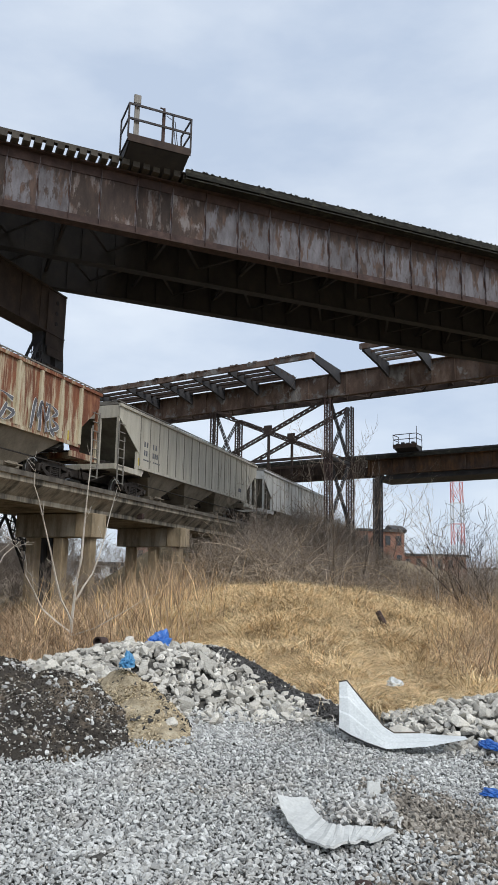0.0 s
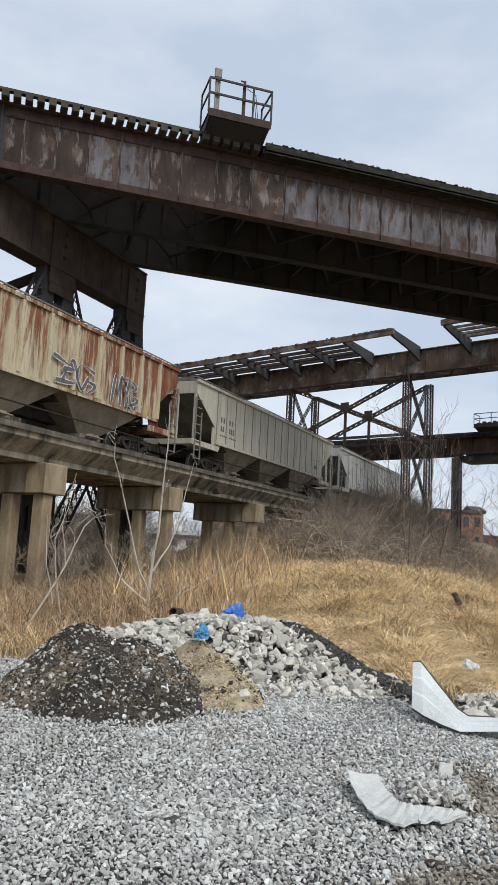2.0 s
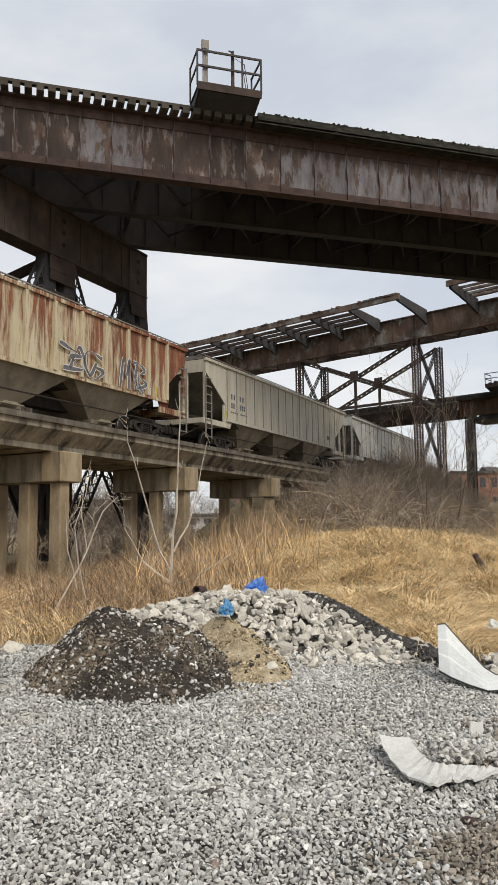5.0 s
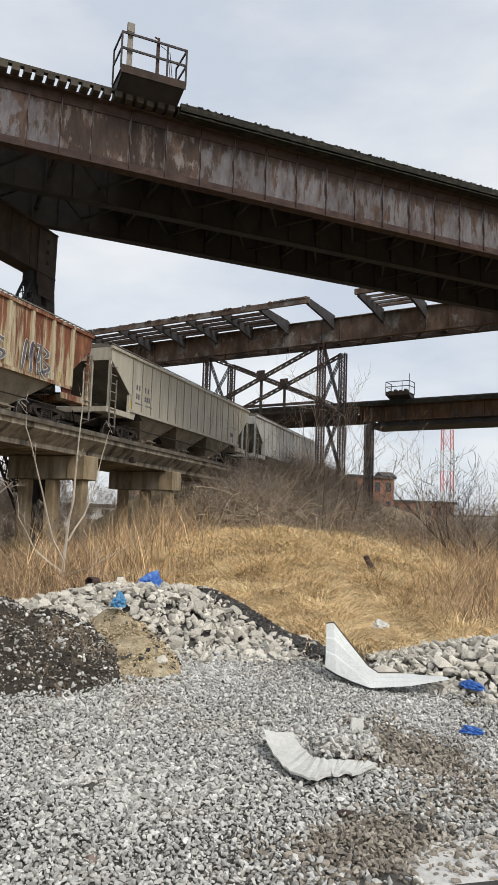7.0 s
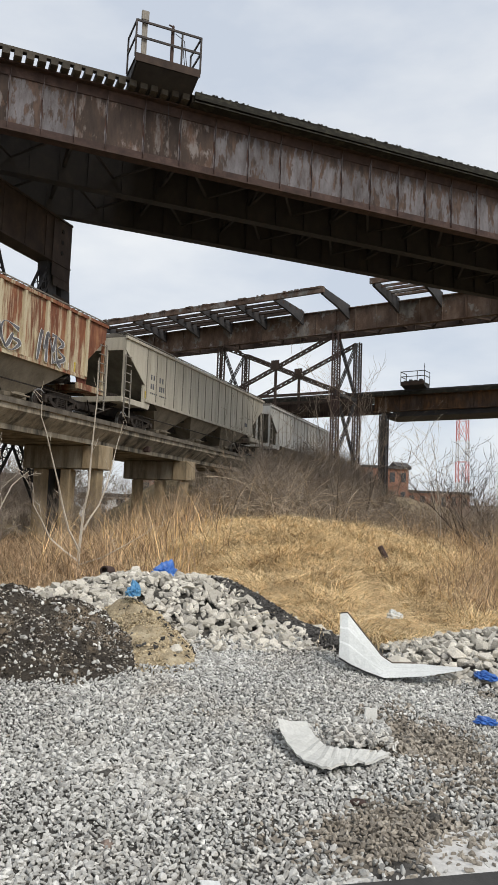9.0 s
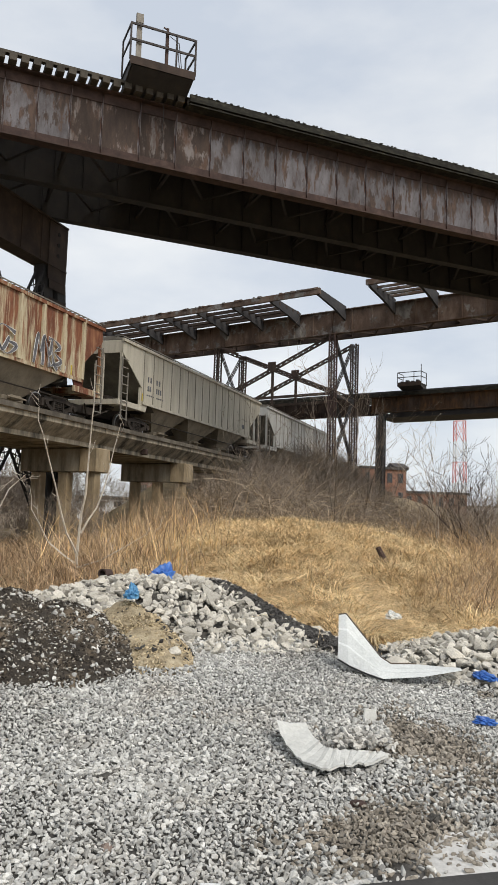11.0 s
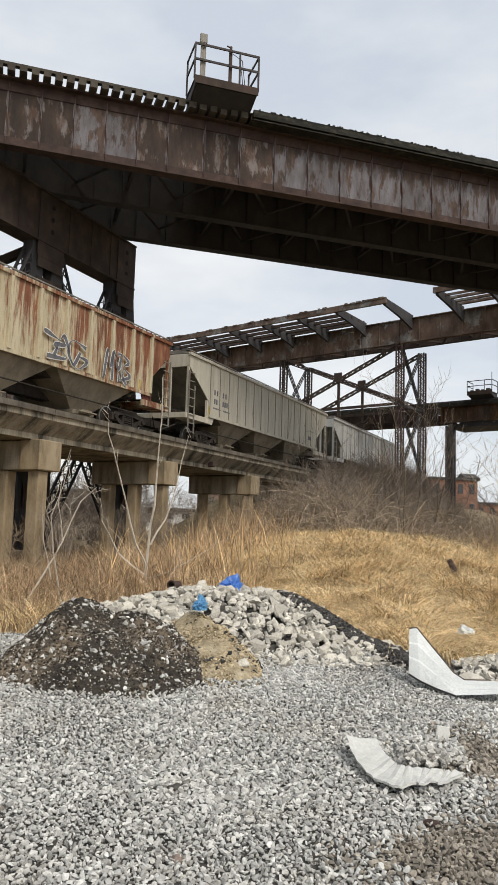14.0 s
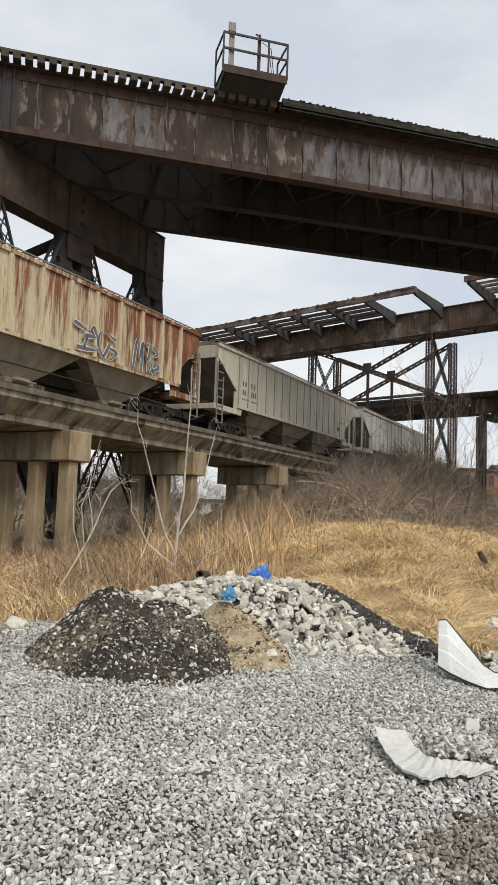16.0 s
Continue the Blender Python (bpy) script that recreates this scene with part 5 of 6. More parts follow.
# tan broken slab beside the gravel
def build_slab_block():
    bm = bmesh.new()
    box(bm, -0.54, 0.54, -0.22, 0.22, -0.08, 0.08, 0.03)
    bmesh.ops.subdivide_edges(bm, edges=bm.edges, cuts=7, use_grid_fill=True)
    for v in bm.verts:
        v.co += Vector((0.07, 0.06, 0.05)) * noise.noise(v.co * 4.0) + Vector((0.02, 0.02, 0.02)) * noise.noise(v.co * 11.0)
        v.co.z += 0.05 * noise.noise(v.co * 1.6)
        v.co.y *= 1 - 0.12 * (v.co.x > 0.4)
    ob = new("broken_slab", mesh_of("broken_slab", bm, m_tan_block))
    ob.matrix_world = pose(-3.95, 6.95, 0.23, 6, -5, 33)
    return tagged(ob, "broken tan sandstone slab lying at the gravel's edge", "stone slab")


m_tan_block = weather("tan_sandstone", [(0.3, (0.38, 0.28, 0.17)), (0.55, (0.55, 0.43, 0.28)), (0.75, (0.64, 0.53, 0.37))], 5.0, rough=1, bump=0.8, grain=45)
build_slab_block()

m_white = weather("white_sheet_metal", [(0.3, (0.56, 0.58, 0.57)), (0.6, (0.68, 0.70, 0.69)), (0.8, (0.74, 0.75, 0.74))], 2.5, (1, 1, 1), 0.4, 0, 0.05, 60, spec=0.5,
                  ramp2=[(0.4, (0.54, 0.54, 0.51)), (0.6, (0.62, 0.61, 0.58))], scale2=3.0, mix2=(0.6, 0.8))
m_plastic = weather("white_plastic", [(0.3, (0.50, 0.50, 0.47)), (0.6, (0.62, 0.62, 0.59)), (0.8, (0.68, 0.68, 0.65))], 4.0, rough=0.5, bump=0.08, grain=50)
m_blue = weather("blue_plastic", [(0.3, (0.02, 0.085, 0.34)), (0.6, (0.05, 0.18, 0.54)), (0.8, (0.16, 0.34, 0.68))], 6.0, rough=0.35, bump=0.2, grain=40, spec=0.5)
m_blue2 = weather("light_blue_plastic", [(0.3, (0.04, 0.16, 0.34)), (0.6, (0.10, 0.30, 0.50)), (0.8, (0.3, 0.5, 0.65))], 6.0, rough=0.35, bump=0.2, grain=40, spec=0.5)


def solid_strip(bm, low, high, thick):
    """A ribbon of quads between two rows of points, given thickness towards +y."""
    n = len(low)
    t = Vector((0.0, thick, 0.0))
    f = [[bm.verts.new(p) for p in low], [bm.verts.new(p) for p in high]]
    b = [[bm.verts.new(Vector(p) + t) for p in low], [bm.verts.new(Vector(p) + t) for p in high]]
    for i in range(n - 1):
        bm.faces.new((f[0][i], f[0][i + 1], f[1][i + 1], f[1][i]))
        bm.faces.new((b[0][i + 1], b[0][i], b[1][i], b[1][i + 1]))
        bm.faces.new((f[0][i], b[0][i], b[0][i + 1], f[0][i + 1]))
        bm.faces.new((f[1][i + 1], b[1][i + 1], b[1][i], f[1][i]))
    bm.faces.new((f[0][0], f[1][0], b[1][0], b[0][0]))
    bm.faces.new((f[0][-1], b[0][-1], b[1][-1], f[1][-1]))


m_brown_edge = weather("brown_edge_trim", [(0.3, (0.06, 0.045, 0.035)), (0.7, (0.14, 0.11, 0.085))], 6, rough=0.6)


def build_bent_sheet():
    """A folded sheet: an upright creased fin running down into a flat tail."""
    s = thing("bent_sheet", "white folded sheet metal panel standing bent in the rubble", "metal sheet")
    low = [(0.96, 7.86, 0.14), (1.06, 7.76, 0.095), (1.20, 7.66, 0.05), (1.37, 7.56, 0.012), (1.55, 7.58, 0.02), (1.78, 7.62, 0.03), (2.02, 7.74, 0.045), (2.25, 7.86, 0.06)]
    top = [(1.00, 8.16, 0.545), (1.075, 8.14, 0.56), (1.24, 7.98, 0.36), (1.40, 7.84, 0.17), (1.50, 7.80, 0.112), (1.78, 7.90, 0.10), (2.02, 7.95, 0.075), (2.25, 7.95, 0.068)]
    def nearer(p):
        k = 0.89
        return p[0] * k, p[1] * k, 1.6 - (1.6 - p[2]) * k
    low, top = [[nearer(p) for p in row] for row in (low, top)]
    bm = bmesh.new()
    rows = [low] + [[Vector(a).lerp(Vector(b), f) + Vector((0, dy, 0)) for a, b in zip(low, top)] for f, dy in ((0.34, -0.014), (0.38, 0.004), (0.66, -0.012), (0.70, 0.004))] + [top]
    for ra, rb in zip(rows, rows[1:]):
        solid_strip(bm, ra, rb, 0.006)
    part("panel", bm, m_white, s)
    bm = bmesh.new()
    for a, b in zip(top[:5], top[1:6]):
        bar(bm, Vector(a) + Vector((0, 0.004, 0.004)), Vector(b) + Vector((0, 0.004, 0.004)), 0.010, 0.010)
    part("rolled_edge", bm, m_brown_edge, s, "thin brown rolled edge")
    bm = bmesh.new()
    for a, b in zip(low[:3], low[1:4]):
        bar(bm, Vector(a) - Vector((0, 0.008, 0.004)), Vector(b) - Vector((0, 0.008, 0.004)), 0.010, 0.014)
    part("channel_edge", bm, m_steel, s)
    return s


build_bent_sheet()


def build_shell():
    """A cracked moulded shell half buried in gravel: a rising lip curving into a scalloped skirt."""
    s = thing("plastic_shell", "cracked white moulded plastic shell half buried in gravel", "plastic scrap")
    outer = [(0.223, 5.136, 0.235), (0.264, 4.964, 0.155), (0.322, 4.806, 0.125), (0.376, 4.702, 0.105), (0.458, 4.619, 0.105), (0.529, 4.609, 0.1), (0.624, 4.688, 0.105), (0.633, 4.661, 0.105), (0.741, 4.72, 0.105), (0.753, 4.692, 0.105), (0.921, 4.854, 0.115)]
    inner = [(0.44, 5.348, 0.175), (0.446, 5.275, 0.14), (0.487, 5.146, 0.125), (0.53, 4.994, 0.12), (0.563, 4.911, 0.12), (0.606, 4.897, 0.12), (0.659, 4.907, 0.12), (0.727, 4.898, 0.12), (0.794, 4.889, 0.12), (0.861, 4.88, 0.12), (0.924, 4.871, 0.12)]
    rnd = random.Random(6)

    def finer(row, rough):
        out = []
        for a, b in zip(row, row[1:]):
            for k in range(3):
                p = Vector(a).lerp(Vector(b), k / 3)
                out.append(p + Vector((rnd.gauss(0, rough), rnd.gauss(0, rough), rnd.gauss(0, rough))))
        return out + [Vector(row[-1])]

    outer, inner = finer(outer, 0.003), finer(inner, 0.006)
    mid = [a.lerp(b, 0.45) + Vector((0, 0, -0.012 + rnd.gauss(0, 0.003))) for a, b in zip(outer, inner)]
    bm = bmesh.new()
    solid_strip(bm, outer, mid, 0.005)
    solid_strip(bm, mid, inner, 0.005)
    part("shell", bm, m_plastic, s)
    bm = bmesh.new()
    solid_strip(bm, [(x + 0.003, y, z - 0.014) for x, y, z in outer], outer, 0.005)
    part("skirt", bm, m_plastic, s)
    return s


build_shell()
over = []
for i in range(420):
    x, y = RND.uniform(0.58, 1.0), RND.uniform(5.0, 5.5)
    over.append((x, y, 0.105 + RND.uniform(0, 0.05), RND.uniform(0.015, 0.028)))
stones("gravel_on_shell", over, m_stone, "gravel fallen over the plastic shell", "gravel", seed=12)
x, y = polar(9.4, 5.75)
bm = bmesh.new()
box(bm, -0.05, 0.05, -0.008, 0.008, -0.02, 0.09, 0.006)
for v in bm.verts:
    v.co.x += 0.02 * noise.noise(v.co * 12)
ob = new("plastic_shard", mesh_of("plastic_shard", bm, m_plastic))
ob.matrix_world = pose(x, y, surface_z(x, y) + 0.01, -20, 8, 10)
tagged(ob, "pale plastic shard sticking up from the gravel", "plastic scrap")


def build_bag(az, d, w, h, mat, label, seed, lift=0.0):
    """A crumpled plastic bag: a pinched, deeply folded skin."""
    x, y = polar(az, d)
    bm = bmesh.new()
    bmesh.ops.create_icosphere(bm, subdivisions=4, radius=1.0)
    for v in bm.verts:
        c = v.co.copy()
        k = 1 + 0.45 * noise.noise(c * 2.6 + Vector((seed, 0, 0))) + 0.25 * noise.noise(c * 7.0 + Vector((0, 0, seed))) + 0.28 * noise.ridged_multi_fractal(c * 1.9 + Vector((0, seed, 0)), 1.0, 2.0, 3, 1.0, 2.0) * 0.5
        v.co = Vector((c.x * w * k, c.y * w * 0.6 * k, max(-0.25, c.z) * h * k))
        if c.z > 0.75:
            v.co.z += h * 0.7 * (c.z - 0.75) * 2
            v.co.x += w * 0.25
    ob = new("plastic_bag", mesh_of("plastic_bag", bm, mat))
    ob.matrix_world = pose(x, y, surface_z(x, y) + 0.02 + lift, 0, 0, seed * 40)
    return tagged(ob, label, "plastic bag")


build_bag(-6.4, 9.5, 0.15, 0.12, m_blue, "crumpled bright blue plastic bag on the rubble crest", 1, 0.01)
build_bag(-8.65, 7.8, 0.10, 0.07, m_blue2, "torn light blue plastic bag caught between rocks", 2, 0.05)
build_bag(17.5, 7.3, 0.10, 0.035, m_blue, "flattened blue plastic bag among the rocks", 3, 0.04)
build_bag(17.6, 6.15, 0.075, 0.028, m_blue, "small scrap of blue plastic on the gravel", 4, 0.03)
build_bag(11.0, 9.5, 0.09, 0.05, m_white, "scrap of white plastic caught in the dead grass", 5, 0.22)

bm = bmesh.new()
n = 18
for i in range(n):
    a0, a1 = 2 * math.pi * i / n, 2 * math.pi * (i + 1) / n
    ring = [[bm.verts.new((xx, r * math.cos(a), r * math.sin(a))) for xx, r in ((0, 0.06), (0.2, 0.06), (0.2, 0.045), (0, 0.045))] for a in (a0, a1)]
    for k in range(4):
        bm.faces.new((ring[0][k], ring[0][(k + 1) % 4], ring[1][(k + 1) % 4], ring[1][k]))
bmesh.ops.remove_doubles(bm, verts=bm.verts, dist=0.0005)
ob = new("pipe_stub", mesh_of("pipe_stub", bm, m_girder_edge))
x, y = polar(-10.9, 9.7)
ob.matrix_world = pose(x, y, surface_z(x, y) + 0.10, 0, 5, 75)
tagged(ob, "short rusty iron pipe stub lying on the rubble crest", "pipe")

bm = bmesh.new()
tube(bm, (0, 0, 0), (-0.16, 0.08, 0.34), 0.075, 0.055, 10)
ob = new("log", mesh_of("log", bm, m_girder_edge))
x, y = polar(11.2, 15.2)
ob.location = (x - 0.2, y, ground_z(x, y) + 0.05)
tagged(ob, "short dark rotten log stub leaning in the grass", "log")

bm = bmesh.new()
box(bm, -0.045, 0.045, -0.035, 0.035, 0, 0.012, 0.004)
ob = new("white_carton", mesh_of("white_carton", bm, m_white))
x, y = polar(-1.9, 3.2)
ob.matrix_world = pose(x, y, 0.06, 20, 12, 25)
tagged(ob, "small flattened white carton on the gravel", "litter")

# pale dusty pavement edge
bm = bmesh.new()
vs = []
rr = random.Random(8)
edge = [(0.1 + 0.16 * i, min(4.0, 3.2 + 0.12 * i) + rr.uniform(-0.03, 0.03)) for i in range(16)]
a = [bm.verts.new((x, y, 0.02)) for x, y in edge]
b = [bm.verts.new((x, 0.9, 0.028)) for x, y in edge]
for i in range(15):
    bm.faces.new((a[i], b[i], b[i + 1], a[i + 1]))
m_dust = weather("dusty_concrete", [(0.3, (0.44, 0.43, 0.41)), (0.5, (0.60, 0.59, 0.57)), (0.7, (0.70, 0.69, 0.67))], 4.0, rough=0.9, bump=0.4, grain=40,
                 ramp2=[(0.4, (0.16, 0.15, 0.135)), (0.6, (0.28, 0.265, 0.24))], scale2=2.5, mix2=(0.55, 0.68))
tagged(new("pavement", mesh_of("pavement", bm, m_dust)), "pale dusty concrete pavement edge with crumbs of gravel", "pavement", kind="structure")


# window ledge of the parked vehicle the view is taken from
def build_car_door():
    d = thing("car_door", "dark grey door ledge of a parked car, window down", "car door", pose(0.0, 0.0, 0.0, 0, 0, 14.0))
    m_trim = weather("door_trim", [(0.4, (0.04, 0.038, 0.036)), (0.7, (0.055, 0.052, 0.05))], 20, rough=0.6, grain=120, bump=0.1)
    bm = bmesh.new()
    prism(bm, [(0.60, 0.62), (0.60, 1.22), (0.62, 1.265), (0.655, 1.272), (0.68, 1.25), (0.68, 0.62)], 0.02, 1.3)
    part("ledge", bm, m_trim, d)
    bm = bmesh.new()
    prism(bm, [(0.585, 0.62), (0.585, 1.225), (0.597, 1.225), (0.597, 0.62)], 0.02, 1.3)
    part("weatherstrip", bm, m_black, d, "black rubber weatherstrip")
    return d


build_car_door()

# ---- dead grass, weeds, brush ----
def in_clear(x, y):
    """Where gravel and heaps lie, no grass grows."""
    d, az = math.hypot(x, y), math.degrees(math.atan2(x, y))
    if d < 8.7:
        return True
    return max(dirt_h(x, y), tan_h(x, y), rubble_h(x, y), rubble2_h(x, y)) > 0.015


def blades(name, roots, material, label, category):
    """Bent ribbons in one mesh: roots are (x, y, z, length, width, lean_x, lean_y, droop)."""
    r = np.array(roots)
    n = len(r)
    rs = np.random.RandomState(len(r))
    base, ln, wd, lean, droop = r[:, :3], r[:, 3], r[:, 4], r[:, 5:7], r[:, 7]
    ang = rs.uniform(0, math.pi, n)
    side = np.stack([np.cos(ang), np.sin(ang), np.zeros(n)], 1) * (wd / 2)[:, None]
    rows = []
    for f in (0.0, 0.4, 0.75, 1.0):
        h = ln * (f - droop * f * f)
        out = lean * (ln * (f * 0.35 + f * f * 0.65))[:, None]
        c = base + np.stack([out[:, 0], out[:, 1], h], 1)
        w = (1 - 0.85 * f)
        rows.append((c - side * w, c + side * w))
    v = np.stack([p for row in rows for p in row], 1).reshape(-1, 3)
    k = np.arange(n)[:, None] * 8
    faces = np.concatenate([np.stack([k[:, 0] + 2 * i, k[:, 0] + 2 * i + 1, k[:, 0] + 2 * i + 3, k[:, 0] + 2 * i + 2], 1) for i in range(3)])
    me = bpy.data.meshes.new(name)
    me.from_pydata(v.tolist(), [], faces.tolist())
    me.materials.append(material)
    return tagged(new(name, me), label, category, kind="stuff")


m_straw = weather("dead_grass", [(0.34, (0.38, 0.26, 0.13)), (0.48, (0.73, 0.55, 0.31)), (0.62, (0.90, 0.73, 0.45))], 1.4, rough=0.9, bump=0.0, grain=8, vary=0.5, island=True)
m_weed = weather("dead_weeds", [(0.3, (0.20, 0.135, 0.082)), (0.5, (0.44, 0.305, 0.19)), (0.7, (0.68, 0.52, 0.34))], 1.1, rough=0.9, bump=0.0, grain=8, vary=0.7, island=True)
m_stems = weather("dry_stems", [(0.3, (0.15, 0.11, 0.075)), (0.5, (0.28, 0.21, 0.145)), (0.7, (0.45, 0.355, 0.25))], 0.5, rough=0.9, bump=0.0, grain=8, vary=0.75, island=True)
m_twig = weather("bare_twigs", [(0.3, (0.14, 0.112, 0.088)), (0.55, (0.27, 0.222, 0.18)), (0.8, (0.41, 0.35, 0.29))], 2.0, rough=0.9, bump=0.2, grain=30, vary=0.3)
m_pale_twig = weather("pale_bark", [(0.3, (0.46, 0.40, 0.33)), (0.55, (0.64, 0.575, 0.49)), (0.8, (0.74, 0.68, 0.59))], 5.0, rough=0.85, bump=0.2, grain=40)
m_dark_twig = weather("dark_bark", [(0.3, (0.05, 0.036, 0.03)), (0.6, (0.10, 0.075, 0.06)), (0.8, (0.16, 0.125, 0.10))], 3.0, rough=0.9, bump=0.2, grain=30)

GR = random.Random(77)
straw, weed = [], []


def tussock(out, x, y, n, rad, length, width, lx, ly, droop):
    """A mop of blades that arch out all round from one root and hang over."""
    for k in range(n):
        a, q = GR.uniform(0, 6.28), GR.random() ** 0.5
        px, py = x + rad * q * math.cos(a), y + rad * q * math.sin(a)
        if in_clear(px, py):
            continue
        push = GR.uniform(0.2, 1.2)
        out.append((px, py, ground_z(px, py) - 0.03, length * GR.uniform(0.6, 1.25), width * GR.uniform(0.7, 1.3),
                    push * math.cos(a) + lx + GR.gauss(0, 0.45), push * math.sin(a) + ly + GR.gauss(0, 0.35), droop * GR.uniform(0.7, 1.3)))


def golden(x, y):
    """How far the matted golden grass holds the ground here; above 0 it does."""
    d, az = math.hypot(x, y), math.degrees(math.atan2(x, y))
    g = rise(x, y) + 0.10 * noise.noise((x * 0.6, y * 0.6, 3.0)) + 0.35 * (1 - smooth(9.5, 13.0, d)) * smooth(-10, -4, az)
    return g - 0.16 - 0.3 * smooth(11.5, 17.0, az) * smooth(9.5, 12.5, d) - 0.25 * smooth(17.0, 20.5, y) - 0.35 * smooth(-4.0, -10.0, az)


# matted tussocks over the dome and the verge behind the rubble
for c in range(8600):
    az = GR.uniform(-13, 22)
    d = 8.9 * (25 / 8.9) ** GR.random()
    x, y = polar(az, d)
    if in_clear(x, y) or golden(x, y) < 0:
        continue
    w = 0.0105 * (1 + d / 30)
    lush = max(0.4, 0.95 + 1.1 * noise.noise((x * 1.3, y * 1.3, 8.0)))
    a = GR.uniform(0, 6.28)
    tussock(weed if GR.random() < 0.06 else straw, x, y, 20, 0.09 + 0.005 * d, 0.50 * lush, w, 0.75 * math.cos(a), 0.6 * math.sin(a) - 0.15, 0.80)
# upright weeds and reeds below the trestle, to the west, and on the shoulder of the bank
for c in range(2900):
    az = GR.uniform(-38, 23)
    d = 8.8 * (42 / 8.8) ** GR.random()
    x, y = polar(az, d)
    s, v = along(x, y)
    if v > 22 or golden(x, y) > -0.04:
        continue
    lx, ly = GR.uniform(-0.6, 0.6), GR.uniform(-0.9, 0.2)
    low = az < -18 and d < 11.5
    tall = 0.5 if low else 0.95 if d > 12 else 0.65
    for k in range(20):
        px, py = x + GR.gauss(0, 0.10 + 0.012 * d), y + GR.gauss(0, 0.10 + 0.012 * d)
        if in_clear(px, py):
            continue
        w = GR.uniform(0.007, 0.013) * (1 + d / 26)
        row = (px, py, ground_z(px, py) - 0.02, GR.uniform(0.3, tall), w, 0.8 * lx + GR.gauss(0, 0.5), 0.5 * ly + GR.gauss(0, 0.42), GR.uniform(0.15, 0.8))
        (straw if low and k % 3 else weed).append(row)
# big leaning tufts at the west edge
gold = []
for c in range(60):
    az, d = GR.uniform(-38, -27.0), GR.uniform(9.3, 14.0)
    x, y = polar(az, d)
    for k in range(60):
        px, py = x + GR.gauss(0, 0.16), y + GR.gauss(0, 0.16)
        gold.append((px, py, ground_z(px, py), GR.uniform(0.7, 1.45), GR.uniform(0.012, 0.02), GR.gauss(0.12, 0.85), GR.gauss(-0.12, 0.7), GR.uniform(0.4, 0.95)))
# reeds between the trestle columns
for c in range(150):
    s, v = GR.uniform(25.0, 33), GR.uniform(11.0, 14.4)
    x, y = s * SU - v * CU, s * CU + v * SU
    for k in range(16):
        px, py = x + GR.gauss(0, 0.2), y + GR.gauss(0, 0.2)
        weed.append((px, py, ground_z(px, py), GR.uniform(0.9, 2.4), 0.014, GR.gauss(0, 0.16), GR.gauss(0, 0.16), GR.uniform(0.0, 0.25)))
# tan reeds in front of the trestle
for c in range(110):
    az, d = GR.uniform(-16, -2.0), GR.uniform(12.0, 20.0)
    x, y = polar(az, d)
    tall = GR.uniform(0.6, 1.7)
    for k in range(11):
        px, py = x + GR.gauss(0, 0.2), y + GR.gauss(0, 0.2)
        (gold if k % 3 == 0 else weed).append((px, py, ground_z(px, py), tall * GR.uniform(0.5, 1.1), GR.uniform(0.012, 0.020), GR.gauss(0, 0.34), GR.gauss(0, 0.34), GR.uniform(0.05, 0.55)))
# tan weeds along the crest of the rise and down its east shoulder
for c in range(1300):
    az, d = GR.uniform(-5, 22), GR.uniform(11.0, 25.0)
    x, y = polar(az, d)
    if in_clear(x, y) or golden(x, y) > 0.02:
        continue
    tall = GR.uniform(0.5, 1.3) * (0.7 + 0.3 * smooth(13, 20, d))
    for k in range(10):
        px, py = x + GR.gauss(0, 0.22), y + GR.gauss(0, 0.22)
        (gold if k % 4 == 0 else weed).append((px, py, ground_z(px, py) - 0.02, tall * GR.uniform(0.6, 1.3), GR.uniform(0.010, 0.016), GR.gauss(0, 0.4), GR.gauss(0, 0.4), GR.uniform(0.1, 0.6)))
# dry stems tangled through the brush on the bank
stems = []
for c in range(950):
    s, v = GR.uniform(25, 60), GR.uniform(3.0, 13.6)
    if math.degrees(math.atan2(s * SU - v * CU, s * CU + v * SU)) < -4 or s < 24.5:
        continue
    x, y = s * SU - v * CU, s * CU + v * SU
    for k in range(11):
        px, py = x + GR.gauss(0, 0.35), y + GR.gauss(0, 0.35)
        stems.append((px, py, ground_z(px, py), GR.uniform(0.5, 1.5), GR.uniform(0.011, 0.020), GR.gauss(0, 0.45), GR.gauss(0, 0.45), GR.uniform(0.05, 0.5)))
# long arching canes
for c in range(260):
    s, v = GR.uniform(25, 50), GR.uniform(3.0, 13.0)
    if math.degrees(math.atan2(s * SU - v * CU, s * CU + v * SU)) < -4 or s < 24.5:
        continue
    px, py = s * SU - v * CU, s * CU + v * SU
    a = GR.uniform(0, 6.28)
    stems.append((px, py, ground_z(px, py), GR.uniform(1.3, 2.4), GR.uniform(0.012, 0.020), 0.8 * math.cos(a), 0.8 * math.sin(a), GR.uniform(0.35, 0.7)))
blades("brush_stems", stems, m_stems, "tan and grey dead stems tangled on the railway bank", "brush")
blades("dead_grass", straw, m_straw, "matted straw-coloured dead grass covering the rise", "grass")
m_gold = weather("golden_grass", [(0.3, (0.44, 0.28, 0.13)), (0.5, (0.74, 0.50, 0.25)), (0.68, (0.90, 0.70, 0.42))], 1.3, rough=0.9, bump=0.0, grain=8, vary=0.4, island=True)
blades("golden_grass", gold, m_gold, "tall arching golden dead grass tufts at the gravel's edge", "grass")
blades("dead_weeds", weed, m_weed, "tall rusty-brown dead weeds below the trestle", "weeds")


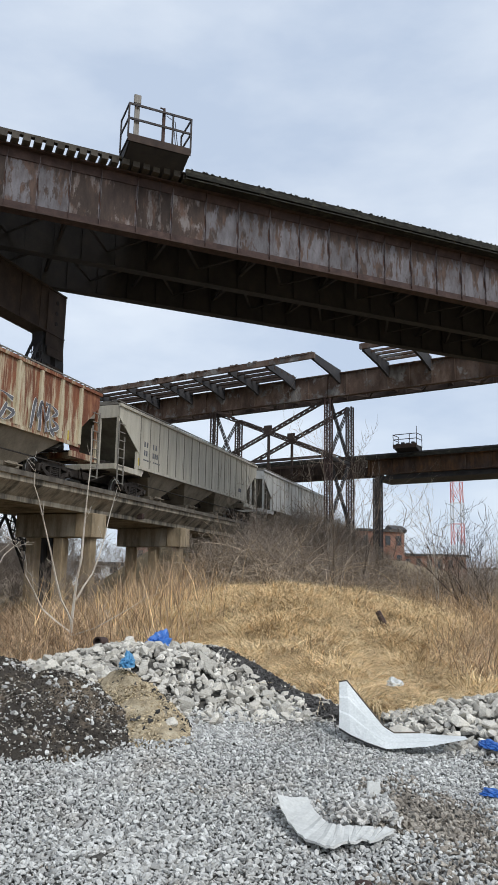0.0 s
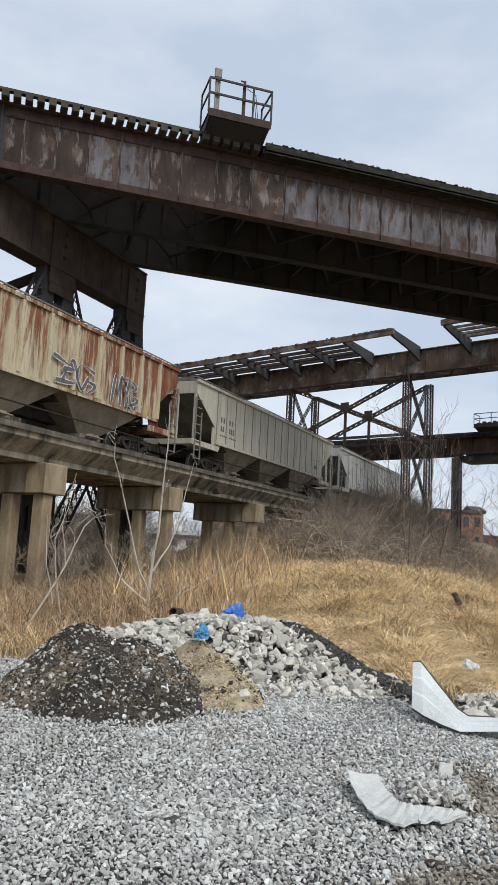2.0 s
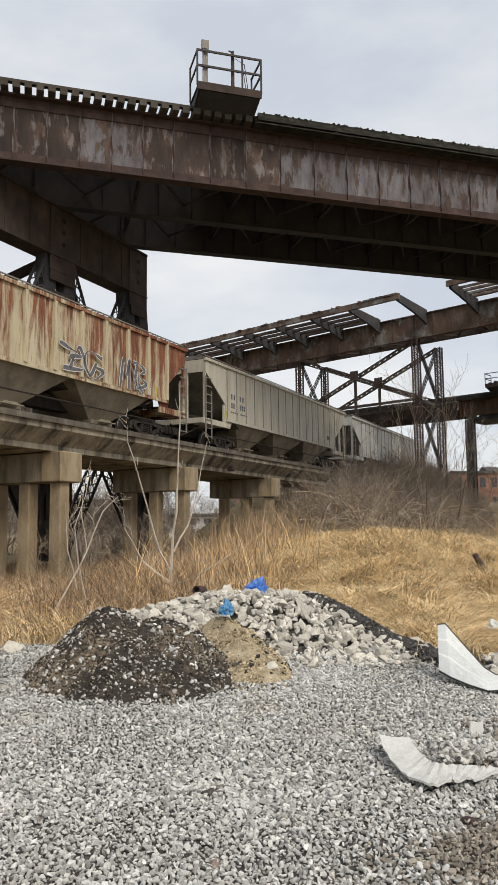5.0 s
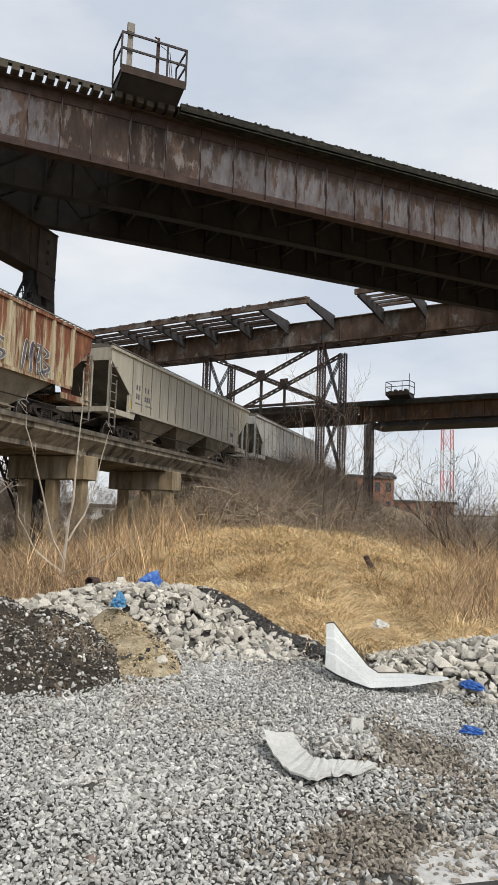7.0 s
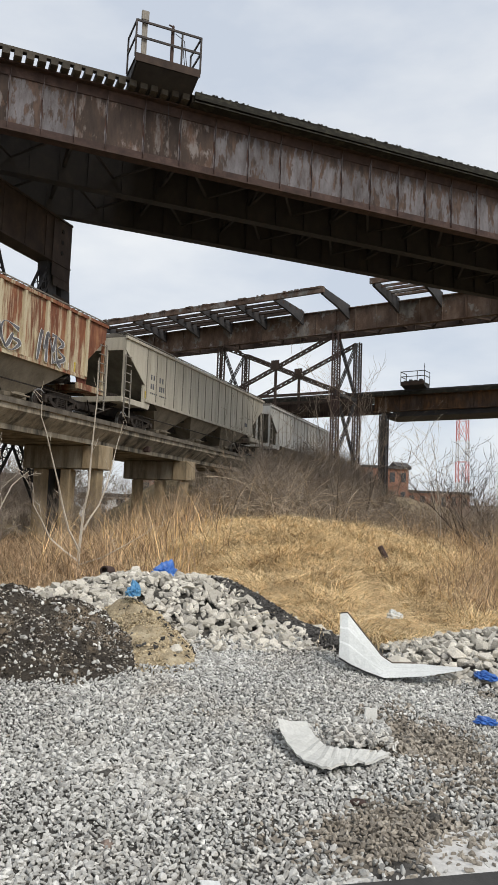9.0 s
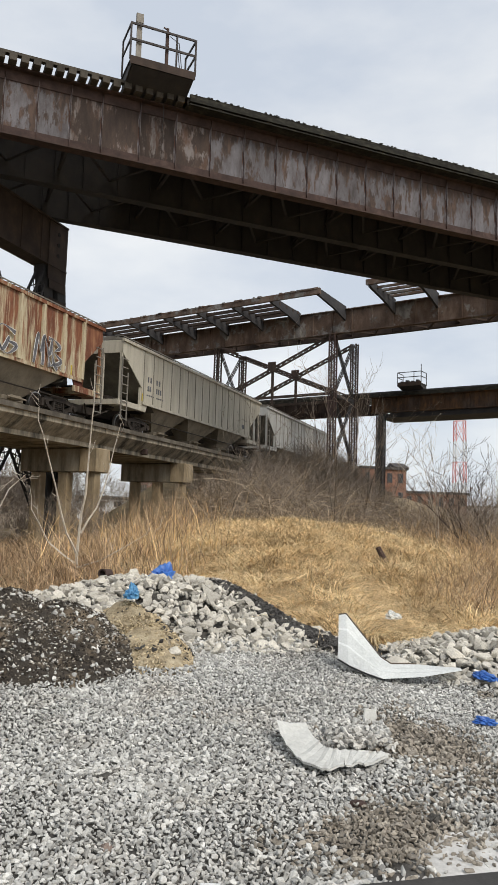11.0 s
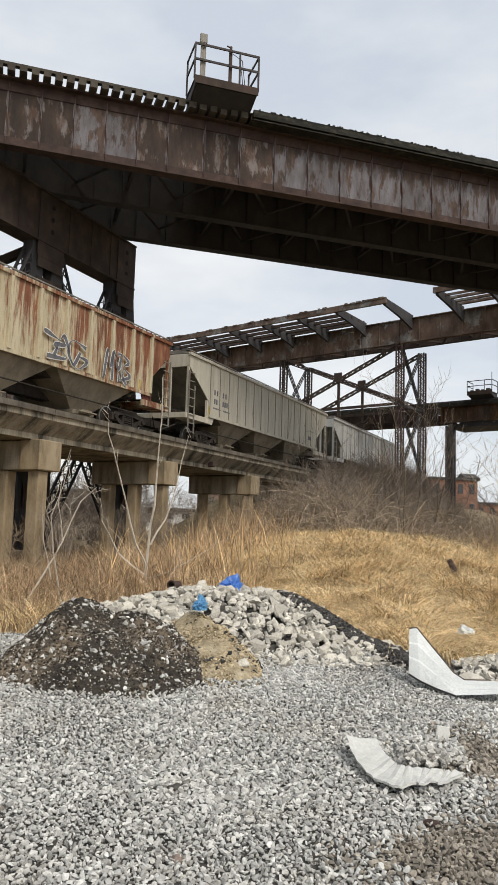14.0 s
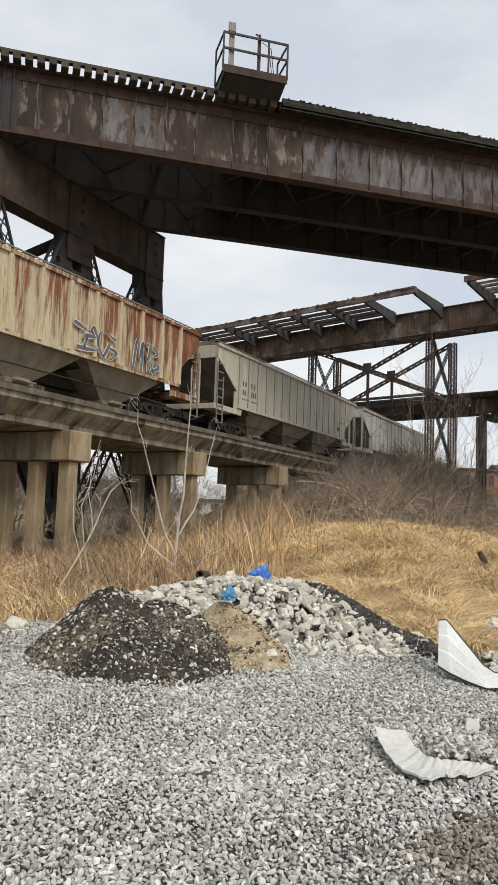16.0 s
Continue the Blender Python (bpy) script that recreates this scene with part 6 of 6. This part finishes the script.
class Twigs:
    """Collects thin three-sided branches in one mesh."""

    def __init__(self):
        self.v, self.f = [], []

    def seg(self, a, b, r0, r1):
        d = (b - a).normalized()
        s = d.orthogonal().normalized()
        t = d.cross(s)
        k = len(self.v)
        for p, r in ((a, r0), (b, r1)):
            for i in range(3):
                ang = 2.0944 * i
                self.v.append(tuple(p + (s * math.cos(ang) + t * math.sin(ang)) * r))
        for i in range(3):
            j = (i + 1) % 3
            self.f.append((k + i, k + j, k + 3 + j, k + 3 + i))

    def grow(self, rnd, p, d, length, r, level, kink, fork, up):
        n = 4 if level > 0 else 3
        for i in range(n):
            d = (d + Vector((rnd.gauss(0, kink), rnd.gauss(0, kink), rnd.gauss(0, kink) + up))).normalized()
            q = p + d * (length / n)
            r2 = r * (0.82 if i < n - 1 else 0.6)
            self.seg(p, q, r, r2)
            p, r = q, r2
            if level > 0 and i > 0:
                for _ in range(fork):
                    if rnd.random() < 0.8:
                        e = (d + Vector((rnd.gauss(0, 0.75), rnd.gauss(0, 0.75), rnd.gauss(0.15, 0.4)))).normalized()
                        self.grow(rnd, p, e, length * rnd.uniform(0.4, 0.7), max(r * 0.66, 0.0055), level - 1, kink, fork, up)

    def mesh(self, name, material):
        me = bpy.data.meshes.new(name)
        me.from_pydata(self.v, [], self.f)
        me.materials.append(material)
        return me


def shrub_mesh(seed, height, stems, material, level=2, fork=2, spread=0.5, r=0.03):
    rnd = random.Random(seed)
    tw = Twigs()
    for i in range(stems):
        a = rnd.uniform(0, 6.28)
        d = Vector((math.cos(a) * spread * rnd.uniform(0.2, 1), math.sin(a) * spread * rnd.uniform(0.2, 1), 1)).normalized()
        tw.grow(rnd, Vector((rnd.gauss(0, 0.12), rnd.gauss(0, 0.12), -0.05)), d, height * rnd.uniform(0.6, 1.0), r, level, 0.14, fork, 0.03)
    return tw.mesh("bare_shrub", material)


# long pale canes arching out of the brush
canes = Twigs()
CR = random.Random(41)
for c in range(300):
    az, d = CR.triangular(-5.0, 15.0, 3.0), CR.uniform(19.5, 30.0)
    x, y = polar(az, d)
    a = CR.uniform(0, 6.28)
    p = Vector((x, y, ground_z(x, y) - 0.05))
    d0 = Vector((0.35 * math.cos(a), 0.35 * math.sin(a), 1)).normalized()
    bend = Vector((0.22 * math.cos(a), 0.22 * math.sin(a), -0.18)) * CR.uniform(0.2, 1.5)
    n, length, r = 9, CR.uniform(1.6, 3.6) * (1 - 0.03 * max(0, az - 4)), CR.uniform(0.008, 0.014)
    for i in range(n):
        q = p + d0 * (length / n)
        canes.seg(p, q, r, r * 0.88)
        if i > 3 and CR.random() < 0.4:
            e = (d0 + Vector((CR.gauss(0, 0.7), CR.gauss(0, 0.7), CR.gauss(0.2, 0.4)))).normalized()
            canes.grow(CR, q, e, CR.uniform(0.3, 0.8), r * 0.6, 0, 0.2, 0, 0.0)
        p, r = q, r * 0.88
        d0 = (d0 + bend + Vector((CR.gauss(0, 0.10), CR.gauss(0, 0.10), CR.gauss(0, 0.06)))).normalized()
m_cane = weather("tan_canes", [(0.3, (0.20, 0.155, 0.11)), (0.55, (0.36, 0.29, 0.215)), (0.8, (0.52, 0.44, 0.34))], 1.0, rough=0.85, bump=0.0, grain=20, vary=0.5, island=True)
tagged(new("bramble_canes", canes.mesh("bramble_canes", m_cane)), "tan leafless bramble canes arching from the railway bank", "brambles", kind="stuff")

m_weed_twig = weather("brown_stems", [(0.3, (0.17, 0.125, 0.08)), (0.55, (0.31, 0.235, 0.16)), (0.8, (0.44, 0.35, 0.25))], 2.0, rough=0.9, bump=0.1, grain=30, vary=0.3)
SHRUBS = [shrub_mesh(100 + k, 2.0, 11, m_twig, 2, 2, 0.8, 0.02) for k in range(5)] + [shrub_mesh(140 + k, 1.6, 8, m_weed_twig, 2, 2, 0.6, 0.017) for k in range(3)]


def put_shrub(x, y, k, scale, rnd, label, group):
    ob = new("bare_shrub", SHRUBS[k])
    ob.matrix_world = Matrix.Translation((x, y, ground_z(x, y))) @ Matrix.Rotation(rnd.uniform(0, 6.28), 4, "Z") @ Matrix.Diagonal((scale, scale, scale * rnd.uniform(0.85, 1.15), 1))
    tagged(ob, label, "shrub", group)


BR = random.Random(51)
# thicket on the railway bank
for i in range(400):
    s, v = BR.uniform(24, 60), BR.uniform(3.0, 13.8)
    hgt = smooth(5.0, 11.0, v)
    if math.degrees(math.atan2(s * SU - v * CU, s * CU + v * SU)) < -3.5 or s < 25 or BR.random() > 0.35 + 0.75 * hgt:
        continue
    x, y = s * SU - v * CU, s * CU + v * SU
    put_shrub(x, y, BR.randrange(8), BR.uniform(0.75, 1.2) * (0.75 + 0.25 * hgt) * (1 - 0.22 * smooth(36, 48, s)), BR, "leafless grey-brown shrub on the railway bank", "shrubs on the bank")
for i in range(20):
    az, d = BR.uniform(11, 21), BR.uniform(19, 34)
    x, y = polar(az, d)
    put_shrub(x, y, BR.randrange(8), BR.uniform(0.6, 1.0), BR, "leafless tangled shrub on the grassy rise", "shrubs on the rise")
# scrub under and behind the trestle
for i in range(9):
    s, v = BR.uniform(14, 30), BR.uniform(11.5, 14.3)
    put_shrub(s * SU - v * CU, s * CU + v * SU, BR.randrange(8), BR.uniform(0.55, 0.9), BR, "leafless shrub in front of the trestle columns", "shrubs by the trestle")
verts, faces, base = [], [], 0
for i in range(120):
    s, v = BR.uniform(8, 58), BR.uniform(21.5, 44)
    x, y, size = s * SU - v * CU, s * CU + v * SU, BR.uniform(1.2, 2.1)
    me = SHRUBS[BR.randrange(8)]
    co = np.empty(len(me.vertices) * 3, np.float32)
    me.vertices.foreach_get("co", co)
    ix = np.empty(len(me.loops), np.int32)
    me.loops.foreach_get("vertex_index", ix)
    a = BR.uniform(0, 6.28)
    turn = np.array(((math.cos(a), -math.sin(a), 0), (math.sin(a), math.cos(a), 0), (0, 0, 1)))
    verts.append(co.reshape(-1, 3) @ turn.T * size + (x, y, ground_z(x, y)))
    faces.append(ix.reshape(-1, 4) + base)
    base += len(me.vertices)
me = bpy.data.meshes.new("scrub")
me.from_pydata(np.concatenate(verts).tolist(), [], np.concatenate(faces).tolist())
me.materials.append(m_twig)
tagged(new("scrub", me), "leafless grey-brown scrub growing behind the trestle", "scrub", kind="stuff")


def sapling(az, d, height, material, seed, label, lean=(0, 0), level=2, fork=1, r=0.03, kink=0.06, stems=1, spread=0.3):
    rnd = random.Random(seed)
    x, y = polar(az, d)
    t = thing("sapling", label, "tree", Matrix.Translation((x, y, ground_z(x, y) - 0.05)))
    trunk, crown = Twigs(), Twigs()
    for k in range(stems):
        p = Vector((0, 0, 0))
        a = rnd.uniform(0, 6.28)
        dr = Vector((lean[0] + (spread * math.cos(a) if stems > 1 else 0), lean[1] + (spread * math.sin(a) if stems > 1 else 0), 1)).normalized()
        n, rad = 9, r
        for i in range(n):
            dr = (dr + Vector((rnd.gauss(0, kink), rnd.gauss(0, kink), 0.05))).normalized()
            q = p + dr * (height / n)
            trunk.seg(p, q, rad, rad * 0.86)
            p, rad = q, rad * 0.86
            if i >= 2:
                for _ in range(fork + (rnd.random() < 0.5)):
                    e = (dr * 0.9 + Vector((rnd.gauss(0, 0.6), rnd.gauss(0, 0.6), 0.25))).normalized()
                    crown.grow(rnd, p, e, height * rnd.uniform(0.18, 0.38), rad * 0.6, level - 1, 0.12, fork, 0.06)
    a = new("trunk", trunk.mesh("trunk", material))
    a.parent = t
    b = new("crown", crown.mesh("crown", material))
    b.parent = t
    return t


def forked_sapling(az, d, limbs, material, label):
    """A small tree given by its limbs: each a list of (sideways, away, up) joints and a thickness."""
    x, y = polar(az, d)
    t = thing("sapling", label, "tree", Matrix.Translation((x, y, ground_z(x, y) - 0.05)) @ pose(0, 0, 0, 0, 0, -az))
    rnd = random.Random(int(d * 10))
    for pts, r in limbs:
        tw = Twigs()
        n = len(pts) - 1
        for i in range(n):
            r0, r1 = r * (1 - 0.8 * i / n), r * (1 - 0.8 * (i + 1) / n)
            a, b = Vector(pts[i]), Vector(pts[i + 1])
            m = a.lerp(b, 0.5) + Vector((rnd.gauss(0, 0.02), rnd.gauss(0, 0.03), 0))
            tw.seg(a, m, r0, (r0 + r1) / 2)
            tw.seg(m, b, (r0 + r1) / 2, r1)
            if i > 0:
                e = (b - a).normalized() + Vector((rnd.gauss(0, 0.6), rnd.gauss(0, 0.6), 0.1))
                tw.grow(rnd, m, e.normalized(), rnd.uniform(0.25, 0.5), r1 * 0.5, 1, 0.12, 1, 0.04)
        ob = new("limb", tw.mesh("limb", material))
        ob.parent = t
    return t


forked_sapling(-12.8, 13.5, [
    ([(0, 0, 0), (0.02, 0, 0.9), (0.10, 0, 1.6), (0.13, 0.05, 2.6), (0.14, 0.05, 3.95)], 0.034),
    ([(0.01, 0, 0.5), (-0.2, -0.1, 0.9), (-0.42, -0.2, 1.7), (-0.68, -0.3, 2.6), (-0.78, -0.3, 3.05)], 0.026),
    ([(0.05, 0, 0.9), (0.3, 0.1, 1.35), (0.48, 0.1, 2.0), (0.66, 0.1, 2.9)], 0.023),
    ([(0.0, 0, 0.3), (0.4, -0.2, 0.45), (0.9, -0.3, 0.75), (1.25, -0.4, 1.05)], 0.018),
    ([(0.0, 0, 0.35), (-0.5, -0.2, 0.75), (-0.8, -0.3, 1.3), (-0.85, -0.3, 1.7)], 0.018)], m_pale_twig, "pale leafless sapling with forked limbs before the trestle")
forked_sapling(-20.2, 12.5, [
    ([(-0.35, 0, 0), (0.0, 0, 0.6), (0.25, 0, 1.1), (0.5, 0, 1.75), (0.75, 0, 2.0)], 0.022),
    ([(0.3, 0, 0.0), (0.12, 0, 0.9), (0.05, 0, 1.5), (0.3, 0, 2.5)], 0.018),
    ([(0.1, 0, 0.5), (-0.05, 0, 1.1), (-0.1, 0, 1.9)], 0.014),
    ([(0.25, 0, 1.1), (0.15, 0, 1.7), (0.3, 0, 2.6)], 0.012)], m_pale_twig, "thin pale leafless sapling by the trestle")
sapling(6.7, 25.0, 4.9, m_twig, 5, "slender leafless tree with fine twigs on the rise", level=3, fork=1, r=0.034, kink=0.07, stems=3, spread=0.22)
sapling(8.2, 31.0, 4.8, m_twig, 6, "leafless bushy tree on the railway bank", level=3, fork=1, r=0.045, kink=0.1, stems=4, spread=0.5)
sapling(2.0, 31.0, 4.4, m_twig, 7, "leafless bushy tree on the railway bank", level=3, fork=1, r=0.045, kink=0.1, stems=4, spread=0.55)
sapling(14.2, 22.0, 3.0, m_pale_twig, 8, "thin pale leafless sapling on the rise", level=2, fork=1, r=0.018, stems=2, spread=0.12)
sapling(17.0, 21.0, 2.7, m_dark_twig, 9, "dark leafless bush with arching branches", level=3, fork=1, r=0.024, kink=0.12, stems=6, spread=0.8)
sapling(18.8, 23.0, 2.7, m_dark_twig, 10, "dark leafless bush with arching branches", level=3, fork=1, r=0.024, kink=0.12, stems=6, spread=0.8)
sapling(15.6, 24.5, 3.0, m_twig, 12, "leafless bush with arching branches", level=2, fork=1, r=0.02, kink=0.12, stems=5, spread=0.8)


# ---- distance ----
m_brick = weather("far_brick", [(0.3, (0.20, 0.10, 0.07)), (0.6, (0.30, 0.16, 0.115)), (0.8, (0.36, 0.21, 0.16))], 0.6, rough=0.95, grain=6)
m_cream_wall = weather("far_cream_wall", [(0.3, (0.50, 0.44, 0.35)), (0.7, (0.62, 0.56, 0.46))], 0.3, rough=0.95, grain=4)
m_white_wall = weather("far_white_wall", [(0.3, (0.58, 0.58, 0.58)), (0.7, (0.72, 0.72, 0.72))], 0.3, rough=0.9, grain=4)
m_pane = weather("far_pane", [(0.4, (0.03, 0.033, 0.038)), (0.7, (0.06, 0.065, 0.07))], 1.0, rough=0.15, spec=0.6)
m_slate = weather("far_roof", [(0.4, (0.06, 0.058, 0.058)), (0.7, (0.11, 0.105, 0.10))], 0.5, rough=0.9, grain=3)


def building(az, d, w, depth, h, material, label, floors, cols, turn=0.0, pediment=False, z0=0.0):
    x, y = polar(az, d)
    b = thing("building", label, "building", pose(x, y, z0, 0, 0, -az + turn), group="distant buildings")
    bm = bmesh.new()
    box(bm, -w / 2, w / 2, 0, depth, 0, h)
    part("wall", bm, material, b)
    bm = bmesh.new()
    box(bm, -w / 2 - 0.4, w / 2 + 0.4, -0.4, depth + 0.4, h, h + 0.5)
    if pediment:
        prism(bm, [(-0.5, h + 0.5), (depth * 0.3, h + 0.5), (depth * 0.15, h + 1.5)], w / 2 - 2.6, w / 2 + 0.4)
    part("roof", bm, m_slate, b)
    for nx, (fw, place_at) in enumerate(((w, lambda u, z: Matrix.Translation((u, -0.06, z))), (depth, lambda u, z: Matrix.Translation((w / 2 + 0.06, u + depth / 2, z)) @ pose(0, 0, 0, 0, 0, 90)))):
        sash = bmesh.new()
        ww, hh = min(1.2, fw / cols * 0.45), min(1.9, h / floors * 0.55)
        box(sash, -ww / 2, ww / 2, -0.03, 0.04, -hh / 2, hh / 2)
        me = mesh_of("window", sash, m_pane)
        for i in range(cols):
            for j in range(floors):
                place("window", me, b, place_at(-fw / 2 + fw * (i + 0.5) / cols, h * (j + 0.55) / floors))
    return b


building(10.2, 150, 9.5, 14, 11.2, m_brick, "red brick building with a dark cornice beyond the bank", 3, 4, 25, True)
building(14.0, 165, 14, 12, 7.0, m_brick, "low row of brick houses beyond the bank", 2, 6, 20)
building(-7.6, 120, 4.5, 8, 6.2, m_brick, "narrow brick house seen under the trestle", 2, 2)
building(-6.0, 125, 5.5, 8, 6.5, m_brick, "brick house seen under the trestle", 2, 2)
building(-3.2, 115, 5, 8, 2.4, m_white_wall, "low white building seen under the trestle", 1, 3)
building(-10.6, 110, 9, 8, 3.0, m_white_wall, "pale flat-roofed building seen under the trestle", 2, 4)
building(-17.0, 130, 12, 10, 6.0, m_cream_wall, "cream building seen behind the trestle", 2, 5)
building(-26.0, 130, 14, 10, 7.0, m_cream_wall, "cream building seen behind the trestle", 2, 5)
building(19.5, 260, 30, 12, 6.0, m_white_wall, "long white building in the distance", 1, 8)


def build_mast():
    x, y = polar(15.7, 260)
    t = thing("radio_mast", "red and white lattice radio mast in the distance", "radio mast", Matrix.Translation((x, y, 0)))
    # red paled in the paint itself to give the haze of distance
    m_red = weather("mast_red_hazed", [(0.4, (0.62, 0.24, 0.22)), (0.7, (0.70, 0.32, 0.29))], 0.5, grain=4)
    for k in range(6):
        bm = bmesh.new()
        za, zb = k * 7.0, (k + 1) * 7.0
        wa, wb = 1.9 - 0.06 * k, 1.9 - 0.06 * (k + 1)
        for i, j in ((-1, -1), (1, -1), (1, 1), (-1, 1)):
            bar(bm, (i * wa, j * wa, za), (i * wb, j * wb, zb), 0.24)
        for i, j, p, q in ((-1, -1, 1, -1), (1, -1, 1, 1), (1, 1, -1, 1), (-1, 1, -1, -1)):
            bar(bm, (i * wa, j * wa, za), (p * wb, q * wb, zb), 0.12)
            bar(bm, (p * wa, q * wa, za), (i * wb, j * wb, zb), 0.12)
            bar(bm, (i * wb, j * wb, zb), (p * wb, q * wb, zb), 0.12)
        part("mast_section", bm, m_red if k % 2 == 0 else m_white_wall, t)


build_mast()
